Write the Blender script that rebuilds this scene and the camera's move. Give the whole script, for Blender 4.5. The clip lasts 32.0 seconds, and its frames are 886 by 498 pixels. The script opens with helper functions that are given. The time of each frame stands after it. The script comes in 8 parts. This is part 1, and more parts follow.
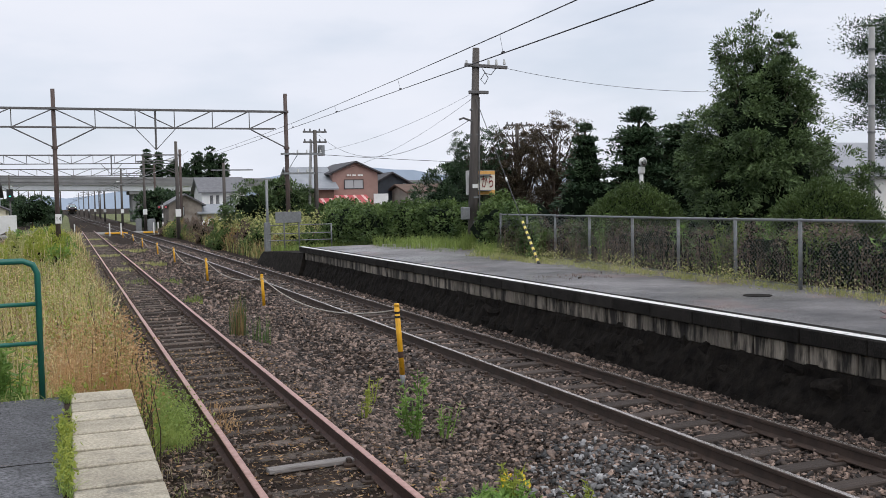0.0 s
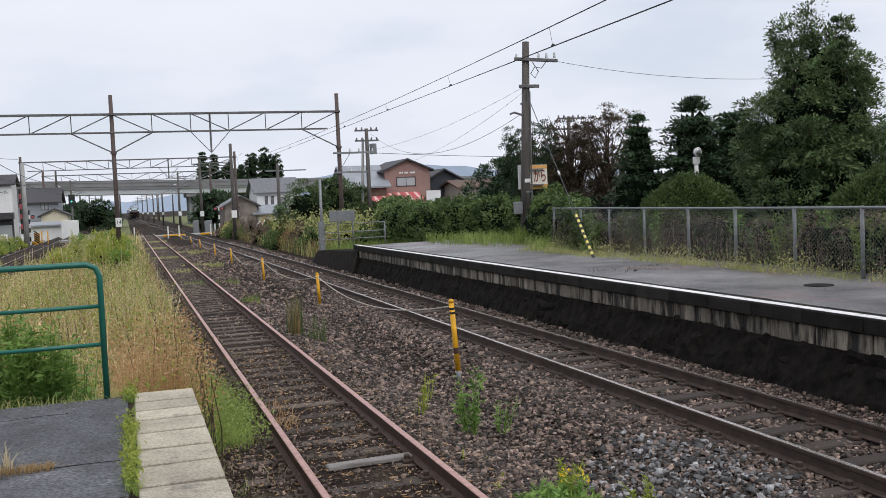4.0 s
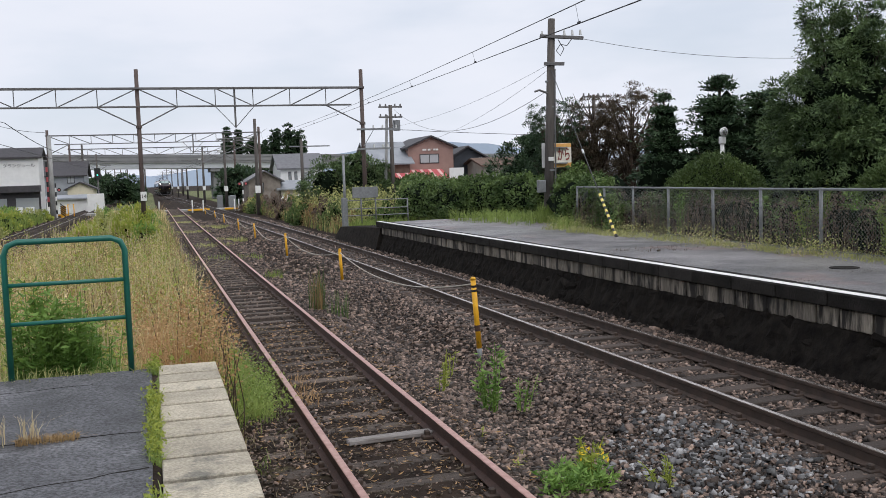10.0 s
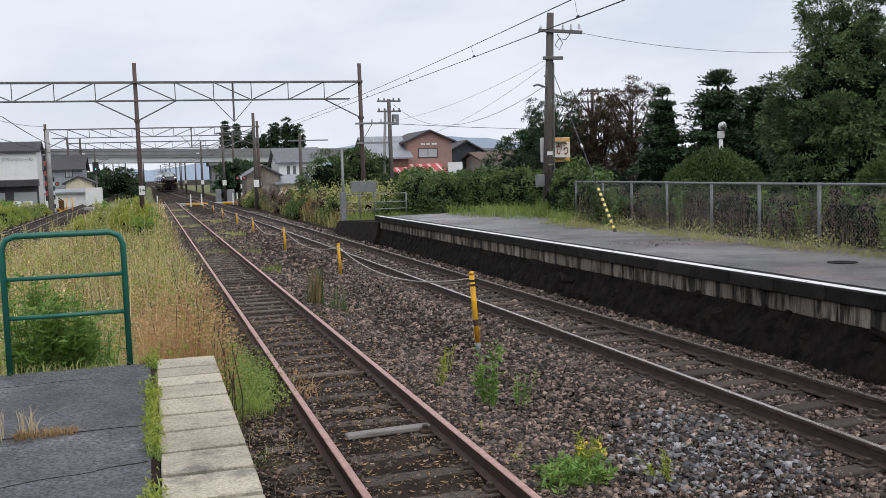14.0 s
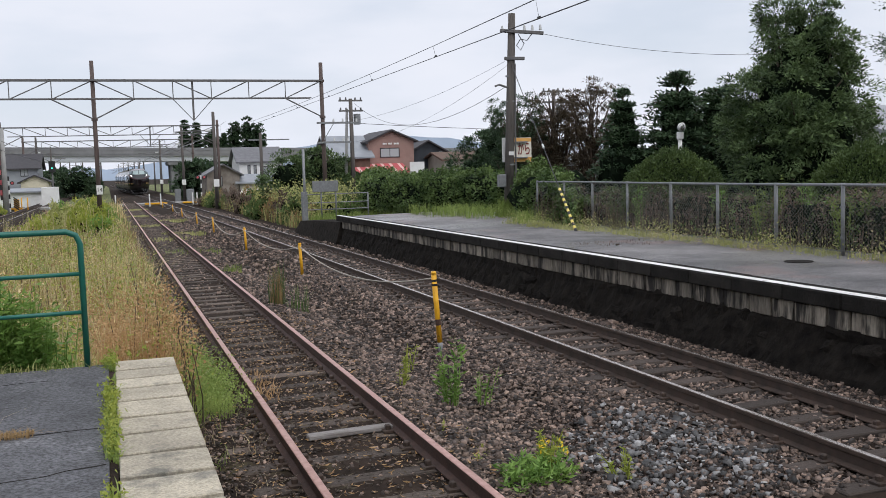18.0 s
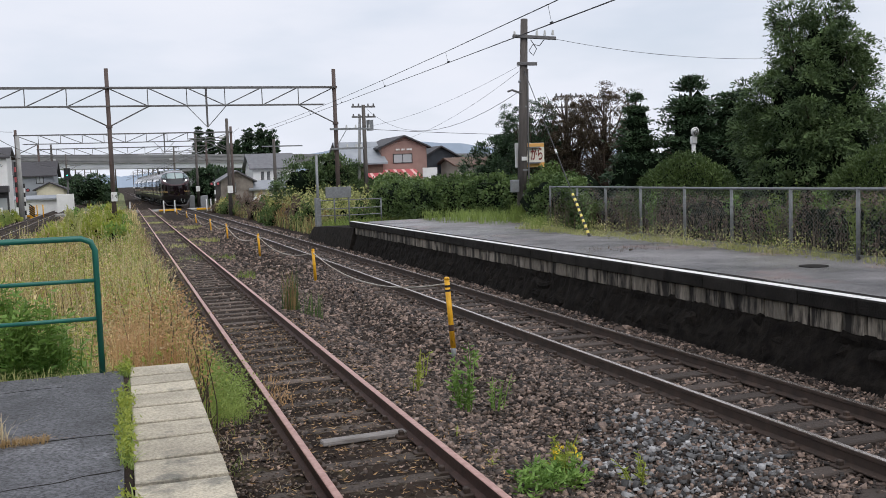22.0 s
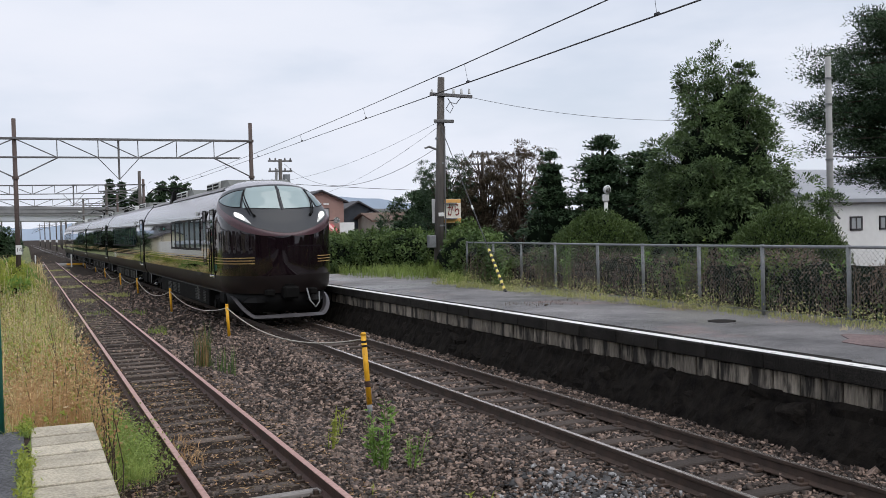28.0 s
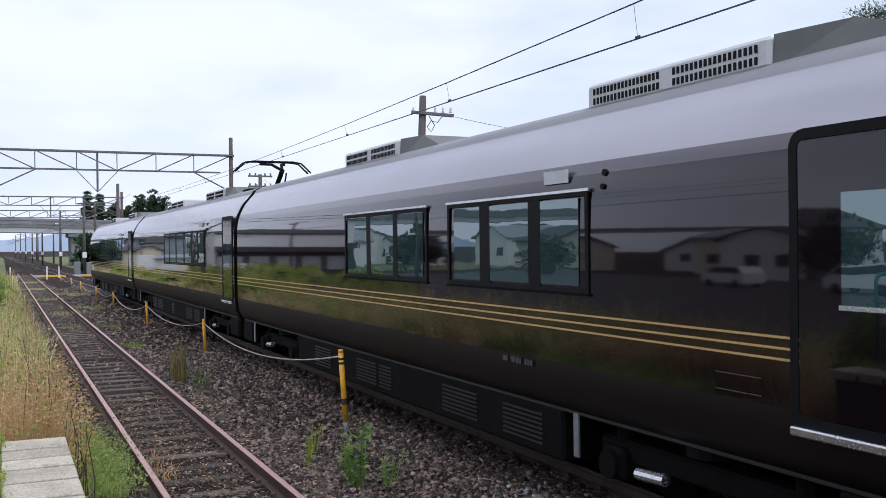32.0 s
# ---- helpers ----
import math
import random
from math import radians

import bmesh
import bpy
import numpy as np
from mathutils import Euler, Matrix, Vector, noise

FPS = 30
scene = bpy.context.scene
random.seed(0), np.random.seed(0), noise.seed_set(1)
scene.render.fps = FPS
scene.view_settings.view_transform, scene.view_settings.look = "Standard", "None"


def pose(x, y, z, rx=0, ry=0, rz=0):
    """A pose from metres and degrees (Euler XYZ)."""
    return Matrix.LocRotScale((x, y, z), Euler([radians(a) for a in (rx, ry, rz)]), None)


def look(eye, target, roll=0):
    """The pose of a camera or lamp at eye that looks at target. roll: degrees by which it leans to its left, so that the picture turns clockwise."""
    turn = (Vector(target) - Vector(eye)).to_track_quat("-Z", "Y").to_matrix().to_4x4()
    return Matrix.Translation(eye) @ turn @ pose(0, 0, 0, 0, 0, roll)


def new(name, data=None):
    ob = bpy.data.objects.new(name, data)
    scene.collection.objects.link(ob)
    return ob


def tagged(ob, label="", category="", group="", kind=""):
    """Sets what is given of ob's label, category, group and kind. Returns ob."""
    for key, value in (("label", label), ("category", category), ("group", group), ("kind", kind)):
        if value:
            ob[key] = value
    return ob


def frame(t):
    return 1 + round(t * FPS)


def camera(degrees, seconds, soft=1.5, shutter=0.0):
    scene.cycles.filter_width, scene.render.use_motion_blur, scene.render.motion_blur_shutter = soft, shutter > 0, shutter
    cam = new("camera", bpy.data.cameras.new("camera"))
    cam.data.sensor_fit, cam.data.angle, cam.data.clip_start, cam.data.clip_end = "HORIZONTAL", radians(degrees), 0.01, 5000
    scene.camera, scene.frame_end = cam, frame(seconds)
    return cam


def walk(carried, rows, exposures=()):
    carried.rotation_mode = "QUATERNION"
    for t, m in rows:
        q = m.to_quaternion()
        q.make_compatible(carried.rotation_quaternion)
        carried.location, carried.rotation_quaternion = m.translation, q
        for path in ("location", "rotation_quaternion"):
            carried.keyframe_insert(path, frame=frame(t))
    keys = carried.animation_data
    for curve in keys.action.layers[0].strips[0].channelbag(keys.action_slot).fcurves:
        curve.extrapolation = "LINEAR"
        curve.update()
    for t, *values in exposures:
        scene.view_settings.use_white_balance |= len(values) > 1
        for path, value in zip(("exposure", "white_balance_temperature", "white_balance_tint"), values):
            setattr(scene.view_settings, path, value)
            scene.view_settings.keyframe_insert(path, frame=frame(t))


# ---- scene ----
cam = camera(50.0, 32.0, soft=0.62)

# Eye 2.34 m over the rails, on the platform; a hand-held turn on the spot.
PATH = [
    (0.0, pose(0, 0, 2.34, 87.083, 1.226, -21.600)),
    (0.5, pose(0, 0, 2.34, 87.147, 1.515, -21.596)),
    (1.0, pose(0, 0, 2.34, 87.206, 1.772, -21.498)),
    (1.5, pose(0, 0, 2.34, 87.278, 2.127, -21.100)),
    (2.0, pose(0, 0, 2.34, 87.291, 2.413, -20.476)),
    (2.5, pose(0, 0, 2.34, 87.241, 2.563, -19.738)),
    (3.0, pose(0, 0, 2.34, 87.133, 2.638, -19.129)),
    (3.5, pose(0, 0, 2.34, 87.034, 2.591, -18.707)),
    (4.0, pose(0, 0, 2.34, 86.937, 2.550, -18.444)),
    (4.5, pose(0, 0, 2.34, 86.836, 2.540, -18.249)),
    (6.5, pose(0, 0, 2.34, 86.412, 2.167, -17.726)),
    (7.0, pose(0, 0, 2.34, 86.342, 2.085, -17.627)),
    (7.5, pose(0, 0, 2.34, 86.247, 2.023, -17.497)),
    (8.0, pose(0, 0, 2.34, 86.139, 2.011, -17.370)),
    (8.5, pose(0, 0, 2.34, 86.016, 1.969, -17.276)),
    (9.0, pose(0, 0, 2.34, 85.899, 1.932, -17.178)),
    (9.5, pose(0, 0, 2.34, 85.760, 1.928, -17.094)),
    (10.0, pose(0, 0, 2.34, 85.633, 1.934, -17.050)),
    (10.5, pose(0, 0, 2.34, 85.483, 1.959, -17.066)),
    (11.0, pose(0, 0, 2.34, 85.344, 1.983, -17.115)),
    (11.5, pose(0, 0, 2.34, 85.266, 2.015, -17.179)),
    (12.0, pose(0, 0, 2.34, 85.220, 2.035, -17.193)),
    (12.5, pose(0, 0, 2.34, 85.220, 2.007, -17.179)),
    (13.0, pose(0, 0, 2.34, 85.239, 1.940, -17.130)),
    (13.5, pose(0, 0, 2.34, 85.276, 1.900, -17.107)),
    (15.5, pose(0, 0, 2.34, 85.331, 1.676, -17.765)),
    (16.0, pose(0, 0, 2.34, 85.294, 1.625, -18.427)),
    (16.5, pose(0, 0, 2.34, 85.295, 1.503, -19.125)),
    (17.0, pose(0, 0, 2.34, 85.278, 1.555, -19.589)),
    (17.5, pose(0, 0, 2.34, 85.257, 1.633, -19.670)),
    (18.0, pose(0, 0, 2.34, 85.207, 1.763, -19.423)),
    (18.5, pose(0, 0, 2.34, 85.165, 1.753, -19.112)),
    (19.0, pose(0, 0, 2.34, 85.179, 1.782, -18.872)),
    (19.5, pose(0, 0, 2.34, 85.234, 1.814, -18.772)),
    (20.0, pose(0, 0, 2.34, 85.296, 1.848, -18.748)),
    (20.5, pose(0, 0, 2.34, 85.388, 1.834, -18.727)),
    (21.0, pose(0, 0, 2.34, 85.462, 1.871, -18.692)),
    (21.5, pose(0, 0, 2.34, 85.521, 1.890, -18.652)),
    (22.0, pose(0, 0, 2.34, 85.568, 1.991, -18.649)),
    (22.5, pose(0, 0, 2.34, 85.635, 1.991, -18.704)),
    (23.0, pose(0, 0, 2.34, 85.706, 1.999, -18.794)),
    (23.5, pose(0, 0, 2.34, 85.787, 1.933, -18.886)),
    (24.0, pose(0, 0, 2.34, 85.893, 1.841, -18.961)),
    (24.5, pose(0, 0, 2.34, 86.004, 1.458, -19.121)),
    (25.0, pose(0, 0, 2.34, 86.243, 1.023, -19.454)),
    (25.5, pose(0, 0, 2.34, 86.676, 0.545, -19.930)),
    (27.5, pose(0, 0, 2.34, 88.546, 1.208, -22.730)),
    (28.0, pose(0, 0, 2.34, 88.740, 1.570, -23.638)),
    (28.5, pose(0, 0, 2.34, 88.970, 1.889, -24.604)),
    (29.0, pose(0, 0, 2.34, 89.223, 2.028, -25.437)),
    (29.5, pose(0, 0, 2.34, 89.567, 1.546, -25.994)),
    (30.0, pose(0, 0, 2.34, 89.745, 1.428, -26.122)),
    (30.5, pose(0, 0, 2.34, 89.766, 1.384, -25.928)),
    (31.0, pose(0, 0, 2.34, 89.789, 1.228, -25.514)),
    (31.5, pose(0, 0, 2.34, 89.806, 0.972, -25.139)),
    (32.0, pose(0, 0, 2.34, 89.810, 0.647, -24.877)),
]
walk(cam, PATH, [(0.0, 0.2, 6380, 10), (26.0, 0.2, 6380, 10), (29.0, 0.2, 6200, 10), (30.0, 0.38, 5860, 14), (32.0, 0.40, 5860, 14)])

# ---- sky and sun ----
world = bpy.data.worlds.new("sky")
scene.world = world
world.use_nodes = True
wn, wl = world.node_tree.nodes, world.node_tree.links
wn.clear()
w_out = wn.new("ShaderNodeOutputWorld")
w_bg = wn.new("ShaderNodeBackground")
w_sky = wn.new("ShaderNodeTexSky")
w_sky.sky_type = "NISHITA"
w_sky.sun_disc = False
w_sky.sun_elevation = radians(54)
w_sky.sun_rotation = radians(150)
w_sky.air_density, w_sky.dust_density, w_sky.ozone_density = 1.0, 1.5, 1.0
w_noise = wn.new("ShaderNodeTexNoise")
w_noise.inputs["Scale"].default_value = 2.6
w_noise.inputs["Detail"].default_value = 5.0
w_noise.inputs["Roughness"].default_value = 0.5
w_map = wn.new("ShaderNodeMapping")
w_map.inputs["Scale"].default_value = (1.0, 1.0, 3.2)
w_tc = wn.new("ShaderNodeTexCoord")
wl.new(w_tc.outputs["Generated"], w_map.inputs["Vector"])
wl.new(w_map.outputs["Vector"], w_noise.inputs["Vector"])
w_cover = wn.new("ShaderNodeValToRGB")           # how thick the cloud is
w_cover.color_ramp.elements[0].position, w_cover.color_ramp.elements[0].color = 0.28, (0.72, 0.72, 0.72, 1)
w_cover.color_ramp.elements[1].position, w_cover.color_ramp.elements[1].color = 0.50, (1, 1, 1, 1)
w_tone = wn.new("ShaderNodeValToRGB")            # cloud grey to cloud white
w_tone.color_ramp.elements[0].position, w_tone.color_ramp.elements[0].color = 0.35, (6.7, 7.05, 7.85, 1)
w_tone.color_ramp.elements[1].position, w_tone.color_ramp.elements[1].color = 0.68, (7.65, 7.75, 8.35, 1)
w_mix = wn.new("ShaderNodeMix")
w_mix.data_type = "RGBA"
wl.new(w_noise.outputs["Fac"], w_cover.inputs["Fac"])
wl.new(w_noise.outputs["Fac"], w_tone.inputs["Fac"])
wl.new(w_cover.outputs["Color"], w_mix.inputs["Factor"])
wl.new(w_sky.outputs["Color"], w_mix.inputs["A"])
wl.new(w_tone.outputs["Color"], w_mix.inputs["B"])
wl.new(w_mix.outputs["Result"], w_bg.inputs["Color"])
w_bg.inputs["Strength"].default_value = 0.1
wl.new(w_bg.outputs["Background"], w_out.inputs["Surface"])

sun = new("sun", bpy.data.lights.new("sun", "SUN"))
sun.data.energy = 1.5
sun.data.angle = radians(70)
sun.data.color = (1.0, 0.96, 0.9)
sun.matrix_basis = look((16, -40, 60), (0, 0, 0))

# ---- materials ----
def mat(name, col, col2=None, rough=0.8, scale=6.0, metal=0.0, bump=0.15, bscale=60.0, detail=6.0, rnd=0.0, spot=None, spot_scale=2.0, spot_lo=0.55, stretch=None, spec=0.5, coat=0.0, isl=False, grain=0.0, wet=0.0, skew=0.0):
    """A surface of two colours in cloudy patches, with fine grain, relief, an optional stain colour and a per-piece shift."""
    m = bpy.data.materials.new(name)
    m.use_nodes = True
    n, l = m.node_tree.nodes, m.node_tree.links
    b = n["Principled BSDF"]
    col2 = col2 or tuple(c * 0.7 for c in col)
    tc = n.new("ShaderNodeTexCoord")
    vec = tc.outputs["Object"]
    if stretch:
        mp = n.new("ShaderNodeMapping")
        mp.inputs["Scale"].default_value = stretch
        l.new(vec, mp.inputs["Vector"])
        vec = mp.outputs["Vector"]
    def noise_of(s, d):
        t = n.new("ShaderNodeTexNoise")
        t.inputs["Scale"].default_value, t.inputs["Detail"].default_value, t.inputs["Roughness"].default_value = s, d, 0.62
        l.new(vec, t.inputs["Vector"])
        return t.outputs["Fac"]
    def mix_of(fac, a, c):
        x = n.new("ShaderNodeMix")
        x.data_type = "RGBA"
        for sock, v in (("Factor", fac), ("A", a), ("B", c)):
            if isinstance(v, (tuple, float)):
                x.inputs[sock].default_value = v if isinstance(v, float) else (*v, 1)
            else:
                l.new(v, x.inputs[sock])
        return x.outputs["Result"]
    def ramp_of(fac, lo, hi):
        r = n.new("ShaderNodeMapRange")
        r.inputs["From Min"].default_value, r.inputs["From Max"].default_value = lo, hi
        l.new(fac, r.inputs["Value"])
        return r.outputs["Result"]
    c = mix_of(ramp_of(noise_of(scale, detail), 0.3, 0.7), col2, col)
    if spot:
        c = mix_of(ramp_of(noise_of(spot_scale, 7.0), spot_lo, spot_lo + 0.12), c, spot)
    if rnd:
        if isl:
            g = n.new("ShaderNodeNewGeometry")
            val = g.outputs["Random Per Island"]
        else:
            g = n.new("ShaderNodeObjectInfo")
            val = g.outputs["Random"]
        h = n.new("ShaderNodeHueSaturation")
        h.inputs["Saturation"].default_value = 1.0
        r = n.new("ShaderNodeMapRange")
        r.inputs["To Min"].default_value, r.inputs["To Max"].default_value = 1 - rnd, 1 + rnd
        if skew:      # many dark pieces, few pale ones
            pw = n.new("ShaderNodeMath")
            pw.operation = "POWER"
            pw.inputs[1].default_value = skew
            l.new(val, pw.inputs[0])
            val = pw.outputs["Value"]
            r.inputs["To Min"].default_value, r.inputs["To Max"].default_value = 0.22, 1 + skew
        l.new(val, r.inputs["Value"])
        l.new(r.outputs["Result"], h.inputs["Value"])
        l.new(c, h.inputs["Color"])
        c = h.outputs["Color"]
    fine = noise_of(bscale, 4.0)
    if grain:
        gr = n.new("ShaderNodeMapRange")
        gr.inputs["From Min"].default_value, gr.inputs["From Max"].default_value = 0.36, 0.64
        gr.inputs["To Min"].default_value, gr.inputs["To Max"].default_value = 1 - grain, 1 + grain
        l.new(fine, gr.inputs["Value"])
        gh = n.new("ShaderNodeHueSaturation")
        l.new(gr.outputs["Result"], gh.inputs["Value"])
        l.new(c, gh.inputs["Color"])
        c = gh.outputs["Color"]
    l.new(c, b.inputs["Base Color"])
    if rough < 0.98:
        rr = n.new("ShaderNodeMapRange")
        rr.inputs["To Min"].default_value, rr.inputs["To Max"].default_value = max(0.02, rough - 0.1 * rough), min(1, rough + (0.1 if rough > 0.1 else 0.01))
        l.new(fine, rr.inputs["Value"])
        rough_out = rr.outputs["Result"]
        if wet:   # damp patches, smoother than the dry surface
            wr = ramp_of(noise_of(0.45, 5.0), 0.42, 0.58)
            wm = n.new("ShaderNodeMath")
            wm.operation = "MULTIPLY_ADD"
            wm.inputs[1].default_value = -wet * rough
            l.new(wr, wm.inputs[0])
            l.new(rough_out, wm.inputs[2])
            rough_out = wm.outputs["Value"]
        l.new(rough_out, b.inputs["Roughness"])
    else:
        b.inputs["Roughness"].default_value = 1.0
    b.inputs["Metallic"].default_value = metal
    b.inputs["Specular IOR Level"].default_value = spec
    b.inputs["Coat Weight"].default_value = coat
    b.inputs["Coat Roughness"].default_value = 0.03
    if bump:
        bp = n.new("ShaderNodeBump")
        bp.inputs["Strength"].default_value = bump
        bp.inputs["Distance"].default_value = 0.02
        l.new(fine, bp.inputs["Height"])
        l.new(bp.outputs["Normal"], b.inputs["Normal"])
    return m


def leaf_mat(name, col, col2, rough=0.55, trans=0.25):
    """Leaves: two greens by leaf, a little light let through."""
    m = bpy.data.materials.new(name)
    m.use_nodes = True
    n, l = m.node_tree.nodes, m.node_tree.links
    b = n["Principled BSDF"]
    g = n.new("ShaderNodeNewGeometry")
    t = n.new("ShaderNodeTexNoise")
    t.inputs["Scale"].default_value = 1.9
    t.inputs["Detail"].default_value = 5.0
    tc = n.new("ShaderNodeTexCoord")
    l.new(tc.outputs["Object"], t.inputs["Vector"])
    a = n.new("ShaderNodeMath")
    a.operation = "MULTIPLY_ADD"
    a.inputs[1].default_value = 0.35
    l.new(g.outputs["Random Per Island"], a.inputs[0])
    s = n.new("ShaderNodeMapRange")
    s.inputs["From Min"].default_value, s.inputs["From Max"].default_value = 0.38, 0.64
    s.inputs["To Max"].default_value = 0.65
    l.new(t.outputs["Fac"], s.inputs["Value"])
    l.new(s.outputs["Result"], a.inputs[2])
    x = n.new("ShaderNodeMix")
    x.data_type = "RGBA"
    x.inputs["A"].default_value, x.inputs["B"].default_value = (*col, 1), (*col2, 1)
    l.new(a.outputs["Value"], x.inputs["Factor"])
    l.new(x.outputs["Result"], b.inputs["Base Color"])
    b.inputs["Roughness"].default_value = rough
    b.inputs["Specular IOR Level"].default_value = 0.3
    tr = n.new("ShaderNodeBsdfTranslucent")
    l.new(x.outputs["Result"], tr.inputs["Color"])
    ms = n.new("ShaderNodeMixShader")
    ms.inputs["Fac"].default_value = trans
    l.new(b.outputs["BSDF"], ms.inputs[1])
    l.new(tr.outputs["BSDF"], ms.inputs[2])
    l.new(ms.outputs["Shader"], n["Material Output"].inputs["Surface"])
    return m


def glass_mat(name, tint, rough=0.02, alpha=0.0, ior=1.45, wave=0.0):
    m = bpy.data.materials.new(name)
    m.use_nodes = True
    b = m.node_tree.nodes["Principled BSDF"]
    b.inputs["Base Color"].default_value = (*tint, 1)
    b.inputs["Roughness"].default_value = rough
    b.inputs["Specular IOR Level"].default_value = 0.5 if ior > 1.5 else 0.9
    b.inputs["Transmission Weight"].default_value = alpha
    b.inputs["IOR"].default_value = ior
    if wave:
        n, l = m.node_tree.nodes, m.node_tree.links
        tc, t, bp = n.new("ShaderNodeTexCoord"), n.new("ShaderNodeTexNoise"), n.new("ShaderNodeBump")
        t.inputs["Scale"].default_value, t.inputs["Detail"].default_value = 1.7, 2.0
        bp.inputs["Strength"].default_value, bp.inputs["Distance"].default_value = wave, 0.02
        l.new(tc.outputs["Object"], t.inputs["Vector"])
        l.new(t.outputs["Fac"], bp.inputs["Height"])
        l.new(bp.outputs["Normal"], b.inputs["Normal"])
    return m


def glow(name, col, power):
    m = bpy.data.materials.new(name)
    m.use_nodes = True
    b = m.node_tree.nodes["Principled BSDF"]
    b.inputs["Base Color"].default_value = (*col, 1)
    b.inputs["Emission Color"].default_value = (*col, 1)
    b.inputs["Emission Strength"].default_value = power
    return m


M = {}
M["soil"] = mat("soil", (0.048, 0.034, 0.026), (0.012, 0.009, 0.0075), 0.95, 3.3, bump=0.5, bscale=45, spot=(0.11, 0.095, 0.055), spot_scale=0.7, spot_lo=0.6, spec=0.1)
M["stone"] = mat("ballast_stone", (0.195, 0.141, 0.113), (0.022, 0.0160, 0.0132), 0.55, 14.0, bump=0.4, bscale=90, rnd=0.95, isl=True, spec=0.35, skew=2.2)
M["stone_pale"] = mat("pale_stone", (0.21, 0.208, 0.21), (0.06, 0.058, 0.06), 0.7, 12.0, bump=0.3, bscale=90, rnd=0.95, isl=True, skew=2.0)
M["rust"] = mat("rusty_steel", (0.085, 0.044, 0.032), (0.04, 0.022, 0.018), 0.75, 8.0, bump=0.25, bscale=80, metal=0.0)
M["rust_top"] = mat("rust_red_railhead", (0.58, 0.36, 0.31), (0.38, 0.20, 0.165), 0.38, 12.0, metal=0.4, bump=0.08, bscale=120)
M["rail_brown"] = mat("brown_rail_side", (0.075, 0.047, 0.034), (0.032, 0.022, 0.017), 0.7, 6.0, bump=0.2, bscale=80)
M["rail_top"] = mat("polished_railhead", (0.78, 0.72, 0.67), (0.5, 0.42, 0.37), 0.22, 9.0, metal=0.9, bump=0.03)
M["sleeper"] = mat("old_wood_sleeper", (0.17, 0.135, 0.112), (0.05, 0.038, 0.032), 0.9, 4.0, bump=0.6, bscale=40, stretch=(0.6, 8, 3), rnd=0.4, grain=0.4)
M["sleeper2"] = mat("brown_wood_sleeper", (0.085, 0.065, 0.054), (0.038, 0.029, 0.025), 0.9, 4.0, bump=0.5, bscale=40, stretch=(0.6, 8, 3), rnd=0.3)
M["sleeper_pale"] = mat("weathered_grey_wood", (0.36, 0.34, 0.33), (0.17, 0.15, 0.14), 0.9, 5.0, bump=0.6, bscale=40, stretch=(0.6, 8, 3))
M["asphalt"] = mat("asphalt", (0.118, 0.119, 0.13), (0.05, 0.05, 0.055), 0.62, 2.0, bump=1.0, bscale=48, spot=(0.165, 0.167, 0.178), spot_scale=1.1, spot_lo=0.54, grain=0.7)
M["asphalt_far"] = mat("worn_platform_asphalt", (0.23, 0.218, 0.22), (0.045, 0.044, 0.046), 0.6, 0.55, bump=0.6, bscale=40, grain=0.4, spot=(0.21, 0.145, 0.137), spot_scale=0.5, spot_lo=0.57, wet=0.55)
M["asphalt_red"] = mat("reddish_worn_asphalt", (0.21, 0.145, 0.14), (0.11, 0.08, 0.078), 0.75, 1.6, bump=0.6, bscale=40, grain=0.4, wet=0.4)
M["asphalt_yard"] = mat("dark_yard_asphalt", (0.05, 0.05, 0.052), (0.03, 0.03, 0.032), 0.85, 0.6, bump=0.4, bscale=40, grain=0.3)
M["slab"] = mat("pale_concrete_slab", (0.50, 0.448, 0.352), (0.32, 0.285, 0.222), 0.85, 3.0, bump=0.5, bscale=60, rnd=0.1, grain=0.25, spot=(0.19, 0.18, 0.15), spot_scale=2.6, spot_lo=0.55)
M["concrete"] = mat("grey_concrete", (0.36, 0.35, 0.33), (0.24, 0.235, 0.22), 0.85, 2.0, bump=0.3, bscale=60, spot=(0.14, 0.135, 0.125), spot_scale=1.2, spot_lo=0.58)
M["coping"] = mat("black_stained_concrete", (0.035, 0.032, 0.029), (0.014, 0.013, 0.012), 0.9, 3.0, bump=0.6, bscale=50, rnd=0.2, spec=0.12, grain=0.4)
M["panel"] = mat("streaked_pale_concrete", (0.31, 0.275, 0.225), (0.12, 0.105, 0.085), 0.9, 3.5, bump=0.6, bscale=40, grain=0.25, stretch=(1.0, 1.0, 0.16), rnd=0.4, spot=(0.018, 0.016, 0.014), spot_scale=5.5, spot_lo=0.46)
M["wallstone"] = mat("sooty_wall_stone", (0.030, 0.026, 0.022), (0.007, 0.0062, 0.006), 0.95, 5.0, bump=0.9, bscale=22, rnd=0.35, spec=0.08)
M["white_line"] = mat("worn_white_paint", (0.84, 0.83, 0.81), (0.74, 0.73, 0.71), 0.7, 5.0, bump=0.3, bscale=80, spot=(0.10, 0.10, 0.10), spot_scale=11.0, spot_lo=0.57)
M["green_paint"] = mat("green_paint", (0.015, 0.15, 0.11), (0.01, 0.11, 0.085), 0.35, 7.0, bump=0.1, bscale=50, spot=(0.02, 0.075, 0.06), spot_scale=14, spot_lo=0.62)
M["yellow"] = mat("chipped_yellow_paint", (0.85, 0.46, 0.02), (0.72, 0.36, 0.015), 0.5, 14.0, bump=0.2, bscale=70, spot=(0.12, 0.07, 0.035), spot_scale=16, spot_lo=0.62)
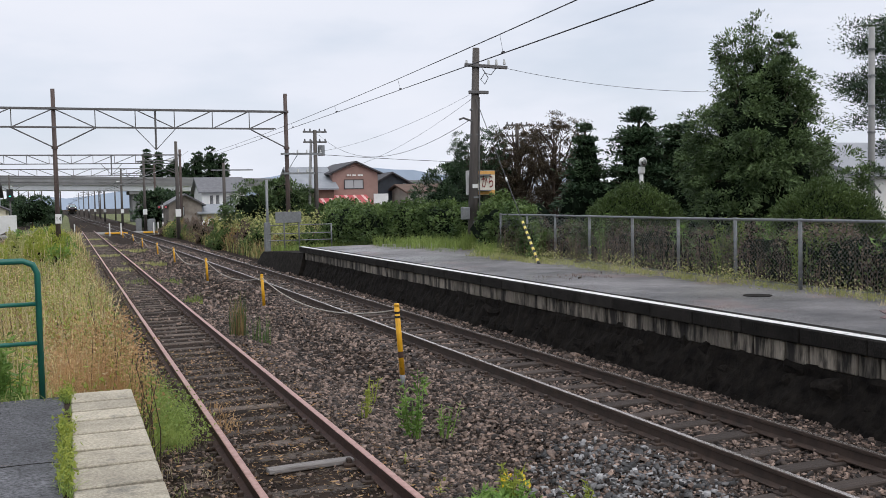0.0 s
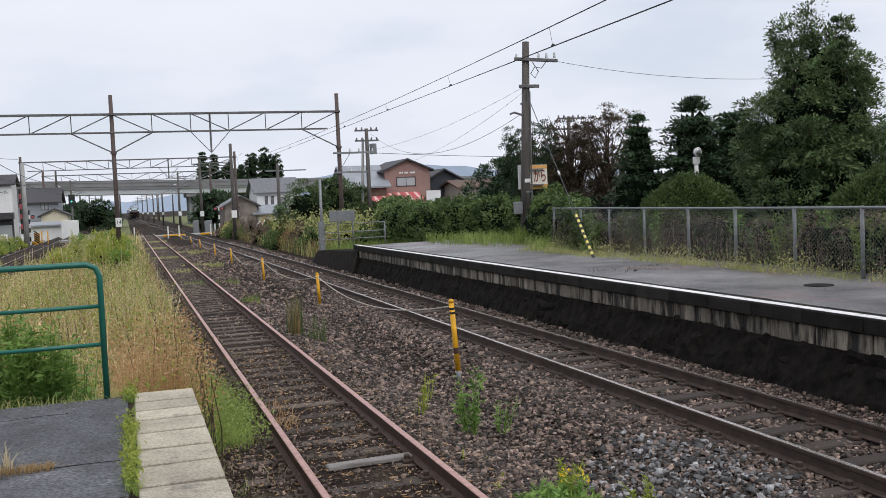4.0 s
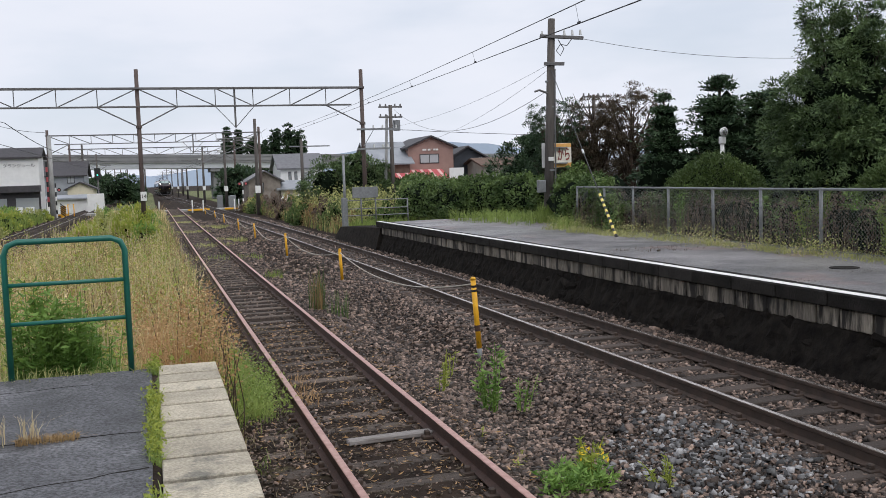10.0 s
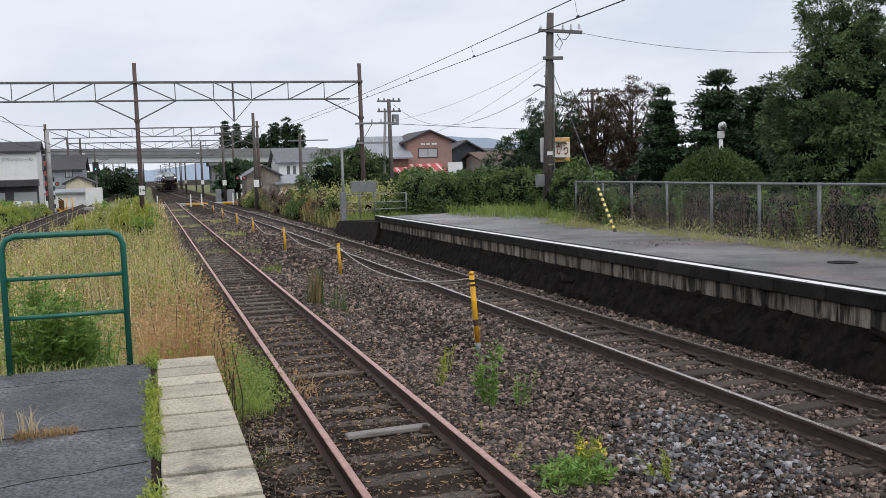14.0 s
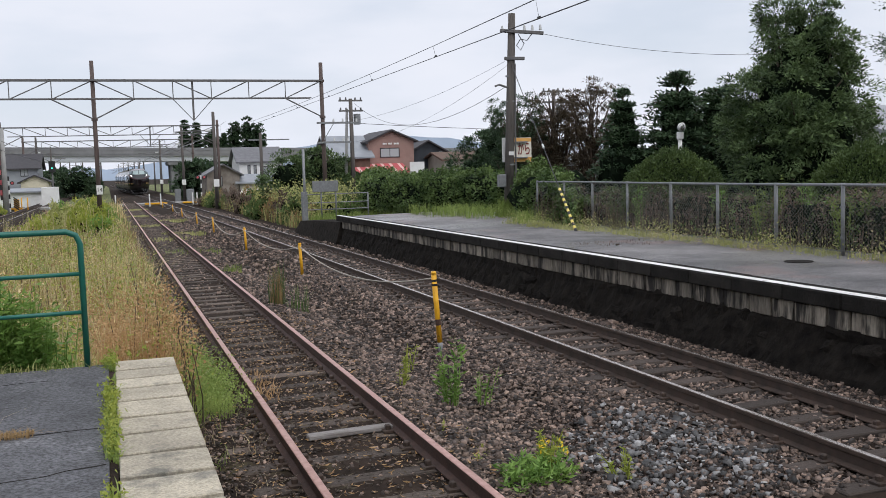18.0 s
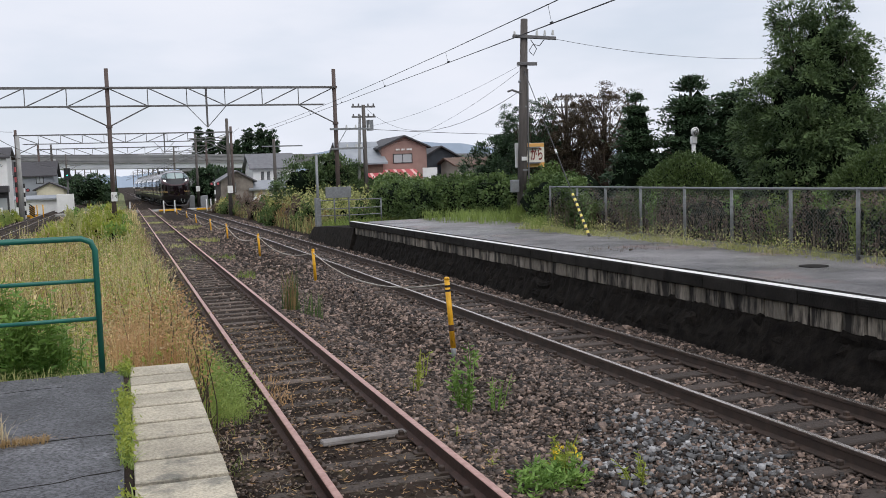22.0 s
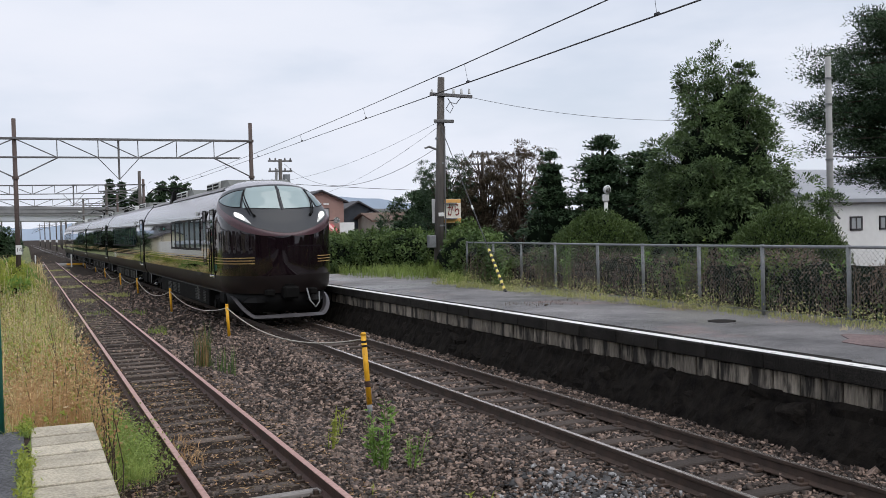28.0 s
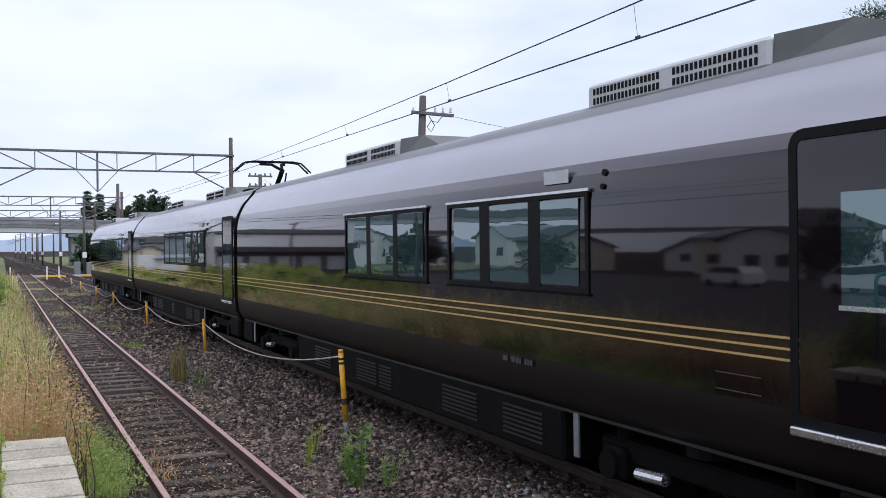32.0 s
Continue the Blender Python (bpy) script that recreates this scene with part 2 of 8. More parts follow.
M["black"] = mat("black_paint", (0.018, 0.018, 0.018), (0.01, 0.01, 0.01), 0.5, 10, bump=0.1)
M["galv"] = mat("galvanised_steel", (0.28, 0.29, 0.30), (0.18, 0.19, 0.2), 0.55, 12.0, metal=0.45, bump=0.1, spot=(0.24, 0.21, 0.18), spot_scale=8, spot_lo=0.66)
M["galv_dark"] = mat("dull_galvanised_wire", (0.25, 0.26, 0.26), (0.17, 0.18, 0.18), 0.6, 12.0, metal=0.4, bump=0.0)
M["steel_brown"] = mat("brown_weathered_steel", (0.12, 0.085, 0.075), (0.065, 0.05, 0.046), 0.75, 2.0, bump=0.2, bscale=40, stretch=(4, 4, 0.6))
M["steel_grey"] = mat("grey_mast_steel", (0.17, 0.165, 0.165), (0.10, 0.097, 0.1), 0.7, 2.0, bump=0.15, bscale=40)
M["pole_conc"] = mat("dark_mast_concrete", (0.13, 0.115, 0.105), (0.06, 0.054, 0.05), 0.85, 1.6, bump=0.3, bscale=40, stretch=(5, 5, 0.5))
M["pole_pale"] = mat("pale_pole_concrete", (0.36, 0.36, 0.355), (0.26, 0.26, 0.255), 0.85, 1.6, bump=0.2, bscale=40)
M["wire"] = mat("dark_cable", (0.05, 0.05, 0.055), (0.03, 0.03, 0.035), 0.6, 4, bump=0.0)
M["rope"] = mat("pale_rope", (0.52, 0.48, 0.42), (0.36, 0.33, 0.29), 0.9, 30, bump=0.5, bscale=120)
M["white"] = mat("white_paint", (0.78, 0.78, 0.77), (0.68, 0.68, 0.67), 0.55, 2.0, bump=0.05)
M["cream"] = mat("cream_paint", (0.72, 0.66, 0.50), (0.6, 0.55, 0.42), 0.6, 2.0, bump=0.05)
M["glass"] = glass_mat("dark_window_glass", (0.03, 0.04, 0.045))
M["bark"] = mat("bark", (0.10, 0.075, 0.055), (0.05, 0.038, 0.03), 0.95, 6, bump=0.8, bscale=25, stretch=(3, 3, 0.5))

# ---- building helpers ----
class Mb:
    """Collects faces; box, tube and sweep add to it."""
    def __init__(self):
        self.v, self.f, self.mi = [], [], []

    def add(self, vs, fs, mi=0):
        k = len(self.v)
        self.v.extend(tuple(p) for p in vs)
        self.f.extend(tuple(i + k for i in f) for f in fs)
        self.mi.extend([mi] * len(fs))
        return self

    def box(self, a, b, mi=0, bev=0.0, m=None):
        (x0, y0, z0), (x1, y1, z1) = a, b
        if bev <= 0:
            vs = [(x0, y0, z0), (x1, y0, z0), (x1, y1, z0), (x0, y1, z0), (x0, y0, z1), (x1, y0, z1), (x1, y1, z1), (x0, y1, z1)]
            fs = [(0, 3, 2, 1), (4, 5, 6, 7), (0, 1, 5, 4), (1, 2, 6, 5), (2, 3, 7, 6), (3, 0, 4, 7)]
        else:
            e = min(bev, (x1 - x0) / 2.01, (y1 - y0) / 2.01, (z1 - z0) / 2.01)
            vs, fs = [], []
            for z, i in ((z0, e), (z0 + e, 0), (z1 - e, 0), (z1, e)):
                vs += [(x0 + i + (e if not i else 0), y0 + i, z), (x1 - i - (e if not i else 0), y0 + i, z), (x1 - i, y0 + i + (e if not i else 0), z), (x1 - i, y1 - i - (e if not i else 0), z),
                       (x1 - i - (e if not i else 0), y1 - i, z), (x0 + i + (e if not i else 0), y1 - i, z), (x0 + i, y1 - i - (e if not i else 0), z), (x0 + i, y0 + i + (e if not i else 0), z)]
            for r in range(3):
                for q in range(8):
                    fs.append((r * 8 + q, r * 8 + (q + 1) % 8, r * 8 + 8 + (q + 1) % 8, r * 8 + 8 + q))
            fs += [tuple(range(7, -1, -1)), tuple(range(24, 32))]
        if m is not None:
            vs = [m @ Vector(p) for p in vs]
        return self.add(vs, fs, mi)

    def tube(self, pts, r, seg=6, mi=0, caps=True):
        """A round bar along pts; r is one radius or one for each point."""
        pts = [Vector(p) for p in pts]
        rs = r if isinstance(r, (list, tuple)) else [r] * len(pts)
        vs, fs, n = [], [], len(pts)
        up = None
        for i, p in enumerate(pts):
            d = (pts[min(i + 1, n - 1)] - pts[max(i - 1, 0)]).normalized()
            if up is None:
                up = Vector((0, 0, 1)) if abs(d.z) < 0.9 else Vector((1, 0, 0))
            side = d.cross(up).normalized()
            up = side.cross(d).normalized()
            for k in range(seg):
                a = 2 * math.pi * k / seg
                vs.append(p + (side * math.cos(a) + up * math.sin(a)) * rs[i])
        for i in range(n - 1):
            for k in range(seg):
                fs.append((i * seg + k, i * seg + (k + 1) % seg, (i + 1) * seg + (k + 1) % seg, (i + 1) * seg + k))
        if caps:
            fs += [tuple(range(seg - 1, -1, -1)), tuple(range((n - 1) * seg, n * seg))]
        return self.add(vs, fs, mi)

    def sweep(self, prof, rings, mis=None, caps=True):
        """prof: (x, z) round a section; rings: poses along the way."""
        n, vs, fs = len(prof), [], []
        for m in rings:
            vs += [m @ Vector((x, 0, z)) for x, z in prof]
        for i in range(len(rings) - 1):
            for k in range(n):
                fs.append((i * n + k, (i + 1) * n + k, (i + 1) * n + (k + 1) % n, i * n + (k + 1) % n))
        k0 = len(self.f)
        self.add(vs, fs)
        if mis:
            for i in range(len(rings) - 1):
                for k in range(n):
                    self.mi[k0 + i * n + k] = mis[k]
        if caps:
            b = len(self.v) - len(vs)
            self.f += [tuple(b + k for k in range(n)), tuple(b + (len(rings) - 1) * n + k for k in range(n - 1, -1, -1))]
            self.mi += [0, 0]
        return self

    def mesh(self, name, mats, smooth=False):
        me = bpy.data.meshes.new(name)
        me.from_pydata([tuple(p) for p in self.v], [], self.f)
        for m in (mats if isinstance(mats, (list, tuple)) else [mats]):
            me.materials.append(m)
        if any(self.mi):
            me.polygons.foreach_set("material_index", self.mi)
        if smooth:
            me.polygons.foreach_set("use_smooth", [True] * len(me.polygons))
        me.validate()
        me.update()
        return me


def thing(name, mb=None, mats=None, label="", category="", group="", kind="", at=None, smooth=False):
    """A top-level thing: a mesh, or an Empty to hold parts."""
    ob = new(name, mb.mesh(name, mats, smooth) if mb else None)
    if at is not None:
        ob.matrix_basis = at
    return tagged(ob, label, category, group, kind)


def part(name, mb, mats, parent, label="", smooth=False, at=None):
    data = mb if isinstance(mb, bpy.types.Mesh) else mb.mesh(name, mats, smooth)
    ob = new(name, data)
    ob.parent = parent
    if at is not None:
        ob.matrix_basis = at
    return tagged(ob, label)


def quads(name, verts, k, material, smooth=False):
    """A mesh from many loose k-cornered faces: verts is (faces * k, 3)."""
    me = bpy.data.meshes.new(name)
    nv = len(verts)
    me.vertices.add(nv)
    me.vertices.foreach_set("co", np.ascontiguousarray(verts, dtype=np.float32).ravel())
    me.loops.add(nv)
    me.loops.foreach_set("vertex_index", np.arange(nv, dtype=np.int32))
    me.polygons.add(nv // k)
    me.polygons.foreach_set("loop_start", np.arange(0, nv, k, dtype=np.int32))
    me.polygons.foreach_set("loop_total", np.full(nv // k, k, dtype=np.int32))
    me.materials.append(material)
    me.update(calc_edges=True)
    return me


def solids(name, verts, tri, count, material):
    """A mesh from many alike closed bodies: verts (count * n, 3), tri the quads of one body."""
    n = len(verts) // count
    fs = (np.asarray(tri)[None] + (np.arange(count) * n)[:, None, None]).reshape(-1, 4).astype(np.int32)
    me = bpy.data.meshes.new(name)
    me.vertices.add(len(verts))
    me.vertices.foreach_set("co", np.ascontiguousarray(verts, dtype=np.float32).ravel())
    me.loops.add(fs.size)
    me.loops.foreach_set("vertex_index", fs.ravel())
    me.polygons.add(len(fs))
    me.polygons.foreach_set("loop_start", np.arange(0, fs.size, 4, dtype=np.int32))
    me.polygons.foreach_set("loop_total", np.full(len(fs), 4, dtype=np.int32))
    me.materials.append(material)
    me.update(calc_edges=True)
    return me


rng = np.random.default_rng(7)

# ---- plan ----
T1, T3 = 1.95, -6.55                       # centre lines of the side track and of the far-left track
BEND = [(-80, 6.1), (20, 6.1), (40, 6.02), (60, 5.8), (90, 5.4), (120, 5.05), (160, 4.3), (200, 3.6), (260, 3.0), (340, 2.2), (500, 0.8), (700, -1.0)]


def t2(y):
    """Centre line of the main track, which bends gently to the left far off."""
    ys, xs = [p[0] for p in BEND], [p[1] for p in BEND]
    y0 = np.linspace(y - 10, y + 10, 9)
    return float(np.interp(y0, ys, xs).mean())


def ground_z(x, y):
    """Height of the earth and ballast under the stones and weeds."""
    c = t2(y)
    d = np.abs(x - c)
    bed = np.where(d < 0.6, -0.208, np.where(d < 1.45, -0.186, np.maximum(-0.36, -0.186 - (d - 1.45) * 0.3)))
    d1 = np.abs(x - T1)
    side = np.where(d1 < 1.1, -0.178, np.maximum(-0.36, -0.178 - (d1 - 1.1) * 0.3))
    d3 = np.abs(x - T3)
    left = np.where(d3 < 1.3, -0.235, np.maximum(-0.36, -0.235 - (d3 - 1.3) * 0.32))
    return np.maximum(np.maximum(bed, side), left)

# ---- ground and tracks ----
def lay_ground():
    xs = np.unique(np.concatenate([[-3000, -800, -250, -90, -45], np.arange(-30, -9, 3.0), np.arange(-9, 9.01, 0.3), np.arange(12, 46, 4.0), [70, 120, 300, 900, 3000]]))
    ys = np.unique(np.concatenate([[-3000, -600, -150, -60], np.arange(-30, 0, 5.0), np.arange(0, 60, 0.6), np.arange(60, 140, 3.0), np.arange(140, 420, 12.0), [500, 700, 1200, 3200]]))
    gx, gy = np.meshgrid(xs, ys)
    gz = np.array([ground_z(gx[j], ys[j]) for j in range(len(ys))])
    gz = gz + rng.normal(0, 0.008, gz.shape) * (np.abs(gx) < 9)
    n = len(xs)
    v = np.stack([gx, gy, gz], -1).reshape(-1, 3)
    f = [(j * n + i, j * n + i + 1, (j + 1) * n + i + 1, (j + 1) * n + i) for j in range(len(ys) - 1) for i in range(n - 1)]
    me = bpy.data.meshes.new("ground")
    me.from_pydata(v.tolist(), [], f)
    me.materials.append(M["soil"])
    tagged(new("ground", me), "brown earth with gravel and weeds along the railway", "ground", kind="structure")


lay_ground()

RAIL = [(-0.0635, -0.153), (0.0635, -0.153), (0.0635, -0.143), (0.012, -0.122), (0.009, -0.048), (0.0325, -0.034), (0.0325, -0.006), (0.026, 0.0), (-0.026, 0.0), (-0.0325, -0.006), (-0.0325, -0.034), (-0.009, -0.048), (-0.012, -0.122), (-0.0635, -0.143)]
RAIL_MI = [0, 0, 0, 0, 0, 0, 1, 1, 1, 0, 0, 0, 0, 0]
RAIL_MI_USED = [0, 0, 0, 0, 0, 0, 0, 1, 0, 0, 0, 0, 0, 0]     # only the running surface is bright


def slab_box(sx, sy, sz, bev):
    return Mb().box((-sx / 2, -sy / 2, -sz), (sx / 2, sy / 2, 0), bev=bev)


def track(name, centre, y0, y1, step, wood, rail_mats, label, top_z, wide, part_to, fasten=True):
    """Two rails on sleepers along centre(y); sleepers up to part_to are pieces of their own."""
    top = thing(name, label=label, category="railway track", kind="structure")
    ys = [y0] + [y for y in np.arange(math.ceil(y0 / 4) * 4, y1, 4.0) if y > y0] + [y1]
    for side in (-1, 1):
        rings = [Matrix.Translation((centre(y) + side * 0.566, y, 0)) for y in ys]
        part("rail", Mb().sweep(RAIL, rings, RAIL_MI if name == "track_1" else RAIL_MI_USED), rail_mats, top)
    shared = [slab_box(wide + rng.uniform(-0.05, 0.05), 0.2 + rng.uniform(-0.015, 0.02), 0.14, 0.012).mesh("sleeper", wood) for _ in range(4)]
    rest, clips = Mb(), Mb()
    y, i = y0 + 0.2, 0
    while y < y1:
        c = centre(y)
        turn = pose(c + rng.normal(0, 0.015), y, top_z + rng.normal(0, 0.006), rng.normal(0, 0.5), 0, rng.normal(0, 0.7))
        if y < part_to and y > 3:
            me = shared[i % 4]
            part("sleeper", me, None, top, at=turn)
        else:
            rest.box((-wide / 2, -0.1, -0.12), (wide / 2, 0.1, 0), m=turn)
        if fasten and y < 45:
            for side in (-1, 1):
                for s2 in (-1, 1):
                    q = Matrix.Translation((c + side * 0.566 + s2 * 0.105, y, top_z))
                    clips.box((-0.055, -0.06, -0.01), (0.055, 0.06, 0.028), m=q, bev=0.008)
                    clips.box((-0.026, -0.028, 0.02), (0.026, 0.028, 0.072), m=q, bev=0.01)
        y += step
        i += 1
    if rest.f:
        tagged(part("far_sleepers", rest, wood, top), kind="stuff")
    if clips.f:
        tagged(part("rail_fastenings", clips, M["rail_brown"], top), kind="stuff")
    return top


track("track_1", lambda y: T1, -8.0, 104.0, 0.61, M["sleeper"], [M["rust"], M["rust_top"]], "rusty disused side track on weathered timber sleepers", -0.162, 2.05, 62)
track("track_2", t2, -60.0, 420.0, 0.60, M["sleeper2"], [M["rail_brown"], M["rail_top"]], "main track with polished rails on brown sleepers", -0.158, 2.1, 70)
track("track_3", lambda y: T3, -20.0, 420.0, 0.66, M["sleeper2"], [M["rail_brown"], M["rail_top"]], "second main track beyond the grass strip", -0.158, 2.1, 3, fasten=False)

thing("plank", slab_box(0.84, 0.12, 0.05, 0.01), M["sleeper_pale"], "bleached grey plank lying across the old track", "plank").matrix_basis = pose(2.06, 8.74, -0.112, 0, 0, 3)

CUBE = [(0, 3, 2, 1), (4, 5, 6, 7), (0, 1, 5, 4), (1, 2, 6, 5), (2, 3, 7, 6), (3, 0, 4, 7)]


def stones(name, n, area, size, material, label, lift=0.0, keep=None):
    """Loose broken stones: warped blocks scattered over an area (x0, x1, y0, y1), lying on the ground."""
    x = rng.uniform(area[0], area[1], n)
    y = rng.uniform(area[2], area[3], n)
    if keep is not None:
        k = keep(x, y)
        x, y = x[k], y[k]
        n = len(x)
    z = np.array([float(ground_z(np.array([a]), b)[0]) for a, b in zip(x, y)]) if n < 4000 else ground_many(x, y)
    base = np.array([(-1, -1, -1), (1, -1, -1), (1, 1, -1), (-1, 1, -1), (-1, -1, 1), (1, -1, 1), (1, 1, 1), (-1, 1, 1)], float)
    s = rng.lognormal(0, 0.33, (n, 1, 1)) * size / 2
    v = base[None] * (1 + rng.uniform(-0.45, 0.25, (n, 8, 3))) * s * rng.uniform((0.8, 0.55, 0.32), (1.5, 1.0, 0.65), (n, 3))[:, None, :]
    a, b = rng.uniform(0, 6.283, (n, 1)), rng.normal(0, 0.5, (n, 1))
    vx, vy, vz = v[..., 0], v[..., 1], v[..., 2]
    vx, vz = vx * np.cos(b) - vz * np.sin(b), vx * np.sin(b) + vz * np.cos(b)
    vx, vy = vx * np.cos(a) - vy * np.sin(a), vx * np.sin(a) + vy * np.cos(a)
    v = np.stack([vx + x[:, None], vy + y[:, None], vz + z[:, None] + lift + rng.uniform(-1.0, 1.0, (n, 1)) * size * 0.8], -1)
    ob = new(name, solids(name, v.reshape(-1, 3), CUBE[1:], n, material))
    return tagged(ob, label, "gravel", kind="stuff")


def ground_many(x, y):
    q = np.linspace(-60, 420, 481)
    c = np.interp(y, q, [t2(a) for a in q])
    d = np.abs(x - c)
    bed = np.where(d < 0.6, -0.208, np.where(d < 1.45, -0.186, np.maximum(-0.36, -0.186 - (d - 1.45) * 0.3)))
    d1 = np.abs(x - T1)
    side = np.where(d1 < 1.1, -0.178, np.maximum(-0.36, -0.178 - (d1 - 1.1) * 0.3))
    return np.maximum(bed, side)


off_t1 = lambda x, y: (np.abs(x - T1) > 0.62) | (rng.uniform(0, 1, len(x)) < 0.45)
stones("ballast", 58000, (2.7, 7.55, 5.6, 13), 0.034, M["stone"], "brown broken ballast stones round the main track")
stones("ballast", 34000, (2.7, 7.55, 13, 26), 0.043, M["stone"], "brown broken ballast stones round the main track")
stones("ballast", 24000, (2.9, 7.9, 26, 70), 0.06, M["stone"], "brown broken ballast stones farther along the main track")
stones("ballast", 20000, (0.6, 3.2, 5.4, 16), 0.024, M["stone"], "small dusty stones between old sleepers", keep=off_t1)
stones("ballast", 10000, (0.9, 3.2, 16, 60), 0.038, M["stone"], "small dusty stones between old sleepers", keep=off_t1)
stones("ballast", 5000, (-8.2, -4.9, 30, 110), 0.11, M["stone"], "ballast stones of the far track")
pale = lambda x, y: ((x - 4.55 - 0.12 * rng.normal(0, 1, len(x))) / 0.7) ** 2 + ((y - 7.2 - 0.2 * rng.normal(0, 1, len(x))) / 1.2) ** 2 < 1
stones("pale_gravel", 4200, (3.4, 5.5, 5.6, 8.8), 0.034, M["stone_pale"], "patch of paler grey stones in the ballast", lift=0.02, keep=pale)

# ---- near platform ----
NP, NX, NE = 0.84, 0.44, 8.25              # height, track edge, end of the near platform
FP = 0.81                                  # height of the far platform


def near_platform():
    top = Mb().box((-4.75, -45, -0.45), (-0.075, NE - 0.12, NP))
    thing("near_platform", top, M["asphalt"], "dark asphalt platform surface with cracks", "platform", kind="structure")
    wall = thing("platform_edge", label="row of pale concrete edge slabs with dark joints", category="platform edge", kind="structure")
    part("edge_wall", Mb().box((-0.07, -45, -0.45), (NX - 0.08, NE - 0.05, NP - 0.102)), M["coping"], wall)
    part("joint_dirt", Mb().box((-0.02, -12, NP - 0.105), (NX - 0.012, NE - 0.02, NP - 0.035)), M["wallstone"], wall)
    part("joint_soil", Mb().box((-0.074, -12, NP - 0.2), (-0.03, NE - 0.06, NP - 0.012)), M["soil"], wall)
    joints = [8.25, 7.83, 7.47, 7.11, 6.69, 6.23, 5.82, 5.36, 4.92]
    while joints[-1] > -12:
        joints.append(joints[-1] - 0.42)
    for a, b in zip(joints, joints[1:]):
        tip = rng.normal(0, 0.25)
        m = pose(0, 0, 0) @ Matrix.Translation((0.2, (a + b) / 2, NP - 0.1 + rng.uniform(0, 0.006))) @ pose(0, 0, 0, tip, rng.normal(0, 0.3), rng.normal(0, 0.3))
        part("edge_slab", Mb().box((-0.225, -(a - b) / 2 + 0.027, 0), (0.24, (a - b) / 2 - 0.027, 0.1), bev=0.006, m=m), M["slab"], wall)


near_platform()


def green_rail():
    r = thing("green_railing", label="green painted tubular railing across the platform end", category="railing")
    y, z0, z1, xa, xb = 8.12, NP - 0.02, 1.935, -1.14, -0.235
    pts = [(xa, y, z0), (xa, y, z1 - 0.1), (xa + 0.03, y, z1 - 0.03), (xa + 0.1, y, z1), (xb - 0.1, y, z1), (xb - 0.03, y, z1 - 0.03), (xb, y, z1 - 0.1), (xb, y, z0)]
    part("hoop", Mb().tube(pts, 0.024, 12), M["green_paint"], r, smooth=True)
    for z in (1.595, 1.285):
        part("crossbar", Mb().tube([(xa, y, z), (xb, y, z)], 0.017, 10), M["green_paint"], r, smooth=True)


green_rail()


# ---- far platform ----
def edge_x(y):
    return t2(y) + 1.53


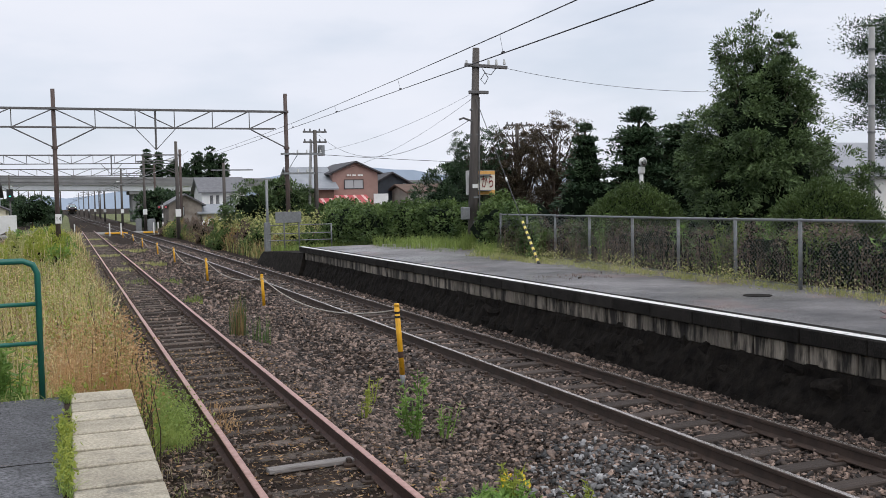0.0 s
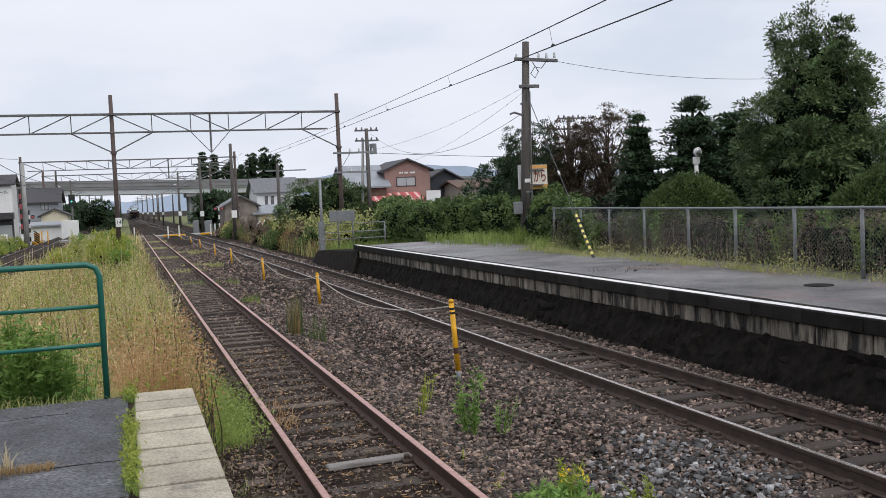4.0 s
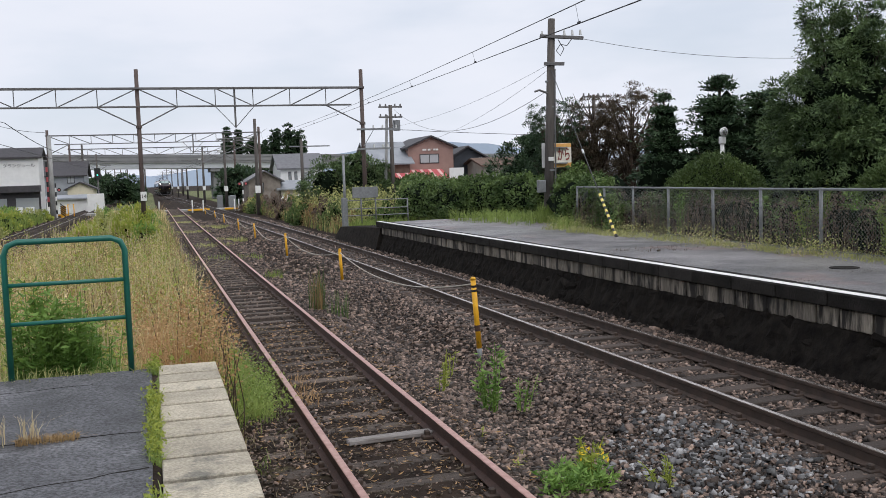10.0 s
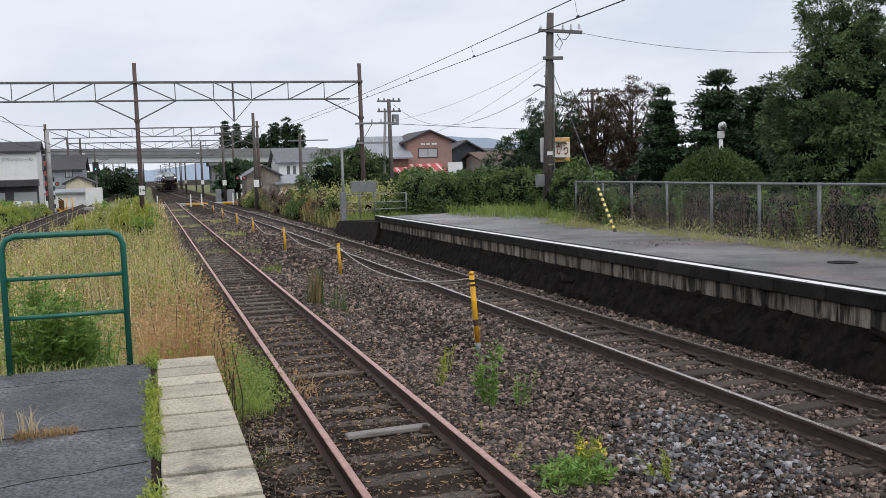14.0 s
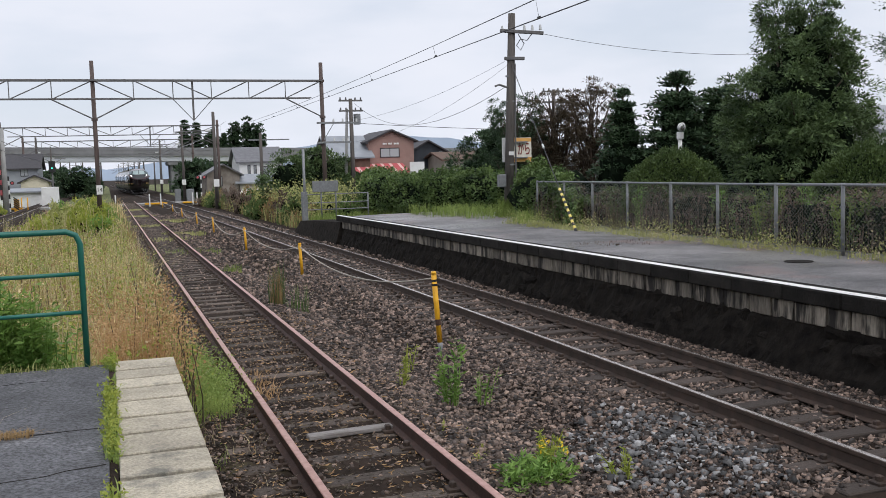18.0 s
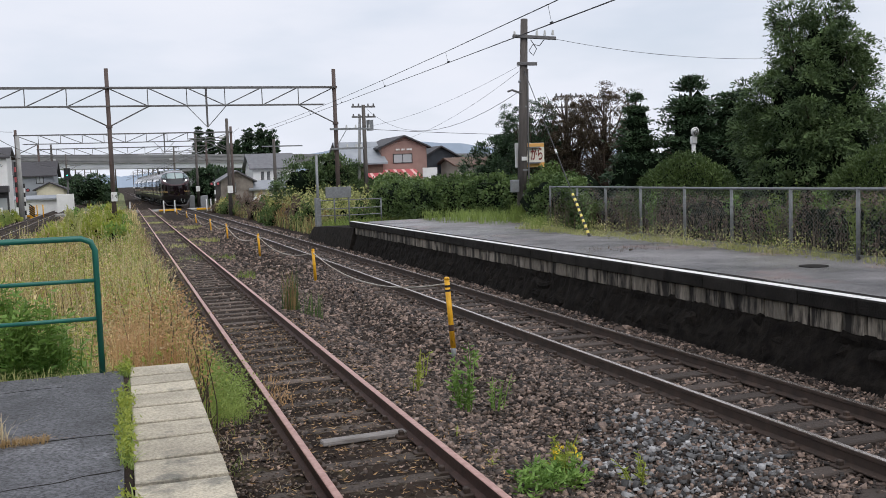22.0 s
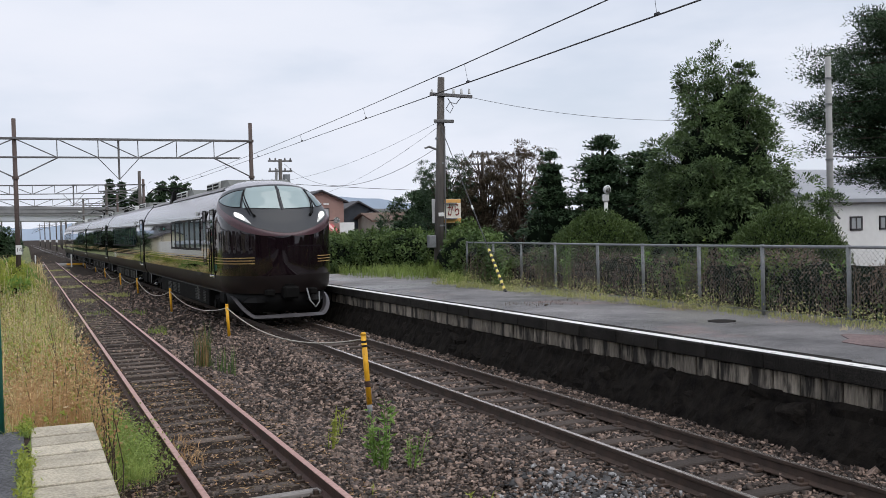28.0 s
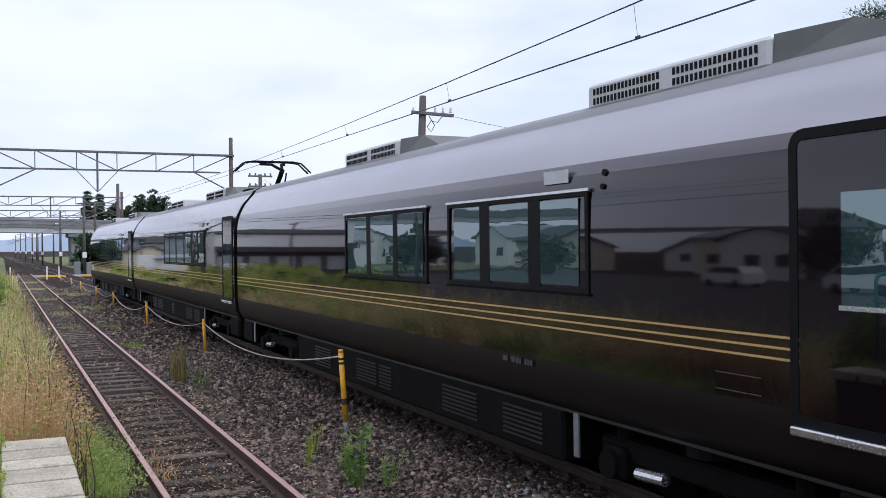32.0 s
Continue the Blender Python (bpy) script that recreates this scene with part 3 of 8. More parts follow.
def far_platform():
    ys = list(np.arange(-40, 32.4, 1.2)) + [32.4]
    v, f = [], []
    for y in ys:
        e = edge_x(y)
        back = 13.2
        v += [(e + 0.1, y, FP - 0.003), (e + 0.9, y, FP + 0.01), (back, y, FP + 0.02), (back, y, -0.5), (e + 0.1, y, -0.5)]
    n = 5
    f = [(i * n + k, i * n + (k + 1) % n, (i + 1) * n + (k + 1) % n, (i + 1) * n + k) for i in range(len(ys) - 1) for k in range(n)]
    f += [tuple(range(n - 1, -1, -1)), tuple((len(ys) - 1) * n + k for k in range(n))]
    thing("far_platform", Mb().add(v, f), M["asphalt_far"], "worn grey asphalt platform, damp and reddish in places", "platform", kind="structure")

    edge = thing("far_platform_edge", label="blackened concrete platform edge with a worn white line", category="platform edge", kind="structure")
    y, i = -20.0, 0
    while y < 32.3:
        L = 0.98
        m = Matrix.Translation((edge_x(y), y + L / 2, FP))
        part("coping_stone", Mb().box((-0.03, -L / 2 + 0.004, -0.17), (0.32, L / 2 - 0.004, 0.012), bev=0.014, m=m @ pose(0, 0, rng.uniform(0, 0.006), 0, rng.normal(0, 0.4), 0)), M["coping"], edge)
        part("white_line", Mb().box((0.0, -L / 2, 0.013), (0.15, L / 2, 0.0165), m=m @ pose(0, 0, 0.005)), M["white_line"], edge)
        y += L
    y = -20.0
    while y < 32.3:
        w = float(rng.choice([0.3, 0.36, 0.42, 0.55]))
        at = Matrix.Translation((edge_x(y) + 0.045 + rng.uniform(0, 0.02), y, FP - 0.18))
        part("concrete_block", Mb().box((0, 0.008, -0.235), (0.14, w - 0.008, 0), bev=0.012, m=at), M["panel"], edge)
        y += w
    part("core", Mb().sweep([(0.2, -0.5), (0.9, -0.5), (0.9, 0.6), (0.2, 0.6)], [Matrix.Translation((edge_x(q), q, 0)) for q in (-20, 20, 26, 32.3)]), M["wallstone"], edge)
    # rough black footing stones under the blocks, leaning out towards the track
    rocks = []
    for k in range(8):
        b = Mb().box((0, -0.5, -0.5), (1, 0.5, 0.5), bev=0.16)
        q = noise.random_vector()
        b.v = [tuple(np.array(p) + np.array(noise.noise_vector(Vector(p) * 2.1 + q * 9)) * 0.16) for p in b.v]
        rocks.append(b.mesh("wall_stone", M["wallstone"]))
    count = 0
    extra = Mb()
    for row, (z, out, h) in enumerate(((0.265, 0.0, 0.26), (0.06, -0.07, 0.24), (-0.14, -0.14, 0.26))):
        y = -8 + rng.uniform(0, 0.3)
        while y < 32.2:
            w = rng.uniform(0.28, 0.46)
            m = Matrix.Translation((edge_x(y) + 0.10 + out + rng.uniform(-0.05, 0.05), y + w / 2, z + rng.uniform(-0.06, 0.05))) @ pose(0, 0, 0, rng.normal(0, 13), rng.normal(-12, 7), rng.normal(0, 9)) @ Matrix.Diagonal((0.3, w * 1.1, h * rng.uniform(0.85, 1.25), 1))
            if y > 4.5 and count < 300:
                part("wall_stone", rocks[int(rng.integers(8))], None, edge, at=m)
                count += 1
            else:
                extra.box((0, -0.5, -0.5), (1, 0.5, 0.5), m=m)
            y += w
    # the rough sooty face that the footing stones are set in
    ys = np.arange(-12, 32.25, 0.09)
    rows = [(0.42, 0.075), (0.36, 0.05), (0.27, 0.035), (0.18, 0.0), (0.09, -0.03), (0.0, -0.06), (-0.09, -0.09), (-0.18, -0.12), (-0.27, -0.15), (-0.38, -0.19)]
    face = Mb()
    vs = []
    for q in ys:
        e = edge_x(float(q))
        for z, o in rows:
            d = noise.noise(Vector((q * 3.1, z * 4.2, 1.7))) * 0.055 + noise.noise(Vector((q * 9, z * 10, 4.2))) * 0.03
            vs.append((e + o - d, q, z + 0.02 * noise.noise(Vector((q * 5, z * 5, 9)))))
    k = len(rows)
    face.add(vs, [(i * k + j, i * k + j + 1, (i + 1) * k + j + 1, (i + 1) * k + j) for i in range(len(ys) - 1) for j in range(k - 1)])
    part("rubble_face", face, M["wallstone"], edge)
    tagged(part("hidden_stones", extra, M["wallstone"], edge), kind="stuff")
    # the low, older end of the platform
    low = thing("platform_ramp", label="low blackened end of the platform, overgrown", category="platform", kind="structure")
    v = []
    for y, z, o in ((32.42, 0.62, 0.02), (36.5, 0.5, -0.05), (39.5, 0.38, 0.0), (41.5, -0.2, 0.1)):
        e = edge_x(y) + o
        v += [(e - 0.3, y, -0.45), (e, y, z), (e + 3.4, y, z + 0.02), (e + 3.4, y, -0.45)]
    f = [(i * 4 + k, i * 4 + (k + 1) % 4, i * 4 + 4 + (k + 1) % 4, i * 4 + 4 + k) for i in range(3) for k in range(4)] + [(3, 2, 1, 0), (12, 13, 14, 15)]
    part("ramp_body", Mb().add(v, f), M["wallstone"], low)


far_platform()

thing("manhole_cover", Mb().tube([(9.54, 11.42, FP - 0.01), (9.54, 11.42, FP + 0.022)], 0.21, 20), M["coping"], "round dark iron cover set in the platform", "manhole cover")


def worn_patch(cx, cy, rx, ry, seed):
    """A thin old layer of reddish asphalt with a ragged rim."""
    k = 28
    ring = []
    for i in range(k):
        a = 2 * math.pi * i / k
        r = 1 + 0.28 * noise.noise(Vector((math.cos(a) * 1.6, math.sin(a) * 1.6, seed)))
        ring.append((cx + rx * r * math.cos(a), cy + ry * r * math.sin(a)))
    vs = [(x, y, FP + 0.0225) for x, y in ring] + [(x, y, FP - 0.02) for x, y in ring]
    fs = [tuple(range(k))] + [(i, i + k, (i + 1) % k + k, (i + 1) % k) for i in range(k)]
    thing("worn_patch", Mb().add(vs, fs), M["asphalt_red"], "worn reddish patch in the platform surface", "asphalt patch", kind="structure")


worn_patch(9.55, 7.6, 0.62, 1.5, 3.0)
worn_patch(9.3, 4.2, 0.8, 1.4, 8.0)

for dx, dy, dl, da in ((10.05, 7.75, 0.09, 20), (10.0, 7.2, 0.2, 65), (9.75, 6.95, 0.08, 100), (8.9, 15.6, 0.12, 40)):
    thing("twig_debris", Mb().box((-dl / 2, -0.015, 0), (dl / 2, 0.015, 0.03), bev=0.008, m=pose(dx, dy, FP + 0.018, 0, 0, da)), M["bark"], "small dark piece of wood lying on the platform", "debris")


def crack(x0, y0, x1, y1, w=0.012):
    """A thin ragged seam of dirt in the asphalt."""
    pts = []
    for i in range(25):
        f = i / 24
        pts.append((x0 + (x1 - x0) * f + 0.03 * noise.noise(Vector((f * 9, x0, 1))), y0 + (y1 - y0) * f + 0.05 * noise.noise(Vector((f * 7, y0, 5))), w * (0.4 + abs(noise.noise(Vector((f * 14, 2, x0)))) * 1.4)))
    vs = []
    for x, y, h in pts:
        vs += [(x, y - h, NP + 0.002), (x, y + h, NP + 0.002), (x, y + h, NP - 0.02), (x, y - h, NP - 0.02)]
    fs = [(i * 4 + k, i * 4 + (k + 1) % 4, i * 4 + 4 + (k + 1) % 4, i * 4 + 4 + k) for i in range(24) for k in range(4)]
    thing("asphalt_crack", Mb().add(vs, fs), M["coping"], "thin dirty crack in the platform asphalt", "crack", kind="structure")


crack(-2.6, 6.15, -0.12, 6.02)
crack(-2.4, 7.55, -0.5, 7.68, 0.006)
crack(-1.5, 4.9, -0.1, 5.25, 0.006)

# ---- chain-link fence ----
def fence():
    f = thing("chain_link_fence", label="galvanised chain-link fence along the back of the platform", category="fence")
    run = [(10.62, 2.6), (10.62, 4.45), (10.62, 6.3), (10.62, 8.15), (10.62, 10.0), (10.62, 11.72), (10.62, 13.27), (10.66, 14.96), (10.78, 16.7), (11.0, 18.8), (11.2, 20.8), (11.32, 22.57), (11.4, 24.4)]
    zb, zt = FP + 0.03, 1.915
    for x, y in run:
        p = part("post", Mb().tube([(x, y, zb - 0.05), (x, y, zt + 0.03)], 0.03, 8), M["galv"], f, smooth=True)
        for z in (zb + 0.25, zb + 0.72):
            part("clamp", Mb().tube([(x, y, z), (x, y, z + 0.03)], 0.037, 8), M["galv"], p)
    part("top_rail", Mb().tube([(x - 0.005, y, zt) for x, y in run], 0.022, 8), M["galv"], f, smooth=True)
    part("bottom_wire", Mb().tube([(x - 0.02, y, zb + 0.06) for x, y in run], 0.006, 4), M["galv_dark"], f)
    for (xa, ya), (xb, yb) in zip(run, run[1:]):
        w = Mb()
        d = Vector((xb - xa, yb - ya, 0))
        L = d.length
        d.normalize()
        h = zt - zb - 0.06
        s = -h
        while s < L:
            for sg in (1, -1):
                a0, a1 = max(0, s), min(L, s + h)
                if a1 - a0 > 0.03:
                    p = Vector((xa - 0.025, ya, zb + 0.06)) + d * a0
                    q = Vector((xa - 0.025, ya, zb + 0.06)) + d * a1
                    za, zc = (a0 - s, a1 - s) if sg > 0 else (h - (a0 - s), h - (a1 - s))
                    w.tube([p + Vector((0, 0, za)), q + Vector((0, 0, zc))], 0.0017, 3, caps=False)
            s += 0.078
        tagged(part("wire_mesh", w, M["galv_dark"], f), kind="stuff")


fence()

# ---- masts, beams and wires ----
def sag(a, b, drop, n=14):
    a, b = Vector(a), Vector(b)
    return [a.lerp(b, i / n) - Vector((0, 0, 4 * drop * (i / n) * (1 - i / n))) for i in range(n + 1)]


def gantry(y, masts, top, chord_hi, chord_lo, x0, x1, step, label, r=0.125, hang=(), thin=1.0):
    """Steel portal over the tracks: masts with knee braces under a lattice beam."""
    g = thing("catenary_gantry", label=label, category="gantry", group="gantries over the tracks")
    for x in masts:
        m = part("mast", Mb().tube([(x, y, -0.4), (x, y, top)], [r, r * 0.8], 10), M["steel_brown"], g, smooth=True)
        for z in (chord_hi, chord_lo - 1.0):
            part("clamp_band", Mb().tube([(x, y, z - 0.06), (x, y, z + 0.06)], r * 1.25, 10), M["steel_brown"], m)
    c = 0.055 * thin
    for yy in (y - 0.2, y + 0.2):
        part("top_chord", Mb().box((x0, yy - c, chord_hi - c), (x1, yy + c, chord_hi + c)), M["steel_grey"], g)
        part("bottom_chord", Mb().box((x0 + 0.6, yy - c * 0.7, chord_lo - c * 0.7), (x1 - 0.6, yy + c * 0.7, chord_lo + c * 0.7)), M["steel_grey"], g)
    flip = min(masts, key=lambda q: abs(q - (x0 + x1) / 2))
    xs = [x0] + [flip + step * k for k in range(-12, 13) if x0 + 0.5 < flip + step * k < x1 - 0.5] + [x1]
    n = len(xs) - 1
    for i in range(n):
        a, b = xs[i], xs[i + 1]
        near = min(masts, key=lambda q: abs(q - (a + b) / 2))
        za, zb = (chord_lo, chord_hi) if (a + b) / 2 < near else (chord_hi, chord_lo)
        part("diagonal", Mb().tube([(a, y, za), (b, y, zb)], 0.04 * thin, 5), M["steel_grey"], g)
        if 0 < i:
            part("upright", Mb().tube([(a, y, chord_lo), (a, y, chord_hi)], 0.034 * thin, 5), M["steel_grey"], g)
    for x in masts:
        for s in (-1, 1):
            q = x + s * 1.95
            if x0 - 0.1 < q < x1 + 0.1:
                part("knee_brace", Mb().tube([(x, y, chord_lo - 1.0), (q, y, chord_lo)], 0.05 * thin, 6), M["steel_grey"], g)
    for x, z in hang:
        h = part("hanger", Mb().tube([(x, y, z), (x, y, chord_hi + 0.05)], 0.07 * thin, 8), M["steel_grey"], g)
        for s in (-1, 1):
            part("hanger_stay", Mb().tube([(x, y, z), (x + s * 1.0, y, chord_lo)], 0.028 * thin, 5), M["steel_grey"], h)
    return g


gantry(50, (-12.4, -0.42, 10.95), 8.15, 7.2, 6.3, -12.4, 10.95, 1.89, "brown steel portal with a lattice beam over the tracks", hang=((4.32, 5.2),), thin=0.72)
gantry(100, (-9.4, 10.9), 8.1, 7.55, 6.7, -9.4, 10.9, 2.0, "farther steel portal with a lattice beam", r=0.16, hang=((4.3, 5.6),), thin=0.9)
gantry(134, (-10.0, 11.2), 8.1, 7.5, 6.6, -10.0, 11.2, 2.2, "distant steel portal with a lattice beam", r=0.17, thin=1.0)

# ---- train ----
M["maroon"] = mat("deep_maroon_gloss_paint", (0.0098, 0.0054, 0.0073), (0.008, 0.0044, 0.006), 0.03, 0.6, bump=0.028, bscale=1.4, spec=0.3, coat=0.5)
M["maroon_dull"] = mat("dusty_maroon_paint", (0.012, 0.0075, 0.0075), (0.007, 0.0045, 0.0045), 0.42, 1.5, bump=0.03, bscale=12, spec=0.3)
# livery silver, kept paler than the roof to carry the sky's highlight
M["silver_roof"] = mat("silver_shoulder_highlight", (0.43, 0.415, 0.435), (0.40, 0.385, 0.405), 0.18, 0.8, metal=0.5, bump=0.0)
M["roof_matt"] = mat("matt_grey_roof_paint", (0.26, 0.255, 0.265), (0.225, 0.22, 0.23), 0.6, 0.7, bump=0.0)
# livery mauve between maroon and silver; also paints the reflection's soft fade
M["shoulder"] = mat("mauve_shoulder_fade", (0.10, 0.085, 0.092), (0.085, 0.072, 0.08), 0.2, 0.8, metal=0.35, bump=0.02, bscale=30, coat=0.5)
M["skirt"] = mat("dull_silver_skirt", (0.085, 0.08, 0.086), (0.065, 0.061, 0.066), 0.35, 1.5, metal=0.3, bump=0.0)
M["gold"] = mat("gold_stripe", (0.62, 0.42, 0.16), (0.55, 0.36, 0.13), 0.35, 5, metal=0.3, bump=0.0)
M["under"] = mat("dark_underfloor_grey", (0.010, 0.0098, 0.0095), (0.005, 0.0048, 0.0048), 0.75, 3.0, bump=0.2, bscale=40, spec=0.06)
M["rubber"] = mat("black_rubber", (0.007, 0.007, 0.0075), (0.004, 0.004, 0.004), 0.6, 6.0, bump=0.15, bscale=40, spec=0.15)
M["louvre"] = mat("dull_grey_louvre", (0.019, 0.0185, 0.0185), (0.012, 0.0115, 0.0115), 0.5, 4.0, bump=0.0)
M["mask"] = mat("blue_grey_front_panel", (0.028, 0.031, 0.036), (0.024, 0.026, 0.031), 0.3, 1.0, bump=0.0, spec=0.4)
M["smile"] = mat("pale_mauve_band", (0.085, 0.042, 0.05), (0.07, 0.035, 0.042), 0.25, 1.5, bump=0.0)
M["carglass"] = glass_mat("teal_tinted_glass", (0.03, 0.055, 0.058), 0.012, ior=2.5, wave=0.06)
M["carglass"].node_tree.nodes["Principled BSDF"].inputs["Specular Tint"].default_value = (0.82, 1.0, 1.0, 1)
# opaque pale base colour stands in for sky mirrored in the windscreen
M["windscreen"] = glass_mat("sky_pale_windscreen", (0.30, 0.38, 0.385), 0.05)
M["chrome"] = mat("bright_metal", (0.72, 0.72, 0.72), (0.6, 0.6, 0.6), 0.22, 8.0, metal=0.9, bump=0.0)
M["lamp"] = glow("headlight_glow", (1.0, 0.97, 0.85), 9.0)
M["lens"] = mat("headlight_reflector", (0.75, 0.76, 0.72), (0.6, 0.6, 0.58), 0.2, 8.0, metal=0.5, bump=0.0)
M["grille"] = mat("light_grey_grille", (0.58, 0.59, 0.58), (0.5, 0.51, 0.5), 0.5, 4.0, bump=0.0)
M["olive"] = mat("dark_olive_shroud", (0.13, 0.135, 0.12), (0.10, 0.105, 0.095), 0.5, 3.0, bump=0.05)
M["jade"] = mat("green_mark", (0.012, 0.12, 0.07), (0.01, 0.10, 0.06), 0.4, 4, bump=0.0)
M["mark"] = mat("faded_white_marking", (0.065, 0.062, 0.06), (0.05, 0.048, 0.045), 0.6, 4, bump=0.0)

SECTION = [(1.34, 0.80), (1.43, 0.95), (1.465, 1.25), (1.47, 1.6), (1.47, 2.0), (1.47, 2.4), (1.464, 2.72), (1.453, 2.84), (1.432, 2.95), (1.395, 3.06), (1.345, 3.17), (1.285, 3.28), (1.205, 3.38), (1.13, 3.46), (1.07, 3.53), (1.03, 3.60), (0.9, 3.67), (0.5, 3.71)]
PAINT_TOP = 8                                # the paint ends and the silver roof begins above this point


def half_width(z):
    return float(np.interp(z, [p[1] for p in SECTION], [p[0] for p in SECTION]))


def body_ring(x_in=0.0):
    right = [(x - x_in, z) for x, z in SECTION]
    return right + [(-x, z) for x, z in reversed(right)]


def ring_mis():
    n = len(SECTION)
    one = [2 if k < 2 else 0 if k < PAINT_TOP else 3 if k == PAINT_TOP else 1 if k < PAINT_TOP + 6 else 4 for k in range(n - 1)]
    return one + [4] + one[::-1] + [2]


def car_windows(car, groups, side):
    """Flush window bands: frame, dark panes and mullions. groups: (y0, y1, pane edges)."""
    for y0, y1, panes, *gap in groups:
        g = gap[0] if gap else 0.075
        s = side * 1.472
        a, b = sorted((s, s + side * 0.012))
        w = part("window_frame", Mb().box((a, y0, 1.91), (b, y1, 1.95)).box((a, y0, 2.765), (b, y1, 2.8)).box((a, y0, 1.95), (b, y0 + 0.05, 2.765)).box((a, y1 - 0.05, 1.95), (b, y1, 2.765)), M["rubber"], car)
        a2, b2 = sorted((s, s + side * 0.02))
        part("drip_rail", Mb().box((a2, y0 - 0.02, 2.805), (b2, y1 + 0.02, 2.83)), M["chrome"], w)
        part("sill_rail", Mb().box((a2, y0 - 0.02, 1.885), (b2, y1 + 0.02, 1.905)), M["under"], w)
        edges = [y0 + 0.05] + list(panes) + [y1 - 0.05]
        for q0, q1 in zip(edges, edges[1:]):
            c0, c1 = sorted((s - side * 0.001, s + side * 0.006))
            part("window_pane", Mb().box((c0, q0 + g, 1.97), (c1, q1 - g, 2.75)), M["carglass"], w)
        for q in panes:
            c0, c1 = sorted((s, s + side * 0.009))
            part("mullion", Mb().box((c0, q - g, 1.95), (c1, q + g, 2.765)), M["rubber"], w)


def round_frame(a, b, y0, y1, z0, z1, w, r):
    """A flat ring with rounded corners in the y-z plane, from x = a to x = b."""
    def ring(i):
        q = max(0.005, r - i)
        out = []
        for cy, cz, s0 in ((y1 - i - q, z1 - i - q, 0), (y0 + i + q, z1 - i - q, 90), (y0 + i + q, z0 + i + q, 180), (y1 - i - q, z0 + i + q, 270)):
            out += [(cy + q * math.cos(radians(s0 + 18 * k)), cz + q * math.sin(radians(s0 + 18 * k))) for k in range(6)]
        return out
    o, n = ring(0), ring(w)
    k = len(o)
    vs = [(a, *p) for p in o] + [(a, *p) for p in n] + [(b, *p) for p in o] + [(b, *p) for p in n]
    fs = []
    for i in range(k):
        j = (i + 1) % k
        fs += [(i, j, k + j, k + i), (2 * k + i, 3 * k + i, 3 * k + j, 2 * k + j), (i, 2 * k + i, 2 * k + j, j), (k + i, k + j, 3 * k + j, 3 * k + i)]
    return Mb().add(vs, fs)


def car_door(car, y0, y1, side, thick=0.05, z0=1.17, z1=2.99, step=True, window=None):
    s = side * 1.472
    a, b = sorted((s - side * 0.03, s + side * 0.008))
    d = part("door_frame", round_frame(a, b, y0 - thick, y1 + thick, z0 - 0.02, z1 + thick, thick, 0.02 + 1.4 * thick), M["rubber"], car)
    a, b = sorted((s - side * 0.03, s + side * 0.003))
    part("door_leaf", Mb().box((a, y0, z0), (b, y1, z1), bev=0.004), M["maroon"], d)
    if window:
        w0, w1, wz0, wz1 = window
        a, b = sorted((s, s + side * 0.006))
        part("door_window", Mb().box((a, w0, wz0), (b, w1, wz1)), M["carglass"], d)
        a, b = sorted((s, s + side * 0.009))
        part("window_sill", Mb().box((a, w0 - 0.02, wz0 - 0.03), (b, w1 + 0.02, wz0)), M["chrome"], d)
    if step:
        a, b = sorted((s - side * 0.02, s + side * 0.045))
        part("door_step", Mb().box((a, y0 - 0.05, z0 - 0.075), (b, y1 + 0.05, z0 - 0.015), bev=0.01), M["chrome"], d)


def bogie(car, y):
    b = part("bogie_frame", Mb().box((-1.18, y - 1.35, 0.42), (-1.0, y + 1.35, 0.62), bev=0.03).box((1.0, y - 1.35, 0.42), (1.18, y + 1.35, 0.62), bev=0.03).box((-1.0, y - 0.3, 0.4), (1.0, y + 0.3, 0.7), bev=0.03), M["under"], car)
    for q in (y - 1.05, y + 1.05):
        part("wheelset", Mb().tube([(-0.60, q, 0.41), (-0.48, q, 0.41)], 0.41, 20).tube([(0.48, q, 0.41), (0.60, q, 0.41)], 0.41, 20).tube([(-0.5, q, 0.41), (0.5, q, 0.41)], 0.09, 10), M["under"], b)
        for s in (-1, 1):
            part("axle_box", Mb().box((s * 1.14 - 0.14, q - 0.17, 0.27), (s * 1.14 + 0.14, q + 0.17, 0.56), bev=0.05).tube([(s * 1.2, q, 0.41), (s * 1.32, q, 0.41)], 0.13, 12), M["under"], b)
            part("coil_spring", Mb().tube([(s * 1.09, q, 0.55), (s * 1.09, q, 0.76)], 0.1, 10), M["under"], b)
    for s in (-1, 1):
        part("damper", Mb().tube([(s * 1.3, y + 0.25, 0.44), (s * 1.3, y + 0.62, 0.42)], 0.05, 10), M["chrome"], b)
        part("air_spring", Mb().tube([(s * 1.0, y, 0.66), (s * 1.0, y, 0.86)], 0.24, 14), M["rubber"], b)
        part("step_ladder", Mb().box((s * 1.36 - 0.01, y + 1.42, 0.4), (s * 1.36 + 0.01, y + 1.5, 0.8)), M["galv"], b)


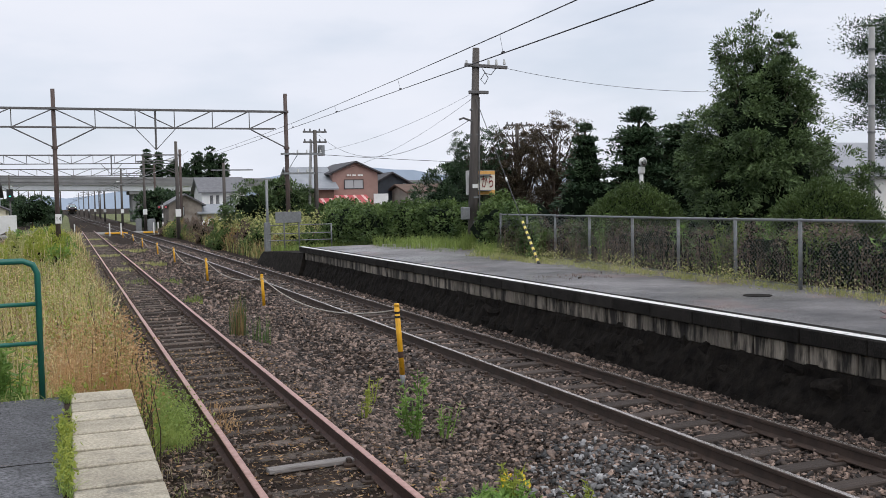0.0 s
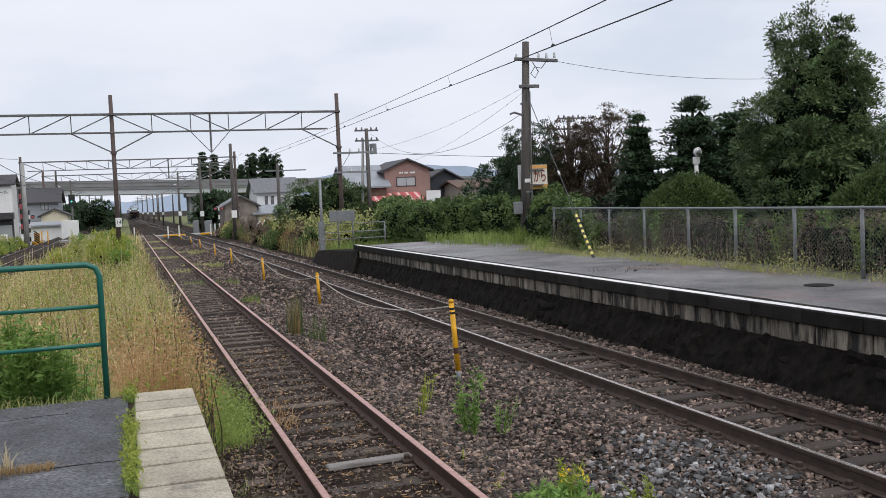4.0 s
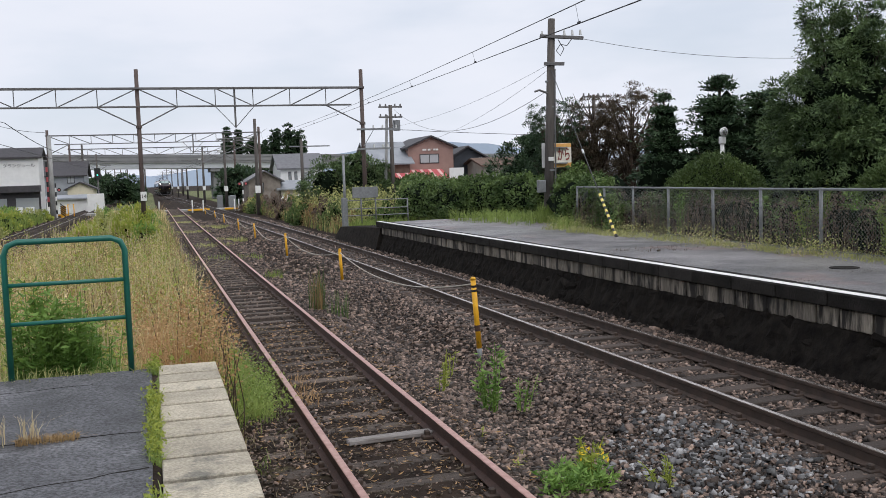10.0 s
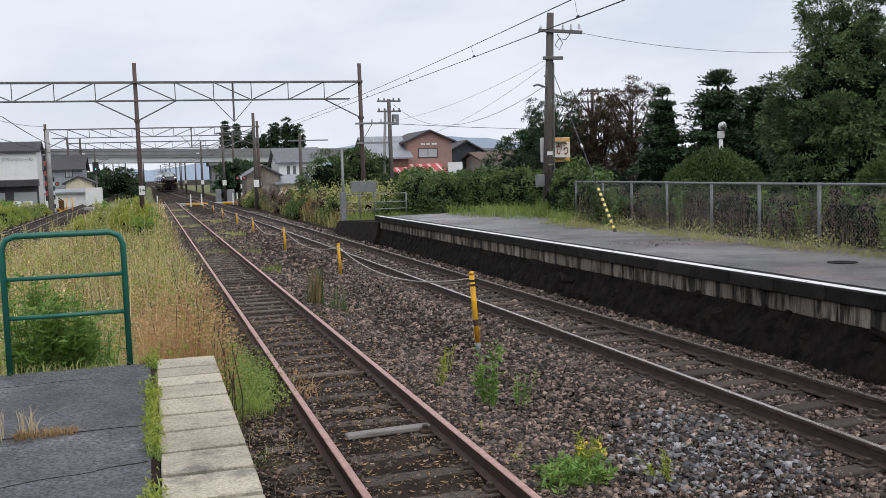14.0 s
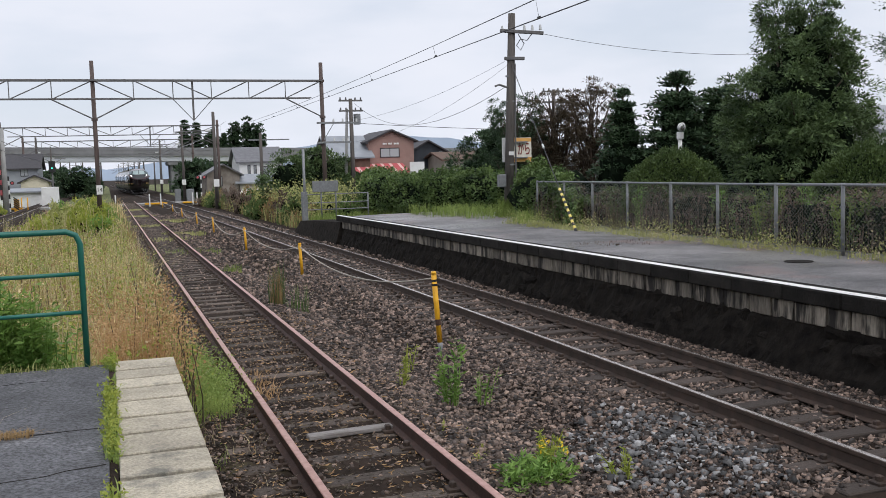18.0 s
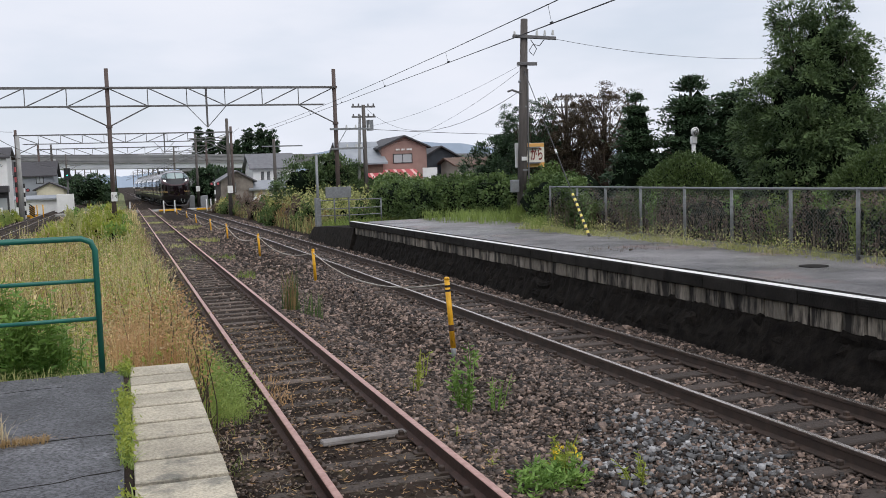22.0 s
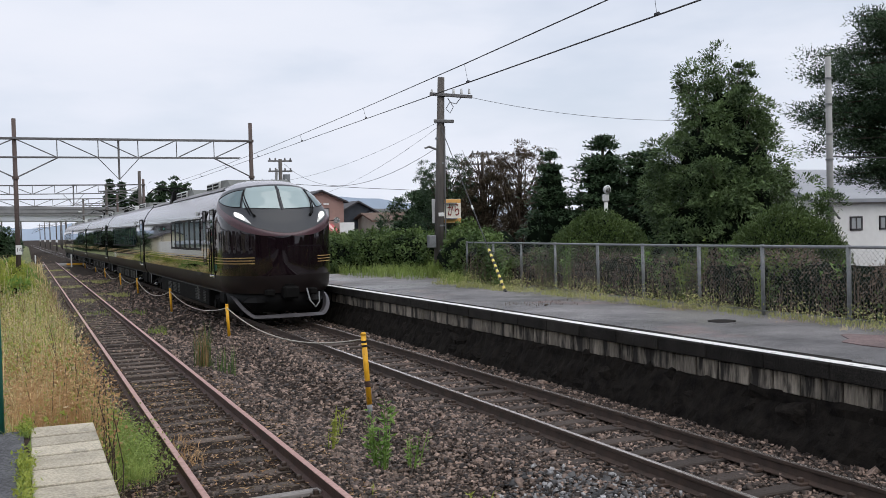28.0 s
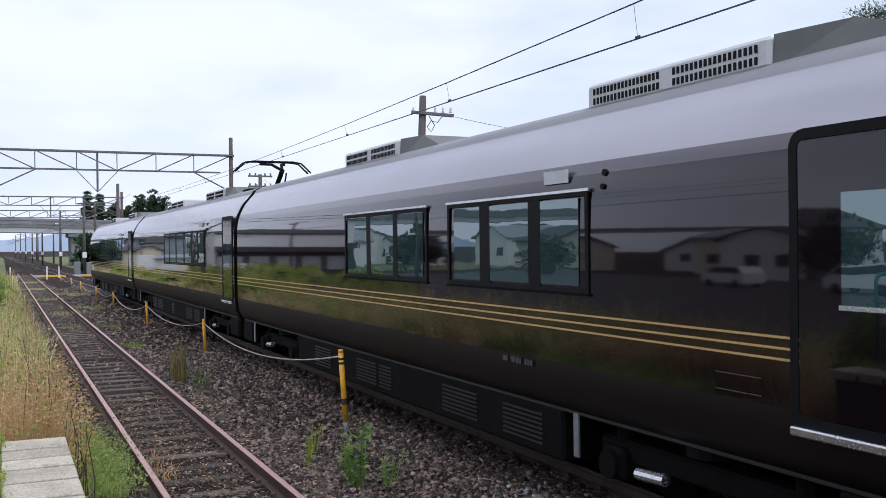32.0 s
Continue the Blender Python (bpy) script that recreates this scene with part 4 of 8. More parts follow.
def underfloor(car, L, y_a, y_b, front=0.4):
    """Closed equipment covers between the bogies with louvred panels, and dark valances at the ends."""
    box = part("equipment_cover", Mb().box((-1.36, y_a, 0.30), (1.36, y_b, 0.80), bev=0.03), M["under"], car)
    y = y_a + 0.35
    while y < y_b - 0.7:
        w = float(rng.choice([0.45, 0.8, 0.9]))
        if rng.uniform() < 0.75:
            for sg in (-1, 1):
                lv = Mb()
                for k in range(7):
                    z = 0.40 + k * 0.047
                    a, b = sorted((sg * 1.376, sg * 1.355))
                    lv.box((a, y, z), (b, y + w, z + 0.02))
                tagged(part("louvre_slats", lv, M["louvre"], box), kind="stuff")
        y += w + float(rng.choice([0.12, 0.3, 0.6]))
    for sg in (-1, 1):
        a, b = sorted((sg * 1.335, sg * 1.352))
        part("sill_strip", Mb().box((a, max(front, 2.4 if L > 18 else 0.3), 0.785), (b, L - 0.3, 0.812)), M["louvre"], car)
    part("floor_underside", Mb().box((-1.3, front, 0.76), (1.3, L - 0.3, 0.90)), M["under"], car)


def roof_unit(car, y0, y1, z=3.63, shroud=True):
    """Air-conditioning unit: pale housing with a square grille along the side and a dark end shroud."""
    u = part("roof_unit", Mb().box((-0.95, y0, z), (0.95, y1, z + 0.24), bev=0.03), M["grille"], car)
    for s in (-1, 1):
        dark = Mb()
        for q0, q1 in ((y0 + 0.1, (y0 + y1) / 2 - 0.08), ((y0 + y1) / 2 + 0.08, y1 - 0.1)):
            n = max(4, int((q1 - q0) / 0.055))
            for i in range(n):
                for r in range(2):
                    a, b = sorted((s * 0.951, s * 0.957))
                    dark.box((a, q0 + (q1 - q0) * i / n + 0.013, z + 0.04 + r * 0.09), (b, q0 + (q1 - q0) * (i + 1) / n - 0.013, z + 0.04 + r * 0.09 + 0.06))
        tagged(part("grille_opening", dark, M["rubber"], u), kind="stuff")
    if shroud:
        v = [(-0.92, y0 - 1.5, z - 0.02), (0.92, y0 - 1.5, z - 0.02), (0.92, y0, z - 0.02), (-0.92, y0, z - 0.02), (-0.85, y0 - 0.7, z + 0.23), (0.85, y0 - 0.7, z + 0.23), (0.9, y0 - 0.002, z + 0.25), (-0.9, y0 - 0.002, z + 0.25)]
        part("end_shroud", Mb().add(v, CUBE), M["olive"], u)


def pantograph(car, y, up=True):
    p = part("pantograph_base", Mb().box((-0.75, y - 0.25, 3.70), (0.75, y + 0.35, 3.76), bev=0.01).tube([(-0.5, y, 3.5), (-0.5, y, 3.7)], 0.07, 8).tube([(0.5, y, 3.5), (0.5, y, 3.7)], 0.07, 8), M["under"], car)
    if up:
        knee, head = (0, y - 0.5, 4.18), (0, y + 0.4, 4.4)
        part("lower_arm", Mb().tube([(0, y + 0.15, 3.76), knee], 0.06, 8).tube([(0.18, y + 0.02, 3.76), (0.1, y - 0.5, 4.12)], 0.02, 6), M["under"], p)
        part("upper_arm", Mb().tube([knee, (-0.12, y, 4.36), (-0.3, head[1], head[2])], 0.035, 6).tube([knee, (0.12, y, 4.36), (0.3, head[1], head[2])], 0.035, 6), M["under"], p)
        for q in (-0.12, 0.12):
            part("contact_strip", Mb().tube([(-0.95, head[1] + q, 4.2), (-0.7, head[1] + q, 4.43), (-0.5, head[1] + q, 4.46), (0.5, head[1] + q, 4.46), (0.7, head[1] + q, 4.43), (0.95, head[1] + q, 4.2)], 0.022, 6), M["rubber"], p)
    else:
        part("folded_arm", Mb().tube([(0, y, 3.76), (0, y - 1.0, 3.9), (0, y - 0.1, 3.96)], 0.045, 8), M["under"], p)
        part("contact_strip", Mb().tube([(-0.95, y, 3.85), (-0.6, y, 3.98), (0.6, y, 3.98), (0.95, y, 3.85)], 0.03, 6), M["rubber"], p)


def insulators(car, y, n=3):
    for i in range(n):
        q = y + i * 0.75
        c = Mb()
        for k in range(5):
            c.tube([(-0.55, q, 3.66 + k * 0.035), (-0.55, q, 3.675 + k * 0.035)], 0.085 - 0.006 * k, 12)
        c.tube([(-0.55, q, 3.6), (-0.55, q, 3.87)], 0.04, 8)
        part("insulator", c, M["under"], car)
    part("high_voltage_cable", Mb().tube([(-0.55, y, 3.87), (-0.5, y + 0.4, 3.92), (-0.55, y + 0.75, 3.86), (-0.55, y + 1.1, 3.91), (-0.55, y + 1.5, 3.86)], 0.014, 6), M["rubber"], car)


def stripes(car, y0, y1):
    for z in (1.715, 1.642, 1.569):
        for s in (-1, 1):
            a, b = sorted((s * 1.471, s * 1.4735))
            part("gold_stripe", Mb().box((a, y0, z - 0.0085), (b, y1, z + 0.0085)), M["gold"], car)


def end_wall(car, y):
    """The dark end of a car, just inside the body's rim."""
    part("end_wall", Mb().sweep([(x * 0.993, z) for x, z in body_ring()], [Matrix.Translation((0, q, 0)) for q in (y - 0.012, y + 0.012)]), M["rubber"], car)


def gangway(car, y):
    """Black bellows and full-height dark fairing between two cars."""
    inner = [(x * 0.955, max(z * 0.985, 0.55)) for x, z in body_ring()]
    part("gangway_bellows", Mb().sweep(inner, [Matrix.Translation((0, q, 0)) for q in (y - 0.02, y + 0.34)]), M["rubber"], car)
    part("coupling", Mb().box((-0.25, y - 0.1, 0.62), (0.25, y + 0.42, 0.86), bev=0.03).tube([(-0.9, y, 0.8), (-0.95, y + 0.16, 0.45), (-0.9, y + 0.32, 0.8)], 0.03, 6), M["under"], car)


def plain_car(L, windows, doors, roof, panto=(), ins=(), rear_gang=True):
    car = thing("rail_car", label="glossy dark maroon passenger car with gold stripes and a silver roof", category="train car", group="cars of the train")
    rings = [Matrix.Translation((0, q, 0)) for q in np.linspace(0.17, L - 0.17, 12)]
    part("car_body", Mb().sweep(body_ring(), rings, ring_mis(), caps=False), [M["maroon"], M["silver_roof"], M["maroon_dull"], M["shoulder"], M["roof_matt"]], car, smooth=True)
    car_fit(car, L, windows, doors, roof, panto, ins, rear_gang)
    end_wall(car, 0.19)
    stripes(car, 0.17, L - 0.17)
    bogie(car, 2.6)
    part("front_valance", Mb().box((-1.36, 0.25, 0.35), (1.36, 1.1, 0.8), bev=0.05), M["under"], car)
    return car


def number_bars(a, b):
    """A row of narrow upright bars in place of the car's number."""
    m = Mb()
    for k, w in enumerate((0.045, 0.045, 0, 0.04, 0.04, 0.04, 0.04, 0, 0.04, 0.04, 0.04)):
        if w:
            y = 5.24 - k * 0.055
            m.box((a, y - w, 1.172), (b - 0.004, y, 1.225))
    return m


def car_fit(car, L, windows, doors, roof, panto, ins, rear_gang):
    for s in (-1, 1):
        car_windows(car, windows, s)
        for d in doors:
            car_door(car, d[0], d[1], s, **d[2])
        a, b = sorted((s * 1.472, s * 1.48))
        y = windows[0][0] + 0.35
        sg = part("destination_sign", Mb().box((a, y, 2.9), (b, y + 0.42, 3.02), m=Matrix.Translation((-s * 0.02, 0, 0))), M["grille"], car)
        part("side_lamp", Mb().tube([(s * 1.42, y - 0.55, 2.95), (s * 1.45, y - 0.55, 2.95)], 0.03, 8).tube([(s * 1.45, y - 0.55, 2.83), (s * 1.475, y - 0.55, 2.83)], 0.025, 8), M["rubber"], sg)
        tagged(part("number_marks", number_bars(a, b), M["mark"], car), kind="stuff")
        for z in (1.3, 1.42):
            part("lift_mark", Mb().box((a, 1.6, z), (b - 0.005, 2.05, z + 0.008)), M["mark"], car)
    end_wall(car, L - 0.19)
    bogie(car, L - 2.7)
    underfloor(car, L, 4.3, L - 4.4, 2.3 if L > 18 else 0.4)
    part("rear_valance", Mb().box((-1.36, L - 1.0, 0.35), (1.36, L - 0.2, 0.8), bev=0.05), M["under"], car)
    for y0, y1, sh in roof:
        roof_unit(car, y0, y1, shroud=sh)
    for y, up in panto:
        pantograph(car, y, up)
    for y in ins:
        insulators(car, y)
    if rear_gang:
        gangway(car, L - 0.17)


# nose: at each height a rounded plan, from the side walls round to the tip
NZ = [0.80, 0.95, 1.1, 1.25, 1.6, 2.0, 2.2, 2.27, 2.32, 2.4, 2.6, 2.8, 2.97, 3.08, 3.17, 3.225, 3.25, 3.4, 3.52, 3.60, 3.66, 3.71, 3.75, 3.78, 3.80]
NC = [(0.80, 0.52), (0.95, 0.46), (1.25, 0.42), (1.6, 0.42), (2.0, 0.42), (2.2, 0.421), (2.27, 0.424), (2.32, 0.45), (2.4, 0.53), (2.6, 0.74), (2.97, 1.02), (3.25, 1.28), (3.45, 1.42), (3.6, 1.66), (3.67, 1.86), (3.73, 2.15), (3.78, 2.6), (3.80, 3.0)]
NS = [(0.80, 2.0), (1.25, 1.97), (2.0, 1.97), (2.27, 1.975), (2.6, 2.3), (2.97, 2.6), (3.25, 2.8), (3.5, 2.95), (3.6, 3.05), (3.80, 3.2)]


def nose_width(z):
    """Half the width of the cab; its roof is domed and stands a little above the car roof."""
    return half_width(z) if z < 3.53 else float(np.interp(z, [3.53, 3.62, 3.70, 3.76, 3.80], [1.07, 0.98, 0.84, 0.62, 0.35]))


def nose_at(a, z, out=0.0):
    """A point of the nose: a from -90 (side) over 0 (centre line) to 90 degrees, z in metres."""
    def p(a, z):
        lift = min(0.5, 0.92 * (abs(a) / 90) ** 1.7) * min(1.0, max(0.0, (3.6 - z) / 1.0))   # the lower face stays upright as far as the band
        w, yc, ys = nose_width(z), float(np.interp(z - lift, *zip(*NC))), float(np.interp(z - lift, *zip(*NS)))
        c, s = max(0.0, math.cos(radians(a))), math.sin(radians(a))
        return Vector((w * math.copysign(abs(s) ** 1.0, s), ys - (ys - yc) * c ** 0.92, z))
    q = p(a, z)
    if out:
        e = 0.6
        da, dz = p(min(a + e, 90), z) - p(max(a - e, -90), z), p(a, z + 0.01) - p(a, z - 0.01)
        n = da.cross(dz)
        if (n.y > 0) if abs(a) < 80 else (n.x * a < 0):
            n = -n
        q = q + n.normalized() * out
    return q


def nose_patch(a0, a1, lo, hi, out, n=24, m=8):
    b = Mb()
    vs = []
    for i in range(n + 1):
        a = a0 + (a1 - a0) * i / n
        for j in range(m + 1):
            vs.append(nose_at(a, lo(a) + (hi(a) - lo(a)) * j / m, out))
    fs = [(i * (m + 1) + j, (i + 1) * (m + 1) + j, (i + 1) * (m + 1) + j + 1, i * (m + 1) + j + 1) for i in range(n) for j in range(m)]
    b.add(vs, fs)
    return b


def lead_car():
    L, y0 = 18.65, 3.3
    car = thing("lead_rail_car", label="streamlined leading car, glossy dark maroon with lit headlights", category="train car", group="cars of the train")
    rings = [Matrix.Translation((0, q, 0)) for q in np.linspace(y0, L - 0.17, 12)]
    part("car_body", Mb().sweep(body_ring(), rings, ring_mis(), caps=False), [M["maroon"], M["silver_roof"], M["maroon_dull"], M["shoulder"], M["roof_matt"]], car, smooth=True)
    angs = [-90 + 180 * i / 56 for i in range(57)]
    b = Mb()
    vs, fs, mi = [], [], []
    n = len(angs) + 2
    for z in NZ:
        w = nose_width(z)
        vs += [Vector((-w, y0, z))] + [nose_at(a, z) for a in angs] + [Vector((w, y0, z))]
    for j in range(len(NZ) - 1):
        for i in range(n - 1):
            fs.append((j * n + i, j * n + i + 1, (j + 1) * n + i + 1, (j + 1) * n + i))
    b.add(vs, fs)
    b.mi = [1 if NZ[j] > 3.05 else 2 if NZ[j] < 1.2 else 0 for j in range(len(NZ) - 1) for i in range(n - 1)]
    k = (len(NZ) - 1) * n
    b.add([vs[k + i] for i in range(n)], [tuple(range(n))], 1)
    b.add([vs[i] for i in range(n)], [tuple(range(n - 1, -1, -1))], 0)
    nose = part("nose", b, [M["maroon"], M["silver_roof"], M["maroon_dull"]], car, smooth=True)
    low = lambda a: 2.32 + 0.92 * (abs(a) / 90) ** 1.7
    top = lambda a: 3.61 - 0.18 * (abs(a) / 90) ** 2
    part("front_band", nose_patch(-90, 90, lambda a: low(a) - 0.05 - 0.20 * math.sin(min(1, abs(a) / 75) * math.pi / 2), lambda a: low(a) + 0.01, 0.014, 60, 6), M["smile"], nose, "pale mauve curved band", smooth=True)
    part("front_panel", nose_patch(-88, 88, low, lambda a: max(low(a) + 0.005, top(a)), 0.02, 80, 16), M["mask"], nose, "dark blue-grey panel round the windscreen", smooth=True)
    for s in (-1, 1):
        part("windscreen", nose_patch(s * 2, s * 42, lambda a: 2.95 + 0.04 * abs(a) / 42, lambda a: 3.56 - 0.05 * (abs(a) / 42) ** 2, 0.027, 24, 10), M["windscreen"], nose, "windscreen with the mirrored sky painted into its pale colour", smooth=True)
        part("cab_side_window", nose_patch(s * 45, s * 85, lambda a: 3.0 + 0.22 * ((abs(a) - 45) / 40) ** 2, lambda a: 3.47 - 0.22 * ((abs(a) - 45) / 40) ** 2, 0.027, 24, 8), M["carglass"], nose, smooth=True)
        edge = [nose_at(s * a, 3.0 + 0.22 * ((a - 45) / 40) ** 2, 0.029) for a in np.linspace(45, 85, 14)] + [nose_at(s * a, 3.47 - 0.22 * ((a - 45) / 40) ** 2, 0.029) for a in np.linspace(85, 45, 14)]
        part("window_seal", Mb().tube(edge + edge[:1], 0.009, 5), M["rubber"], nose)
        lamp_lo = lambda a: 2.56 + 0.20 * (abs(a) - 36) / 19
        part("headlight", nose_patch(s * 36, s * 55, lamp_lo, lambda a: lamp_lo(a) + 0.012 + 0.17 * math.sin(min(1, max(0, (abs(a) - 36) / 19)) * math.pi * 0.86), 0.028, 16, 6), M["lens"], nose, "almond-shaped headlight, lit", smooth=True)
        part("headlight_bulb", nose_patch(s * 43, s * 53, lambda a: lamp_lo(a) + 0.04, lambda a: lamp_lo(a) + 0.13, 0.034, 8, 4), M["lamp"], nose, smooth=True)
        part("wiper", Mb().tube([nose_at(s * (31 + 12 * f), 2.78 + 0.64 * f, 0.06) for f in np.linspace(0, 1, 7)], 0.016, 6).tube([nose_at(s * (34 + 8 * f), 2.80 + 0.42 * f, 0.05) for f in np.linspace(0, 1, 7)], 0.014, 5).tube([nose_at(s * 31, 2.76, 0.03), nose_at(s * 29, 2.78, 0.05)], 0.04, 8), M["rubber"], nose)
        for z in (1.715, 1.642, 1.569):
            part("gold_stripe", nose_patch(s * 34, s * 90, lambda a: z - 0.0085, lambda a: z + 0.0085, 0.004, 20, 1), M["gold"], nose)
            a, c = sorted((s * 1.471, s * 1.4735))
            part("gold_stripe", Mb().box((a, 1.95, z - 0.0085), (c, L - 0.17, z + 0.0085)), M["gold"], car)
        a, c = sorted((s * 1.45, s * 1.475))
        mk = Matrix.Translation((0, 2.55, 1.36))
        part("green_mark", Mb().box((a, 0.0, 0.02), (c, 0.05, 0.17)).box((a, 0.0, 0.0), (c, 0.14, 0.03)).box((a, -0.24, 0.0), (c, -0.19, 0.17)).box((a, -0.24, 0.13), (c, -0.08, 0.17)).box((a, -0.12, 0.06), (c, -0.08, 0.14)), M["jade"], car, at=mk)
        car_door(car, 3.8, 4.25, s, thick=0.02, z0=1.5, step=False, window=(3.88, 4.17, 2.12, 2.72))
        for q in (2.56, 3.19):
            part("door_rail", Mb().tube([(s * 1.475, q, 1.3), (s * 1.505, q, 1.33), (s * 1.505, q, 2.47), (s * 1.475, q, 2.5)], 0.014, 6), M["under"], car)
        part("roof_seam", Mb().box((min(s * 1.05, s * 1.09), 2.9, 3.535), (max(s * 1.05, s * 1.1), L - 0.3, 3.545)), M["under"], car)
        part("bump_stop", Mb().tube([nose_at(s * 40, 2.955, 0.03), nose_at(s * 20, 2.95, 0.03), nose_at(s * 4, 2.945, 0.03)], 0.008, 4), M["rubber"], nose)
    part("windscreen_bar", Mb().tube([nose_at(0, z, 0.028) for z in np.linspace(2.93, 3.58, 9)], 0.02, 6), M["mask"], nose)
    part("nose_hatch", Mb().tube([nose_at(-22, 1.98, 0.004), nose_at(0, 1.98, 0.004), nose_at(22, 1.98, 0.004), nose_at(23, 1.5, 0.004), nose_at(23, 1.12, 0.004)], 0.006, 4), M["rubber"], nose)
    # skirt and coupler
    sk, vs, fs = Mb(), [], []
    for i in range(41):
        a = -90 + 180 * i / 40
        s, c = math.sin(radians(a)), math.cos(radians(a))
        u = abs(a) / 90
        y = 2.0 - 1.72 * c ** 0.5
        rise = 0.56 * max(0, (u - 0.45) / 0.55) ** 1.15
        x = 1.27 * math.copysign(abs(s) ** 0.75, s)
        vs += [(x, y, 0.19 + rise), (x * 0.94, y + 0.12 * c, 0.19 + rise + 0.085 * (1 - 0.6 * u)), (x * 0.9, y + 0.22, 0.19 + rise + 0.08 * (1 - 0.6 * u)), (x * 0.9, y + 0.22, 0.17 + rise)]
    for i in range(40):
        for k in range(4):
            fs.append((i * 4 + k, i * 4 + (k + 1) % 4, i * 4 + 4 + (k + 1) % 4, i * 4 + 4 + k))
    part("skirt", sk.add(vs, fs), M["skirt"], car, "silver lower lip of the nose")
    vb, fb = [], []
    for i in range(41):      # black apron under the nose
        q = nose_at(-88 + 176 * i / 40, 0.82)
        vb += [(q.x * 0.975, q.y + 0.04, 0.83), (q.x * 0.93, q.y + 0.16, 0.32), (q.x * 0.90, q.y + 0.2, 0.32), (q.x * 0.94, q.y + 0.1, 0.83)]
        if i < 40:
            fb += [(i * 4 + k, i * 4 + (k + 1) % 4, i * 4 + 4 + (k + 1) % 4, i * 4 + 4 + k) for k in range(4)]
    part("apron", Mb().add(vb, fb), M["rubber"], car, "black apron below the nose", smooth=True)
    mr = part("mirror_arm", Mb().tube([nose_at(66, 2.62, 0.0), nose_at(66, 2.62, 0.2)], 0.012, 6), M["rubber"], nose)
    mq = nose_at(66, 2.62, 0.22)
    part("mirror", Mb().tube([(mq.x, mq.y - 0.015, mq.z), (mq.x, mq.y + 0.015, mq.z)], 0.085, 14), M["chrome"], mr)
    part("nose_recess", Mb().box((-1.05, 0.72, 0.3), (1.05, 2.4, 0.84), bev=0.3), M["rubber"], car)
    cp = part("coupler", Mb().box((-0.2, 0.2, 0.66), (0.2, 0.9, 0.98), bev=0.05).tube([(0, 0.45, 0.98), (0, 0.45, 1.03)], 0.12, 12), M["under"], car)
    part("air_hose", Mb().tube([(0.42, 0.35, 0.9), (0.46, 0.22, 0.6), (0.6, 0.2, 0.42), (0.72, 0.26, 0.55), (0.74, 0.34, 0.8)], 0.022, 8), M["galv_dark"], cp)
    for q in (-0.49, 0.62):
        part("jumper_box", Mb().box((q - 0.11, 0.42, 0.74), (q + 0.11, 0.8, 0.9), bev=0.03), M["under"], cp)
    bogie(car, 4.6)
    part("cab_step", Mb().box((-1.36, 2.0, 0.5), (1.36, 2.7, 0.8), bev=0.05), M["under"], car)
    car_fit(car, L, [(4.7, 10.54, (5.68, 6.65, 7.63, 8.6, 9.58), 0.15)], [(2.62, 3.12, dict(thick=0.025, z0=1.25, window=(2.72, 3.0, 2.1, 2.82)))], [(4.35, 6.4, True), (10.3, 12.6, True)], [], [], True)
    part("roof_scoop", Mb().add([(-1.1, 12.9, 3.35), (1.1, 12.9, 3.35), (1.1, 13.7, 3.35), (-1.1, 13.7, 3.35), (-1.05, 12.8, 3.93), (1.05, 12.8, 3.93), (1.0, 13.55, 3.84), (-1.0, 13.55, 3.84)], CUBE), M["rubber"], car)
    part("whistle", Mb().tube([(0, 2.9, 3.66), (0, 2.9, 3.76)], 0.04, 8), M["under"], car)
    return car


CAR = 17.45
DOOR = [(0.36, 1.27, dict(thick=0.07, window=(0.5, 0.92, 1.95, 2.64)))]
cars = [(lead_car(), 0.0, 18.65)]
cars.append((plain_car(CAR, [(2.75, 13.86, (3.78, 4.82, 5.88, 6.92, 7.93, 8.98, 9.85, 10.88, 11.97, 12.9))], DOOR, [(3.5, 5.8, True), (7.6, 9.9, False)], [(1.95, True), (13.6, False)], [14.6]), 18.65, CAR))
cars.append((plain_car(CAR, [(3.66, 6.53, (4.59, 5.62), 0.11), (7.12, 10.11, (8.13, 9.12))], DOOR, [(2.05, 4.45, True), (9.3, 11.6, True)]), 18.65 + CAR, CAR))
cars.append((plain_car(CAR, [(3.4, 9.8, (4.3, 5.2, 6.3, 7.6, 8.8))], DOOR, [(3.5, 5.8, True), (9.3, 11.6, False)], [(1.95, True)]), 18.65 + 2 * CAR, CAR))
cars.append((plain_car(CAR, [(3.4, 12.4, (4.3, 5.2, 6.3, 7.6, 8.8, 10.2))], DOOR, [(3.0, 5.2, True), (10.0, 11.7, False)], rear_gang=False), 18.65 + 3 * CAR, CAR))

# nose of the train along the line, time by time
RUN = [(0.0, 366.0), (4.5, 308.0), (9.0, 250.0), (13.0, 203.0), (17.0, 160.0), (19.0, 137.0), (21.0, 113.5), (23.0, 88.0), (24.0, 75.0), (25.0, 62.7), (25.5, 56.5), (26.5, 43.2), (27.5, 30.0), (28.0, 23.3), (28.5, 16.6), (29.0, 9.65), (29.5, 2.4), (30.0, -4.7), (30.5, -11.7), (31.0, -18.7), (31.5, -25.7), (32.0, -32.8)]

